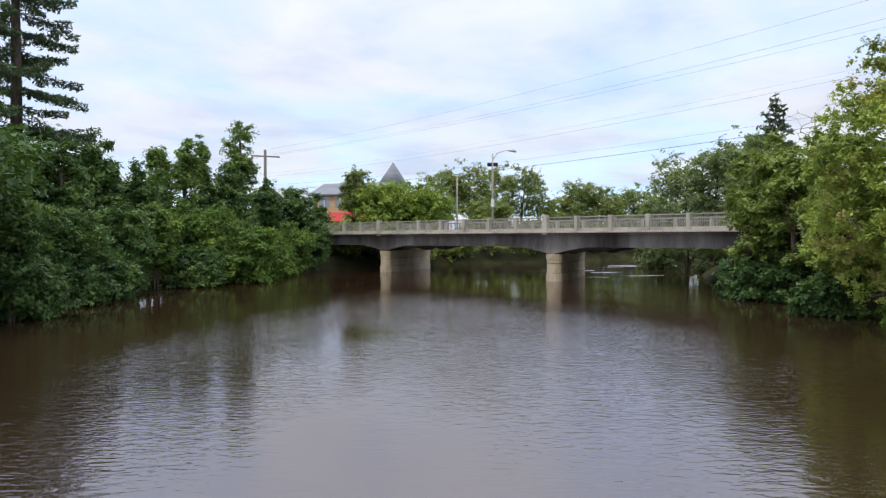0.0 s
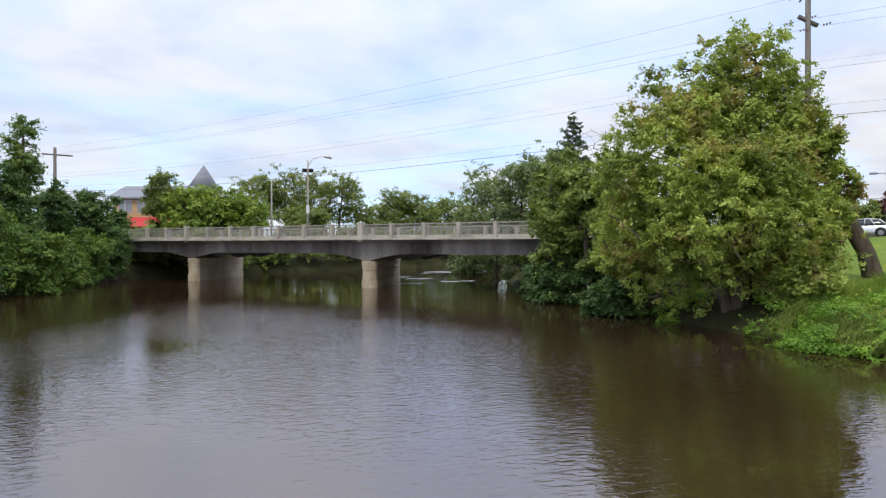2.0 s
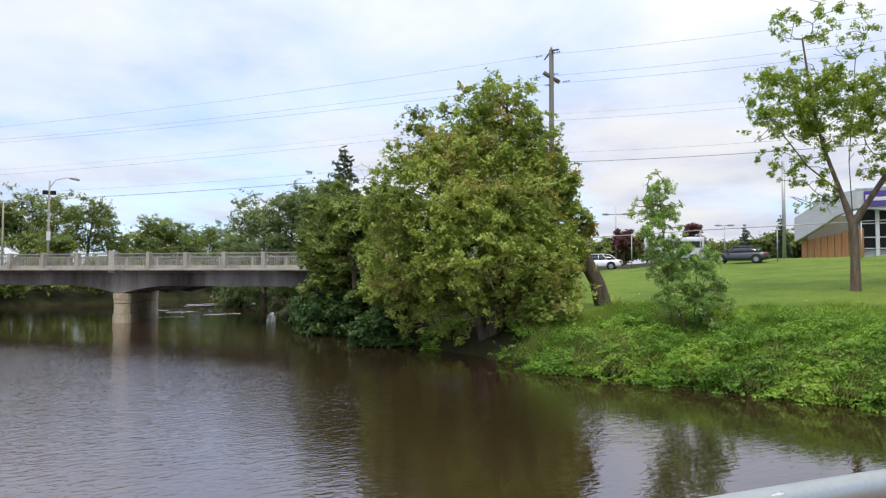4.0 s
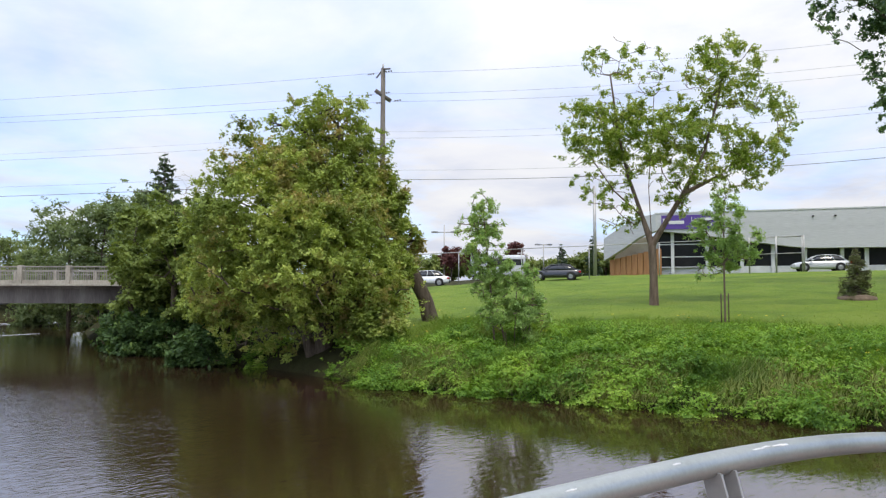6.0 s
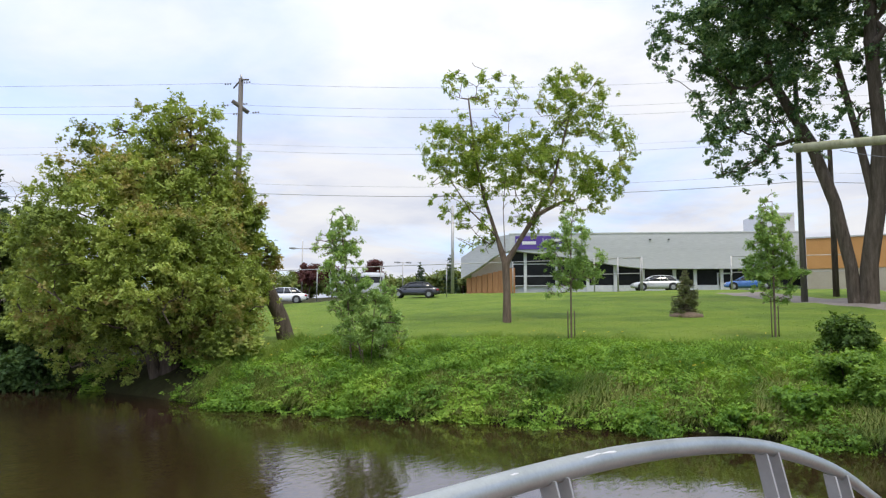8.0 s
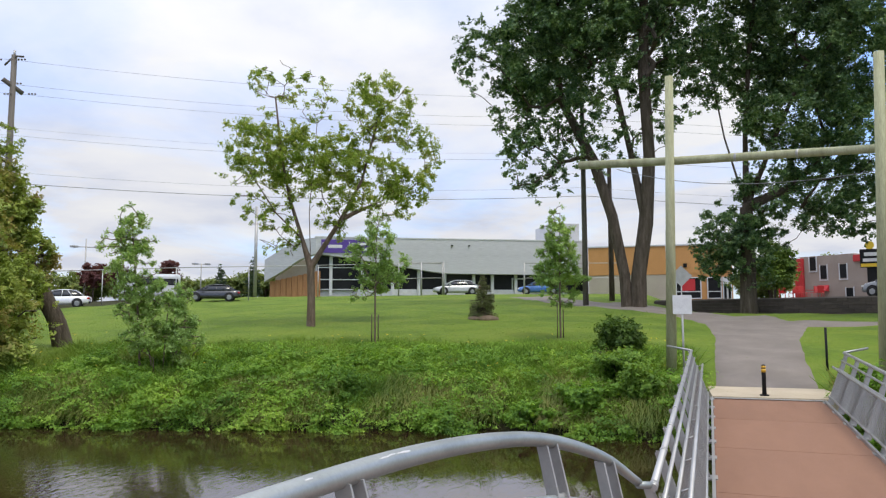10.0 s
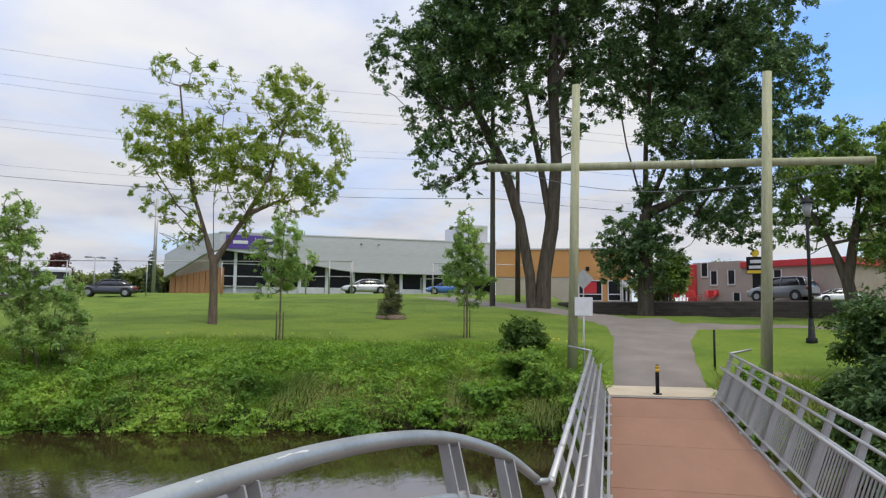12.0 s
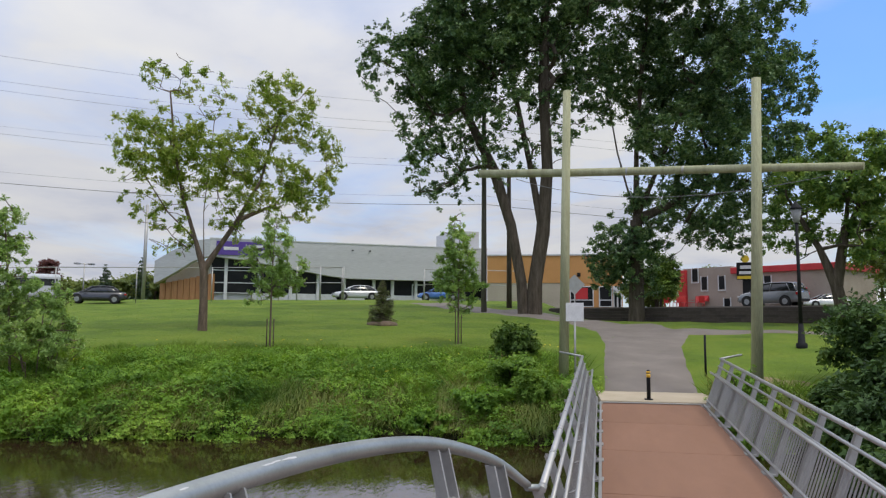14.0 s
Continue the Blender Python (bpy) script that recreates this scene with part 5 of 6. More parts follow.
def car(name, x, y, heading, body_mat, label, suv=False, z=None):
    """A car: bowed body shell with a tapering glasshouse, lamps and wheels in arches."""
    z = gz(x, y) if z is None else z
    root = empty(name, Matrix.Translation((x, y, z)) @ Matrix.Rotation(radians(heading), 4, "Z"), label, "car")
    k = 1.16 if suv else 1.0
    L = 2.28

    def loft(rows):
        """Cross-sections along x as (x, low, high, half width low, half width high)."""
        bm = bmesh.new()
        rings = []
        for px, lo, hi, wl, wh in rows:
            m0 = (lo + hi) / 2
            half = [(wl * 0.94, lo), (wl, lo + (hi - lo) * 0.25), ((wl + wh) / 2 * 1.01, m0), (wh, hi - (hi - lo) * 0.12), (wh * 0.86, hi)]
            rings.append([bm.verts.new((px, w, h)) for w, h in half] + [bm.verts.new((px, -w, h)) for w, h in half[::-1]])
        for a, b in zip(rings, rings[1:]):
            for q in range(10):
                bm.faces.new((a[q], a[(q + 1) % 10], b[(q + 1) % 10], b[q])).smooth = True
        bm.faces.new(rings[0])
        bm.faces.new(rings[-1][::-1])
        return bm

    low = [(-L, 0.42, 0.80 * k, 0.70, 0.66), (-L + 0.10, 0.32, 0.90 * k, 0.82, 0.76), (-1.75, 0.26, 0.95 * k, 0.89, 0.80), (-0.9, 0.22, 0.95 * k, 0.90, 0.82), (0.9, 0.22, 0.92 * k, 0.90, 0.82), (1.45, 0.24, 0.86 * k, 0.89, 0.80), (2.0, 0.28, 0.76 * k, 0.84, 0.74), (L - 0.06, 0.34, 0.66 * k, 0.72, 0.62), (L, 0.42, 0.58 * k, 0.62, 0.56)]
    part("body", loft(low), body_mat, root)
    t = 1.45 * k
    back = (-2.12, -1.85, -1.45) if suv else (-1.90, -1.30, -0.75)
    cab = [(back[0], 0.84 * k, 0.95 * k, 0.72, 0.66), (back[1], 0.86 * k, 0.95 * t, 0.78, 0.58), (back[2], 0.86 * k, t - 0.02, 0.80, 0.60), (-0.2, 0.86 * k, t - 0.02, 0.80, 0.60), (0.35, 0.86 * k, 0.965 * t, 0.80, 0.58), (1.25, 0.82 * k, 0.90 * k, 0.76, 0.70)]
    cabin = part("cabin", loft(cab), GLASS, root, "dark tinted windows")
    part("roof", loft([(back[1] - 0.02, 0.925 * t, 0.958 * t, 0.60, 0.58), (back[2], 0.955 * t, t, 0.655, 0.61), (-0.2, 0.955 * t, t, 0.655, 0.61), (0.38, 0.93 * t, 0.97 * t, 0.62, 0.58)]), body_mat, cabin)
    for s in (-1, 1):
        for (ax, az), (bx, bz) in (((0.36, 0.95 * t), (1.25, 0.90 * k)), ((-0.30, 0.97 * t), (-0.25, 0.90 * k)), ((back[2] + 0.1, 0.96 * t), (back[2] - 0.25, 0.92 * k)), ((back[1], 0.93 * t), (back[0] + 0.02, 0.93 * k))):
            part("pillar", tube([(ax, 0.62 * s, az), ((ax + bx) / 2, 0.725 * s, (az + bz) / 2), (bx, 0.795 * s, bz)], 0.032, 6), body_mat, cabin)
        for wx0 in (-1.38, 1.40):
            part("wheel_arch", tube([(wx0, 0.60 * s, 0.36), (wx0, 0.905 * s, 0.36)], 0.40, 20), BLACK, root)
            wh = part("wheel", tube([(wx0, 0.70 * s, 0.33), (wx0, 0.91 * s, 0.33), (wx0, 0.925 * s, 0.33)], [0.33, 0.33, 0.29], 20), TYRE, root)
            part("rim", tube([(wx0, 0.90 * s, 0.33), (wx0, 0.935 * s, 0.33)], [0.23, 0.19], 14), RIM, wh)
        part("mirror", box(0.72, 0.90, s * 0.98 - 0.09, s * 0.98 + 0.09, 0.93 * k, 1.05 * k, bevel=0.03), body_mat, root)
        part("headlight", box(L - 0.30, L - 0.04, s * 0.60 - 0.13, s * 0.60 + 0.13, 0.55 * k, 0.66 * k, bevel=0.03), LIGHT_CLEAR, root, "clear headlight")
        part("tail_light", box(-L + 0.005, -L + 0.2, s * 0.66 - 0.14, s * 0.66 + 0.14, 0.66 * k, 0.82 * k, bevel=0.03), LIGHT_RED, root, "red tail light")
    part("bumper", box(-L - 0.04, -L + 0.12, -0.72, 0.72, 0.36, 0.52, bevel=0.04), BLACK, root)
    return root


SILVER, WHITE_P, GREY_P, BLUE_P = paint("silver_paint", (0.55, 0.56, 0.57)), paint("white_car_paint", (0.75, 0.76, 0.77)), paint("grey_paint", (0.20, 0.21, 0.22)), paint("blue_paint", (0.06, 0.16, 0.42))
DARK_P = paint("dark_paint", (0.035, 0.035, 0.038))
for name, az, r, turn, mat, lab, tall, lot in (("suv", -15.3, 56, 46, GREY_P, "grey sport utility car parked above the wall", True, True), ("sedan", 16.2, 70, 118, SILVER, "silver sedan standing before the glazed building", False, False), ("sedan", 9.6, 74, 100, BLUE_P, "blue sedan beside the shop entrance", False, False), ("sedan", 35.0, 66, 120, DARK_P, "dark sedan standing behind the lawn", False, False), ("sedan", 45.4, 66, 130, WHITE_P, "white car parked behind the maple", False, False), ("sedan", -18.7, 84, 95, WHITE_P, "white car parked beyond the wall", False, True)):
    cx, cy = at(az, r)
    car(name, cx, cy, turn, mat, lab, tall, lot_z(cx, cy) if lot else None)


def patio_chair(x, y, turn):
    root = empty("patio_chair", Matrix.Translation((x, y, lot_z(x, y))) @ Matrix.Rotation(radians(turn), 4, "Z"), "red plastic patio chair before the restaurant", "chair", "chairs before the restaurant")
    part("seat", box(-0.27, 0.27, -0.26, 0.26, 0.40, 0.45, bevel=0.015), RED_PLASTIC, root)
    part("backrest", box(-0.30, -0.25, -0.26, 0.26, 0.45, 1.0, bevel=0.02), RED_PLASTIC, root)
    for sx0 in (-0.24, 0.24):
        for sy0 in (-0.22, 0.22):
            part("leg", tube([(sx0, sy0, 0.0), (sx0, sy0, 0.41)], 0.025, 6), RED_PLASTIC, root)
    for s in (-1, 1):
        part("armrest", box(-0.25, 0.24, s * 0.29 - 0.03, s * 0.29 + 0.03, 0.62, 0.66, bevel=0.01), RED_PLASTIC, root)


RED_PLASTIC = noisy("red_plastic", (0.50, 0.03, 0.03), (0.60, 0.05, 0.045), 2, 0.4, bump=0)
for az, r, turn in ((-8.0, 66, 170), (-8.7, 67, 30), (-9.3, 66, 200), (-9.9, 67.5, 60), (-10.4, 66.5, 150)):
    cx, cy = at(az, r)
    patio_chair(cx, cy, turn)
bx, by = at(39.6, 84)
bus = empty("coach", Matrix.Translation((bx, by, gz(bx, by))) @ Matrix.Rotation(radians(-50), 4, "Z"), "white coach parked behind the lawn", "bus")
bm = box(-3.2, 3.2, -1.15, 1.15, 0.4, 2.8, bevel=0.3)
part("body", bm, WHITE_P, bus)
for s in (-1, 1):
    part("window_band", box(-1.0, 2.9, s * 1.15 - 0.02, s * 1.15 + 0.02, 1.6, 2.3), GLASS, bus, "dark side windows")
    for wx0 in (-2.0, 2.1):
        part("wheel", tube([(wx0, s * 0.95, 0.45), (wx0, s * 1.22, 0.45)], 0.45, 18), TYRE, bus)
part("windscreen", box(3.18, 3.23, -0.95, 0.95, 1.3, 2.4, bevel=0.02), GLASS, bus)

# ---- glazed building with grey cladding ----
CLAD = noisy("grey_cladding", (0.50, 0.505, 0.515), (0.57, 0.575, 0.585), 0.15, 0.6, bump=0.1, fine_scale=6, stretch=(0.2, 0.2, 5))
DARKGLASS = noisy("dark_window", (0.010, 0.011, 0.012), (0.03, 0.03, 0.032), 0.3, 0.22, bump=0, spec=0.12)
FRAME = noisy("white_frame", (0.55, 0.56, 0.57), (0.68, 0.69, 0.70), 2, 0.5, bump=0)
PURPLE = noisy("purple_sign", (0.085, 0.04, 0.26), (0.11, 0.055, 0.32), 1, 0.5, bump=0)
CEDAR = noisy("orange_wood", (0.36, 0.16, 0.06), (0.48, 0.24, 0.10), 1.0, 0.7, bump=0.2, stretch=(4, 4, 0.5))
ORANGE = noisy("orange_stucco", (0.50, 0.25, 0.085), (0.58, 0.30, 0.11), 0.4, 0.9, bump=0.2)
BEIGE = noisy("beige_blockwork", (0.38, 0.33, 0.26), (0.46, 0.41, 0.33), 0.4, 0.9, bump=0.2)
RED = noisy("red_metal", (0.45, 0.02, 0.025), (0.55, 0.035, 0.04), 0.6, 0.5, bump=0)
BRICK = noisy("pale_brick", (0.30, 0.24, 0.20), (0.38, 0.32, 0.27), 0.4, 0.9, bump=0.3)


def plan_frame(a, b):
    """A frame at a with x along a to b and y away from the eye."""
    a, b = Vector((*a, 0)), Vector((*b, 0))
    d = (b - a).normalized()
    n = Vector((-d.y, d.x, 0))
    if n.dot(a) < 0:
        n = -n
    return Matrix(((d.x, n.x, 0, a.x), (d.y, n.y, 0, a.y), (0, 0, 1, 0), (0, 0, 0, 1))), (b - a).length


A, B = (71.6, 36.6), (86.0, 8.5)
LF, LEN = plan_frame(A, B)
lib = empty("glazed_building", LF, "long low building with grey cladding and dark windows", "building")
G0 = 5.35
n = 40
bm = bmesh.new()
xs = np.linspace(0, LEN, n)
lowz = np.interp(xs, (0, 4, 13, 15, LEN), (9.85, 9.4, 7.95, 7.75, 7.70))
f_lo = [bm.verts.new((x, 0, z)) for x, z in zip(xs, lowz)]
f_hi = [bm.verts.new((x, 0, 11.65)) for x in xs]
b_lo = [bm.verts.new((x, 1.2, z)) for x, z in zip(xs, lowz)]
b_hi = [bm.verts.new((x, 1.2, 11.65)) for x in xs]
for i in range(n - 1):
    bm.faces.new((f_lo[i], f_lo[i + 1], f_hi[i + 1], f_hi[i]))
    bm.faces.new((b_lo[i + 1], b_lo[i], b_hi[i], b_hi[i + 1]))
    bm.faces.new((f_lo[i + 1], f_lo[i], b_lo[i], b_lo[i + 1]))
part("cladding", bm, CLAD, lib, "pale grey cladding with a curved lower edge")
part("roof", box(-0.1, LEN + 0.1, -0.06, 22, 11.65, 11.78), FRAME, lib)
part("rear_wall", box(0, LEN, 1.3, 22, G0 - 0.5, 11.6), CLAD, lib)
glass = part("glazing", box(0.2, LEN - 0.2, 1.12, 1.22, G0 + 0.5, 9.8), DARKGLASS, lib, "dark reflecting glass")
part("knee_wall", box(4.5, LEN - 7, 0.95, 1.2, G0 - 0.5, G0 + 0.55, bevel=0.02), FRAME, lib)
for x in (1.7, 5.2, 8.6, 11.6, 14.6, 18.0, 20.2, 23.0, 26.0):
    part("column", box(x - 0.17, x + 0.17, 0.7, 1.05, G0 - 0.4, float(np.interp(x, (0, 4, 13, 15, LEN), (9.85, 9.4, 7.95, 7.75, 7.7))) + 0.05, bevel=0.02), FRAME, lib)
for z in (G0 + 0.6, 7.05, 8.4):
    part("transom", box(0.3, LEN - 7.5 if z < 7 else 9.0, 1.05, 1.13, z - 0.05, z + 0.05), FRAME, lib)
for x in (22.6, 24.0):
    part("door", box(x, x + 0.12, 0.98, 1.12, G0 - 0.3, 7.3), FRAME, lib)
part("door_head", box(22.6, 24.2, 0.98, 1.12, 7.2, 7.35), FRAME, lib)
for x in (15.2, 17.2):
    part("wall_lamp", box(x, x + 0.2, -0.2, 0.0, 10.9, 11.02, bevel=0.03), BLACK, lib)
sg = part("sign_panel", box(0.6, 6.2, -0.12, -0.02, 9.95, 11.45, bevel=0.02), PURPLE, lib, "purple sign with white lettering")


def letters(text, m, size, material, parent):
    cu = bpy.data.curves.new("lettering", "FONT")
    cu.body, cu.size, cu.extrude = text, size, 0.01
    tmp = bpy.data.objects.new("lettering", cu)
    scene.collection.objects.link(tmp)
    bpy.context.view_layer.update()
    me = bpy.data.meshes.new_from_object(tmp.evaluated_get(bpy.context.evaluated_depsgraph_get()))
    bpy.data.objects.remove(tmp)
    me.materials.append(material)
    ob = new("lettering", me)
    ob.parent = parent
    ob.matrix_basis = m
    return ob


upright = Matrix(((1, 0, 0, 0), (0, 0, -1, 0), (0, 1, 0, 0), (0, 0, 0, 1)))
part("logo_mark", box(0.75, 0.95, -0.15, -0.12, 10.3, 11.1), WHITE, sg)
part("logo_mark", box(0.95, 1.15, -0.15, -0.12, 10.98, 11.1), WHITE, sg)
part("logo_bar", box(1.35, 2.9, -0.15, -0.12, 10.5, 10.85, bevel=0.02), WHITE, sg)
letters("La", Matrix.Translation((3.6, -0.14, 10.80)) @ upright, 0.62, WHITE, sg)
letters("Le", Matrix.Translation((3.6, -0.14, 10.18)) @ upright, 0.62, WHITE, sg)
part("text_bar", box(4.6, 5.9, -0.15, -0.12, 10.82, 11.12), WHITE, sg)
part("text_bar", box(4.6, 5.7, -0.15, -0.12, 10.2, 10.5), WHITE, sg)
# left wing turned away, with a timber screen under it
WF, WL = plan_frame((72.6, 43.6), A)
bm = bmesh.new()
prof = [(0, 6.9, 9.4), (WL * 0.35, 8.0, 10.6), (WL * 0.7, 9.3, 11.5), (WL, 9.85, 11.65)]
inv = LF.inverted() @ WF
fr = [(bm.verts.new(inv @ Vector((x, 0, a))), bm.verts.new(inv @ Vector((x, 0, b))), bm.verts.new(inv @ Vector((x, 0.6, a))), bm.verts.new(inv @ Vector((x, 0.6, b)))) for x, a, b in prof]
for p, q in zip(fr, fr[1:]):
    bm.faces.new((p[0], q[0], q[1], p[1]))
    bm.faces.new((p[2], p[3], q[3], q[2]))
    bm.faces.new((p[0], p[2], q[2], q[0]))
    bm.faces.new((p[1], q[1], q[3], p[3]))
bm.faces.new((fr[0][0], fr[0][1], fr[0][3], fr[0][2]))
part("wing", bm, CLAD, lib, "raking grey end of the cladding")
bm = bmesh.new()
add_box(bm, 0.3, WL, 1.6, 1.8, G0 - 0.6, 9.4, m=inv)
part("wing_wall", bm, BEIGE, lib)
for k in range(9):
    bm = bmesh.new()
    add_box(bm, 0.1 + k * 0.78, 0.1 + k * 0.78 + 0.7, 0.9, 1.0, G0 - 0.7, 7.0 + 0.12 * k, m=inv)
    part("timber_panel", bm, CEDAR, lib)
# plant room on the roof
part("plant_room", box(LEN - 3.9, LEN - 0.4, 1.6, 8, 11.6, 14.0, bevel=0.05), CLAD, lib)

# ---- orange shop ----
OF, OLEN = plan_frame((84.5, 8.3), (84.9, -7.2))
shop = empty("orange_shop", OF, "orange and beige shop with display windows", "building")
part("upper_wall", box(0, OLEN, 0, 14, 7.55, 10.75, bevel=0.03), ORANGE, shop)
part("lower_wall", box(0, 9.0, 0.05, 13.9, 3.9, 7.55), BEIGE, shop)
part("lower_wall", box(9.0, OLEN, 0.05, 13.9, 3.9, 7.55), ORANGE, shop)
part("parapet", box(-0.1, OLEN + 0.1, -0.1, 0.3, 10.75, 10.9), CLAD, shop)
for x0, x1 in ((9.6, 12.2), (12.9, 14.3)):
    w = part("window", box(x0, x1, 0.0, 0.06, 4.9, 7.1), DARKGLASS, shop)
    for a in (x0, x1):
        part("frame", box(a - 0.06, a + 0.06, -0.06, 0.05, 4.8, 7.2), FRAME, w)
    for z in (4.85, 5.6, 7.15):
        part("frame", box(x0, x1, -0.06, 0.05, z - 0.05, z + 0.05), FRAME, w)
part("poster", box(10.2, 11.6, -0.04, -0.01, 5.7, 7.0), RED, shop, "red sale poster in the window")
d = part("door", box(14.45, 15.4, -0.02, 0.06, 4.6, 7.2), FRAME, shop, "white glazed door")
for x0 in (14.58, 15.02):
    part("pane", box(x0, x0 + 0.26, -0.05, -0.01, 4.8, 6.4), DARKGLASS, d)
part("wall_vent", box(10.4, 10.8, -0.15, 0.0, 8.3, 8.75, bevel=0.03), BLACK, shop)

# ---- restaurant with red trim ----
RF, RLEN = plan_frame(at(-9.2, 92), at(-19.5, 84))
rest = empty("restaurant", RF, "beige brick restaurant with red metal trim", "building")
part("wall", box(0, 6.2, 0, 10, 3.5, 9.6), BRICK, rest)
part("wall", box(6.203, RLEN, 0.004, 10, 3.5, 8.9), BRICK, rest)
part("red_band", box(6.21, RLEN + 0.3, -0.3, 10.3, 8.7, 9.4, bevel=0.05), RED, rest, "red metal roof band")
part("red_pilaster", box(-0.5, 0.5, -0.4, 0.3, 3.5, 9.4, bevel=0.05), RED, rest)
for x, z in ((2.4, 7.0), (4.6, 7.0), (8.2, 6.8), (10.0, 6.8), (5.2, 4.4), (1.2, 8.0)):
    w = part("window", box(x, x + 0.75, -0.03, 0.05, z, z + 1.5), DARKGLASS, rest)
    part("frame", box(x - 0.1, x, -0.08, 0.04, z - 0.1, z + 1.6), FRAME, w)
    part("frame", box(x + 0.75, x + 0.85, -0.08, 0.04, z - 0.1, z + 1.6), FRAME, w)
    part("sill", box(x - 0.1, x + 0.85, -0.12, 0.04, z - 0.2, z - 0.1), FRAME, w)
bm = add_prism(bmesh.new(), [(0, 5.6), (0, 6.3), (-0.9, 5.6)], 2.0, 3.3, Matrix(((0, 1, 0, 0), (1, 0, 0, 0), (0, 0, 1, 0), (0, 0, 0, 1))))
part("awning", bm, RED, rest)
bm = add_prism(bmesh.new(), [(0, 6.0), (0, 6.9), (-2.0, 6.1), (-2.0, 5.65)], 10.6, 14.6, Matrix(((0, 1, 0, 0), (1, 0, 0, 0), (0, 0, 1, 0), (0, 0, 0, 1))))
part("porch_roof", bm, RED, rest, "red sloping porch roof")
YB = noisy("yellow_panel", (0.70, 0.48, 0.03), (0.80, 0.55, 0.05), 1, 0.5, bump=0)
px, py = at(-13.65, 66)
pyl = empty("pylon_sign", Matrix.Translation((px, py, gz(px, py))) @ Matrix.Rotation(radians(-13), 4, "Z"), "black and yellow pylon sign of a restaurant", "sign")
part("pillar", box(-0.15, 0.15, -0.35, 0.35, -0.3, 2.6, bevel=0.03), BLACK, pyl)
part("panel", box(-0.2, 0.2, -0.8, 0.8, 2.5, 3.95, bevel=0.04), BLACK, pyl)
part("yellow_strip", box(-0.24, -0.2, -0.76, 0.76, 2.54, 2.8), YB, pyl)
part("text_bar", box(-0.24, -0.2, -0.6, 0.6, 2.95, 3.2), WHITE, pyl)
part("text_bar", box(-0.24, -0.2, -0.55, 0.5, 3.4, 3.68), WHITE, pyl)
part("disc", tube([(-0.15, 0.1, 4.25), (0.15, 0.1, 4.25)], 0.32, 18), YB, pyl, "round yellow emblem")

# ---- fence, poles and wires ----
fence = empty("chain_link_fence", Matrix.Identity(4), "grey steel tube fence along the car park", "fence")
line = [(64.8, 19.8), (58.9, 29.7), (52.6, 40.0), (46.5, 50.0)]
for (x0, y0), (x1, y1) in zip(line, line[1:]):
    part("top_rail", tube([(x0, y0, gz(x0, y0) + 3.0), (x1, y1, gz(x1, y1) + 3.0)], 0.035, 6), GALV, fence)
    for k in range(2):
        x, y = x0 + (x1 - x0) * k / 2, y0 + (y1 - y0) * k / 2
        part("post", tube([(x, y, gz(x, y) - 0.2), (x, y, gz(x, y) + 3.02)], 0.045, 6), GALV, fence)


def back_stop(name, pts, label):
    ob = empty(name, Matrix.Identity(4), label, "fence")
    tops = []
    for (x, y) in pts:
        z = gz(x, y)
        part("post", tube([(x, y, z - 0.2), (x, y, z + 3.1)], 0.07, 8), GALV, ob)
        tops.append((x, y, z))
    for (a, b) in zip(tops, tops[1:]):
        for h in (1.6, 3.05):
            part("rail", tube([(a[0], a[1], a[2] + h), (b[0], b[1], b[2] + h)], 0.035, 6), GALV, ob)
    return ob


back_stop("tube_gate", [at(20.8, 66), at(19.0, 66.6), at(17.2, 67.4)], "tall galvanised tube gate frame on the lawn edge")
back_stop("tube_gate", [at(10.8, 70), at(7.6, 71), at(3.2, 72)], "tall galvanised tube gate frame by the shop")


def pole(name, x, y, top, r, mat, label):
    ob = empty(name, Matrix.Translation((x, y, gz(x, y))), label, "pole")
    part("shaft", tube([(0, 0, -0.3), (0, 0, top - gz(x, y))], [r, r * 0.72], 10), mat, ob)
    return ob


UP = (28.2, 31.36)
up = pole("utility_pole", *UP, 16.4, 0.19, POLE_GREY, "weathered wooden utility pole with a crossarm")
zc = 14.75 - gz(*UP)
for k in (-1, 1):
    part("insulator", tube([(0, 0, zc + 1.6), (k * 0.3, k * 0.95, zc + 1.35)], 0.05, 6), POLE_GREY, up)
part("crossarm", tube([(-0.42, 0.22, zc + 0.28), (0.42, -0.22, zc - 0.28)], 0.12, 8), POLE_GREY, up)
INSULATOR = noisy("brown_insulator", (0.10, 0.08, 0.07), (0.18, 0.15, 0.13), 4, 0.3, bump=0)
for dz, dx in ((16.2, 0.3), (14.95, 0.5), (14.3, -0.5)):
    for s in (-1, 1):
        b0 = Vector((0.12 * s, dx - 0.42 * s, dz - gz(*UP)))
        d0 = Vector((0.35 * s, -0.94 * s, 0.0))
        for k in range(3):
            part("insulator", tube([b0 + d0 * (k * 0.16), b0 + d0 * (k * 0.16 + 0.06)], [0.055, 0.04], 8), INSULATOR, up)
part("cap", tube([(0, 0, zc + 1.6), (0, 0, zc + 1.9)], 0.06, 6), GALV, up)
P3 = (46.8, 4.6)
pole("utility_pole", *P3, 17.5, 0.19, POLE_GREY, "dark wooden utility pole before the shop")
p4 = at(4.0, 52)
u4 = pole("utility_pole", *p4, 13.5, 0.20, BARK, "dark stub pole behind the cottonwood")
pole("lamp_mast", 67.84, 41.8, 14.8, 0.20, GALV, "tall plain grey mast behind the lawn")
PL = (-21.5, 87.5)
pl = pole("utility_pole", *PL, 13.9, 0.22, POLE_GREY, "utility pole rising above the far wood")
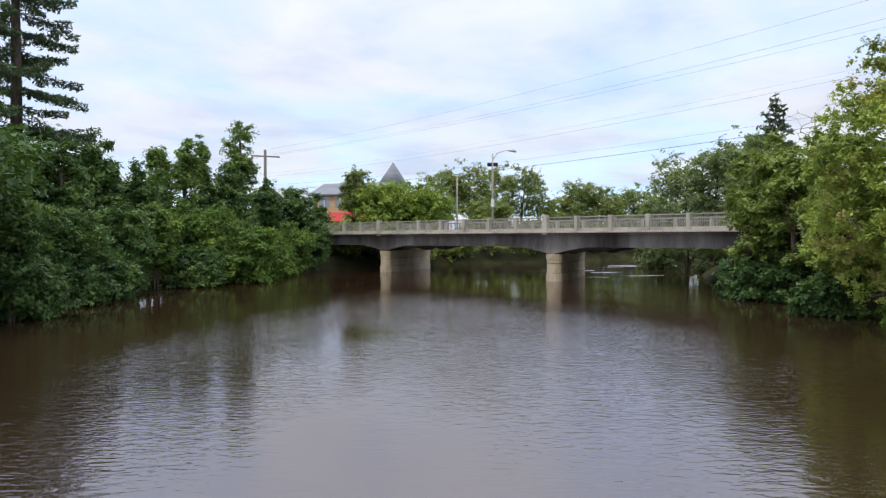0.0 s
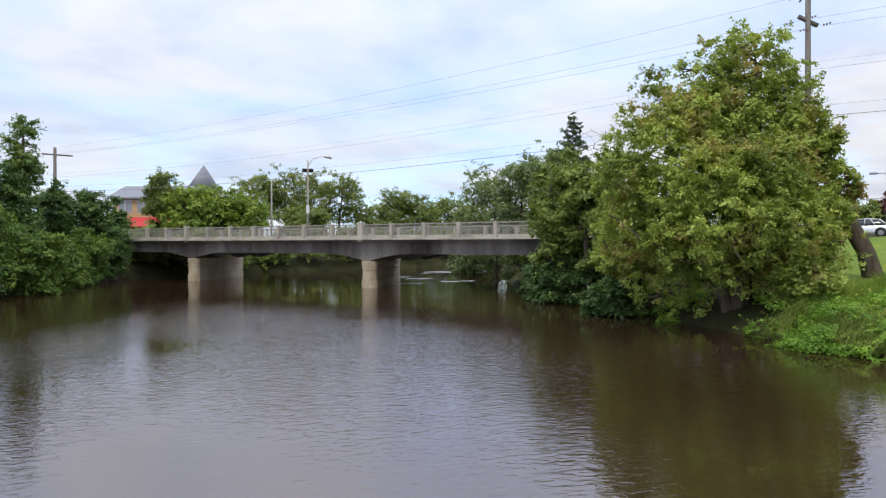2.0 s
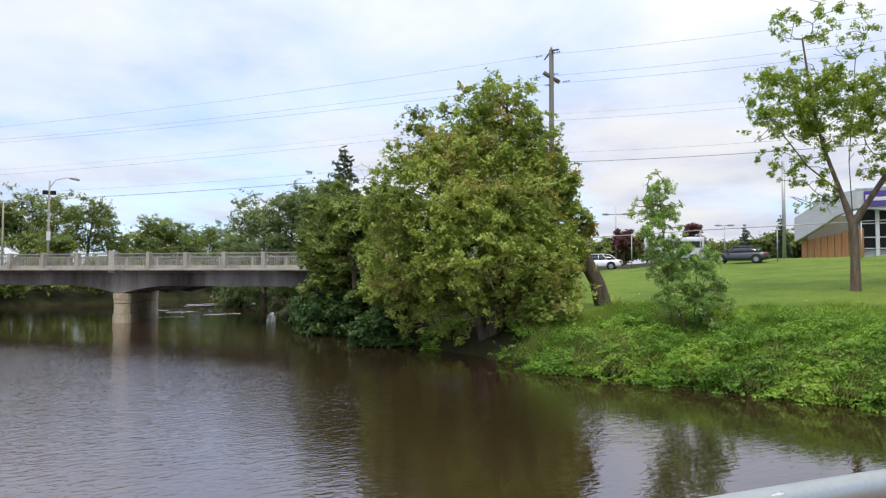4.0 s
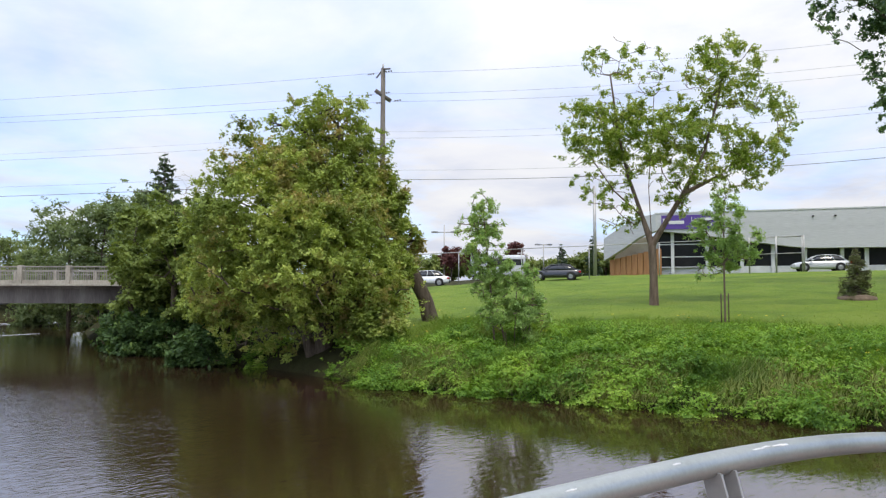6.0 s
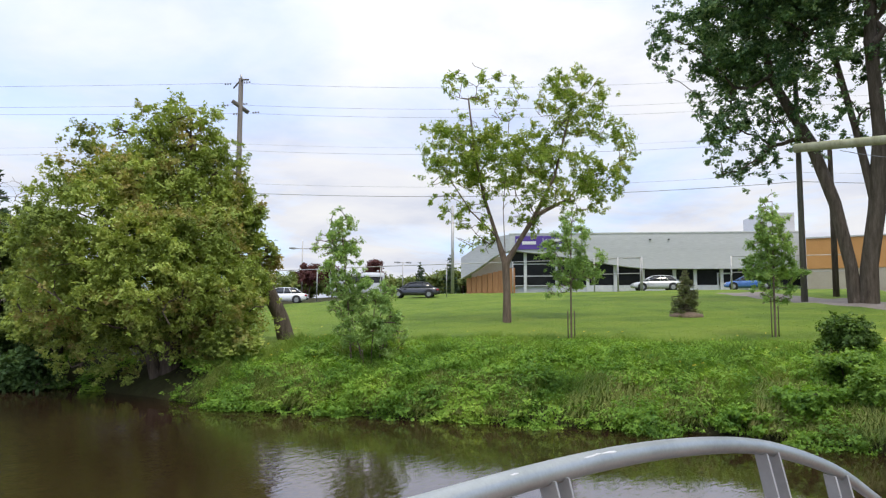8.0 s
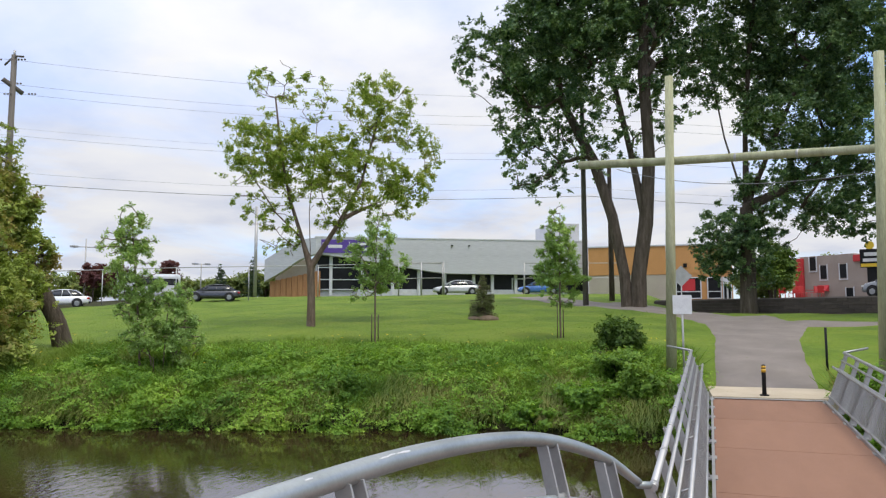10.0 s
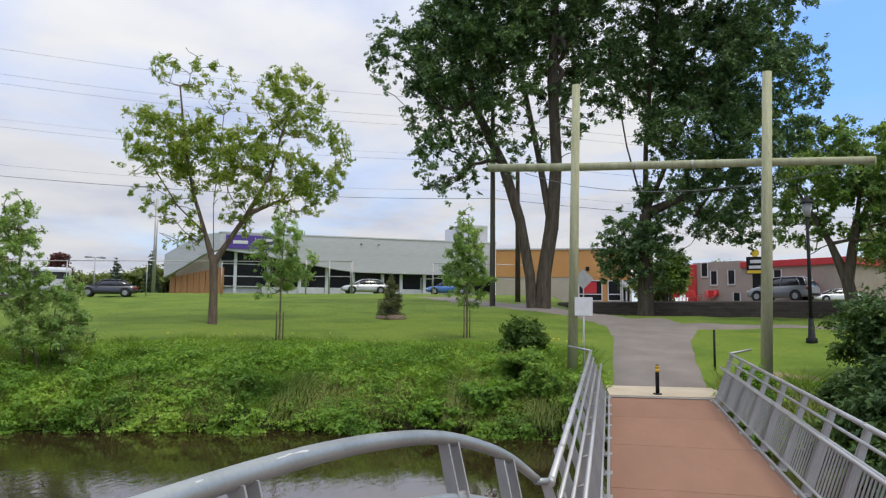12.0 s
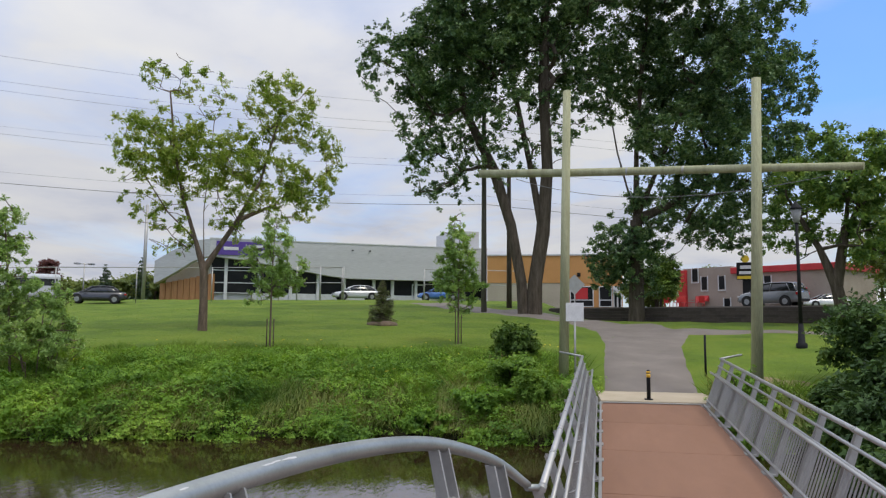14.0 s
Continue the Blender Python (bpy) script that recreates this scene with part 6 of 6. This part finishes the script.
part("crossarm", tube([(-1.2, -0.6, 9.9), (1.6, 0.8, 9.9)], 0.09, 6), POLE_GREY, pl)
for az, r, zt, arm in ((43.9, 95.7, 12.3, 1.3), (36.0, 109, 10.6, 0.9)):
    x, y = at(az, r)
    lp = pole("car_park_lamp", x, y, zt, 0.10, GALV, "car park lamp with two flat heads")
    hz = zt - gz(x, y) - (1.0 if az > 40 else 0.1)
    part("arm", tube([(-arm * 0.7, arm * 0.7, hz), (arm * 0.7, -arm * 0.7, hz)], 0.06, 6), GALV, lp)
    for k in (-1, 1):
        part("head", box(k * arm * 0.7 - 0.35, k * arm * 0.7 + 0.35, -k * arm * 0.7 - 0.3, -k * arm * 0.7 + 0.3, hz - 0.1, hz + 0.12, bevel=0.04), GALV, lp)


def wire(a, b, sag, r):
    pts = []
    for k in range(25):
        t = k / 24
        p = Vector(a).lerp(Vector(b), t)
        p.z -= sag * 4 * t * (1 - t)
        pts.append(p)
    ob = part("overhead_wire", tube(pts, r, 5), WIRE)
    return tagged(ob, "thin dark overhead wire between the poles", "wire", "overhead wires")


END_P = (62, -42)
for dz, dx, r in ((16.2, 0.3, 0.007), (14.95, 0.5, 0.007), (14.3, -0.5, 0.007), (12.6, 0.1, 0.004), (12.2, 0, 0.007), (10.3, 0, 0.006), (9.75, 0, 0.016)):
    far_z = {16.2: 14.0, 14.95: 13.4, 14.3: 13.0, 12.6: 11.0, 12.2: 10.6, 10.3: 9.6, 9.75: 9.0}[dz]
    wire((UP[0], UP[1] + dx, dz), (P3[0], P3[1] + dx, dz + 0.9), 0.5, r)
    wire((UP[0], UP[1] + dx, dz), (PL[0] + dx * 2, PL[1], far_z), 0.8, r)
    wire((P3[0], P3[1] + dx, dz + 0.9), (END_P[0], END_P[1], dz + 0.3), 0.8, r)

# lamps on the road bridge
def rb_point(s, q):
    return RB_A + RB_D * s + RB_N * q


for s, q, top, two in ((13.15, 0.3, 9.4, True), (1.2, 8.2, 9.0, False)):
    p = rb_point(s, q)
    lp = empty("bridge_lamp", Matrix.Translation((p.x, p.y, DECK_TOP)), "tall steel lamp on the road bridge", "lamp")
    h = top - DECK_TOP
    part("pole", tube([(0, 0, 0), (0, 0, h)], [0.085, 0.06], 8), CONCRETE, lp)
    arm = part("arm", tube([(0, 0, h - 0.5), (0.35, -0.2, h + 0.05), (1.0, -0.3, h + 0.25), (1.3, -0.35, h + 0.2)], 0.03, 6), GALV, lp)
    part("head", tube([(1.15, -0.33, h + 0.22), (1.5, -0.38, h + 0.2), (1.75, -0.4, h + 0.12)], [0.05, 0.13, 0.06], 8), GALV, arm)
    if two:
        for k in (-1, 1):
            part("floodlight", box(k * 0.23 - 0.17, k * 0.23 + 0.17, -0.16, 0.12, h - 0.93, h - 0.66, bevel=0.04), BLACK, lp)
        part("notice", box(-0.12, 0.12, -0.11, -0.09, 1.9, 2.5), WHITE, lp)

# ---- yellow building and tower roof beyond the bridge ----
# the pale base colour stands in for sky mirrored in the panes
SKYGLASS = noisy("painted_sky_pane", (0.20, 0.23, 0.27), (0.34, 0.37, 0.41), 0.5, 0.15, bump=0, spec=0.6)
ROOF = noisy("grey_roof", (0.17, 0.18, 0.205), (0.22, 0.23, 0.255), 0.6, 0.7, bump=0.2, stretch=(1, 1, 6))
YF, YLEN = plan_frame(at(100.6, 100), at(95.6, 96))
yb = empty("yellow_building", YF, "yellow building with grey roof and red awning", "building")
part("wall", box(0.4, YLEN, 0, 9, 3.0, 9.1), noisy("yellow_siding", (0.50, 0.33, 0.16), (0.58, 0.40, 0.20), 0.5, 0.9, bump=0.1, stretch=(1, 1, 8)), yb)
part("roof", add_prism(bmesh.new(), [(-0.4, 8.9), (-0.4, 9.1), (4.5, 10.9), (9.4, 9.1), (9.4, 8.9)], -0.2, YLEN + 0.6, Matrix(((0, 1, 0, 0), (1, 0, 0, 0), (0, 0, 1, 0), (0, 0, 0, 1)))), ROOF, yb)
part("awning", add_prism(bmesh.new(), [(0, 5.4), (0, 6.6), (-1.5, 5.4)], 1.0, YLEN, Matrix(((0, 1, 0, 0), (1, 0, 0, 0), (0, 0, 1, 0), (0, 0, 0, 1)))), RED, yb, "red awning")
for x in (1.2, 3.6, 6.2):
    w = part("window", box(x, x + 1.7, -0.04, 0.05, 7.2, 8.6), SKYGLASS, yb)
    part("frame", box(x - 0.12, x + 1.82, -0.08, 0.02, 8.6, 8.75), FRAME, w)
    part("frame", box(x + 0.8, x + 0.9, -0.08, 0.02, 7.2, 8.6), FRAME, w)
tx, ty = at(94.1, 124)
tw = empty("tower_house", Matrix.Translation((tx, ty, gz(tx, ty))), "house with a pointed grey tower roof", "building")
tz = 16.2 - gz(tx, ty)
part("wall", box(-2.2, 2.2, -2.2, 2.2, -0.5, tz - 4.4), BEIGE, tw)
part("roof", tube([(0, 0, tz - 4.5), (0, 0, tz)], [3.3, 0.05], 4), ROOF, tw)

# ---- trees beyond the car park ----
for i, (az, r, top, half) in enumerate(((44.9, 118, 10.0, 4.5), (40.0, 130, 9.0, 5.0), (34.0, 125, 9.4, 4.6), (32.0, 118, 10.2, 4.0), (30.0, 122, 9.0, 4.5), (47.5, 110, 9.5, 5.0), (36.5, 135, 9.0, 5.0), (28.5, 112, 11.0, 3.0), (-7.0, 112, 10.4, 4.0), (-11.5, 118, 12.0, 4.5), (-22, 100, 12, 5.0), (-26, 80, 13, 5.0), (-30, 60, 12, 5.0), (-7.3, 78, 8.8, 2.3), (-6.3, 80, 8.0, 2.4), (-23.5, 70, 13, 5.0), (31.2, 115, 10.4, 3.6), (33.2, 117, 9.8, 3.8), (35.2, 120, 9.6, 4.2), (37.4, 128, 9.8, 4.6), (41.6, 125, 9.6, 4.8), (43.2, 120, 10.0, 4.2))):
    x, y = at(az, r)
    tree("background_tree", x, y, top - gz(x, y), (half, half), "green tree beyond the car park", LEAF_FAR, clumps=50, leaves=2600, size=0.46, seed=300 + i, crown_low=0.05, sub=0.28, trunk=0.2, group="trees beyond the car park")
for i, (az, r) in enumerate(((43.3, 88), (38.2, 90), (41.6, 100))):
    x, y = at(az, r)
    tree("purple_tree", x, y, 5.0, (1.5, 1.5), "small purple-leaved tree by the car park", LEAF_RED, clumps=40, leaves=3500, size=0.26, seed=330 + i, crown_low=0.12, sub=0.28, trunk=0.1, group="purple trees")

# ---- lookout rail posts and lower rails ----
def bow_at(u):
    """A point u (0 to 1) along the bowed rail."""
    k = min(int(u * (len(bow) - 1)), len(bow) - 2)
    f = u * (len(bow) - 1) - k
    return Vector(bow[k]).lerp(Vector(bow[k + 1]), f)


for u in (0.12, 0.28, 0.42, 0.555, 0.795, 0.905):
    p, q = bow_at(u), bow_at(u + 0.02)
    d = (q - p)
    d.z = 0
    d.normalize()
    o = Vector((-d.y, d.x, 0))
    if o.y < 0:
        o = -o
    bm = bmesh.new()
    lean_in = 0.30 * (p.z - LOOK_Z)
    for k in (-0.048, 0.048):
        foot, top = p - o * lean_in + d * k, p + d * k
        vs = []
        for t in (-0.006, 0.006):
            vs.append([bm.verts.new(Vector((c.x, c.y, 0)) + o * w + d * t + Vector((0, 0, z))) for c, w, z in ((foot, -0.07, LOOK_Z - 0.1), (foot, 0.07, LOOK_Z - 0.1), (top, 0.045, p.z - 0.02), (top, -0.045, p.z - 0.02))])
        bm.faces.new(vs[0])
        bm.faces.new(vs[1][::-1])
        for i in range(4):
            bm.faces.new((vs[0][i], vs[0][(i + 1) % 4], vs[1][(i + 1) % 4], vs[1][i]))
    post = part("lookout_post", bm, GALV, footbridge)
    c = p - o * 0.10 + Vector((0, 0, -0.33))
    part("bolt", tube([c - d * 0.075, c + d * 0.075], 0.02, 8), ALU, post)
for drop in (0.36, 0.70, 1.05):
    pts = []
    for v in smooth_curve(bow[1:-1], 3):
        w = max(v.z - drop, LOOK_Z + 0.15)
        pts.append(Vector((v.x * (1 - 0.02 * drop), v.y - 0.28 * (v.z - w), w)))
    part("lower_rail", tube(pts, 0.032, 10), RAIL, footbridge)

# pale scuffs on the lookout rail
for u, w, side in ((0.572, 0.010, -0.2), (0.580, 0.006, 0.1), (0.586, 0.012, 0.0), (0.592, 0.007, -0.3), (0.52, 0.009, 0.2), (0.48, 0.007, -0.1)):
    out_dir = Vector((-0.10, -0.60 + 0.4 * side, 0.79)).normalized()
    a, b = (Vector(smooth_curve(bow, 40)[int(v * 400)]) + out_dir * 0.047 for v in (u, u + w))
    part("scuff", tube([a, a.lerp(b, 0.5), b], [0.003, 0.0065, 0.002], 6), WHITE, footbridge, "white scuff mark")

# broken water below the far bend; some white streaks paint a bright sky reflection
FOAM = noisy("white_water_and_glint", (0.55, 0.57, 0.60), (0.75, 0.77, 0.80), 3.0, 0.6, bump=0.6, fine_scale=12, dist=0.05)
for (x0, y0, x1, y1, w) in ((17.5, 75.5, 25.5, 77.5, 0.16), (13.2, 62.6, 15.8, 63.4, 0.10), (15.0, 57.2, 18.0, 57.6, 0.12), (18.5, 79.0, 28.5, 80.5, 0.30), (12.0, 66.5, 14.4, 67.0, 0.14), (10.4, 55.0, 13.0, 55.3, 0.08)):
    bm = bmesh.new()
    n = 26
    ra, rb = [], []
    for k in range(n):
        t = k / (n - 1)
        x, y = x0 + (x1 - x0) * t, y0 + (y1 - y0) * t + 0.25 * math.sin(7 * t + x0)
        hw = w * (0.15 + math.sin(math.pi * t)) * (0.5 + 0.5 * RNG.random())
        ra.append((x, y, hw))
    rows = [[bm.verts.new((x, y + hw * f, 0.062 + 0.012 * (1 - f * f))) for f in (-1, -0.4, 0.3, 1)] for x, y, hw in ra]
    for a, b in zip(rows, rows[1:]):
        for k in range(3):
            bm.faces.new((a[k], b[k], b[k + 1], a[k + 1]))
    tagged(part("foam_glint_streak", bm, FOAM), "white broken water over a shallow ledge and painted sky glint", "foam", "foam streaks", kind="stuff")

# ---- weeds and grass along the bank ----
HERB = leaf_mat("herb_leaf", (0.12, 0.235, 0.030), (0.21, 0.375, 0.045), (0.32, 0.47, 0.070), trans=0.42)
PETAL = noisy("yellow_petal", (0.65, 0.50, 0.03), (0.75, 0.60, 0.06), 5, 0.7, bump=0)


def scatter(n, y0, y1, e0, e1, rng, power=1.0):
    y = rng.uniform(y0, y1, n)
    e = e0 + (e1 - e0) * rng.random(n) ** power
    x = np.interp(y, EAST_Y, EAST_X) + e
    keep = ~((y > -4.1) & (y < -1.1) & (x > 17.3)) & ~((y < -3.9) & (e > 2.4))
    return x[keep], y[keep], e[keep]


def blades(name, x, y, h, w, lean, rng, material, label, category):
    n = len(x)
    z = bumpy(x, y)
    a = rng.uniform(0, 6.283, n)
    dx, dy = np.cos(a), np.sin(a)
    b = rng.uniform(0, 6.283, n)
    l = lean * rng.random(n) * h
    base = np.stack([x, y, z - 0.02], 1)
    side = np.stack([dx * w, dy * w, np.zeros(n)], 1)
    mid = base + np.stack([np.cos(b) * l * 0.3, np.sin(b) * l * 0.3, h * 0.6], 1)
    tip = base + np.stack([np.cos(b) * l, np.sin(b) * l, h * (1 - 0.35 * rng.random(n) * lean)], 1)
    C = np.stack([base - side * 0.55, base + side * 0.55 + (mid - base) * 0.15, tip], 1).reshape(-1, 3)
    ob = quad_mesh(name, C, np.arange(n * 3).reshape(-1, 3), material)
    return tagged(ob, label, category, kind="stuff")


x, y, e = scatter(60000, -8, 19.5, 0.1, 6.8, RNG, 1.0)
blades("tall_grass", x, y, (0.28 + 0.35 * RNG.random(len(x))) * np.interp(e, (0, 1, 4, 7.5), (0.8, 1.1, 0.8, 0.35)) * (1.0 + 0.55 * np.sin(x * 2.3 + 1.7 * np.sin(y * 1.1)) * np.sin(y * 1.9 + 0.8 * np.sin(x * 1.7))), 0.013 + 0.009 * RNG.random(len(x)), 1.1, RNG, BLADE, "rank green and straw grass on the bank", "grass")
x, y, e = scatter(60000, -14, 45, 4.5, 30, RNG, 1.4)
on_path = (y < 2) & (x > 19) & (np.abs(y + 3.0) < 3.2)
x, y = x[~on_path], y[~on_path]
blades("lawn_blades", x, y, 0.02 + 0.05 * RNG.random(len(x)), 0.016 + 0.012 * RNG.random(len(x)), 0.8, RNG, BLADE, "short mown lawn grass", "grass")
x, y, e = scatter(17000, -8, 19, 0.05, 1.5, RNG, 1.0)
tuft = np.sin(y * 1.3 + 0.7) + 0.7 * np.sin(y * 3.1) > -0.5
x, y, e = x[tuft], y[tuft], e[tuft]
n = len(x)
h = 0.35 + 0.35 * RNG.random(n)
base = np.stack([x, y, np.maximum(bumpy(x, y), 0.1) + 0.05], 1)
fall = np.stack([-(0.25 + 0.35 * RNG.random(n)), 0.25 * RNG.normal(size=n), np.zeros(n)], 1)
mid = base + fall * 0.45 + np.stack([0 * h, 0 * h, h * 0.55], 1)
tip = base + fall + np.stack([0 * h, 0 * h, h * (0.35 - 0.6 * RNG.random(n))], 1)
tip[:, 2] = np.maximum(tip[:, 2], 0.07)
side = np.stack([0 * h, 0.006 + 0.005 * RNG.random(n), 0 * h], 1)
co = np.stack([base, mid + side, tip, mid - side], 1).reshape(-1, 3)
tagged(quad_mesh("overhanging_grass", co, np.arange(n * 4).reshape(-1, 4), STRAW), "long straw-coloured grass hanging over the water's edge", "grass", kind="stuff")
wc = []
yy = np.where(RNG.random(820) < 0.93, RNG.uniform(-7, 17.5, 820), RNG.uniform(17.5, 36, 820))
ee = -0.25 + 4.6 * RNG.random(820) ** 1.35
for y0, e0 in zip(yy, ee):
    x0 = float(np.interp(y0, EAST_Y, EAST_X)) + e0
    if (-4.2 < y0 < -1.0 and x0 > 17.2) or (y0 < -3.9 and e0 > 0.9) or (y0 < 9 and e0 < 1.2 and RNG.random() < 0.5):
        continue
    r = (0.16 + 0.60 * RNG.random() ** 1.9) * (1.0 - 0.10 * max(e0, 0.0))
    wc.append((x0 - 0.1, y0, max(gz(x0, y0), 0.06) + r * 0.35, r * 1.2, r * 1.2, r * 0.8))
P, N, s = leaf_cloud(wc, 165000, 0.066, RNG, 0.1, 0.8)
P[:, 2] = np.maximum(P[:, 2], 0.10)
co, q = leaf_tris(P, N, s * 1.15, s * 0.8, RNG)
tagged(quad_mesh("bank_weeds", co, q, WEED), "broad-leaved weeds in clumps along the water", "weeds", kind="stuff")

# low bright herbs on the upper slope, with a few yellow flowers
x, y, e = scatter(56000, -8, 17.5, 0.9, 6.4, RNG, 0.9)
n = len(x)
P = np.stack([x, y, bumpy(x, y) + 0.04 + 0.20 * RNG.random(n) * np.interp(e, (1, 3, 6), (1.2, 1.0, 0.35))], 1)
N = RNG.normal(size=(n, 3)) * 0.45 + np.array([-0.2, 0, 1.0])
N /= np.linalg.norm(N, axis=1, keepdims=True)
s = 0.055 * (0.6 + 0.8 * RNG.random(n))
co, q = leaf_tris(P, N, s * 1.25, s * 0.8, RNG)
tagged(quad_mesh("low_herbs", co, q, HERB), "low bright green herbs on the slope", "herbs", kind="stuff")
x, y, e = scatter(90, -6, 24, 1.5, 9.0, RNG, 1.0)
n = len(x)
P = np.stack([x, y, bumpy(x, y) + np.interp(e, (1, 4, 9), (0.38, 0.25, 0.09))], 1)
P = np.repeat(P, 5, axis=0) + RNG.normal(size=(n * 5, 3)) * np.array([0.02, 0.02, 0.008])
N = RNG.normal(size=P.shape) * 0.4 + np.array([-0.3, 0, 1.0])
N /= np.linalg.norm(N, axis=1, keepdims=True)
co, q = leaf_quads(P, N, np.full(len(P), 0.045), np.full(len(P), 0.035), RNG)
tagged(quad_mesh("yellow_flowers", co, q, PETAL), "small yellow flowers scattered in the grass", "flowers", kind="stuff")
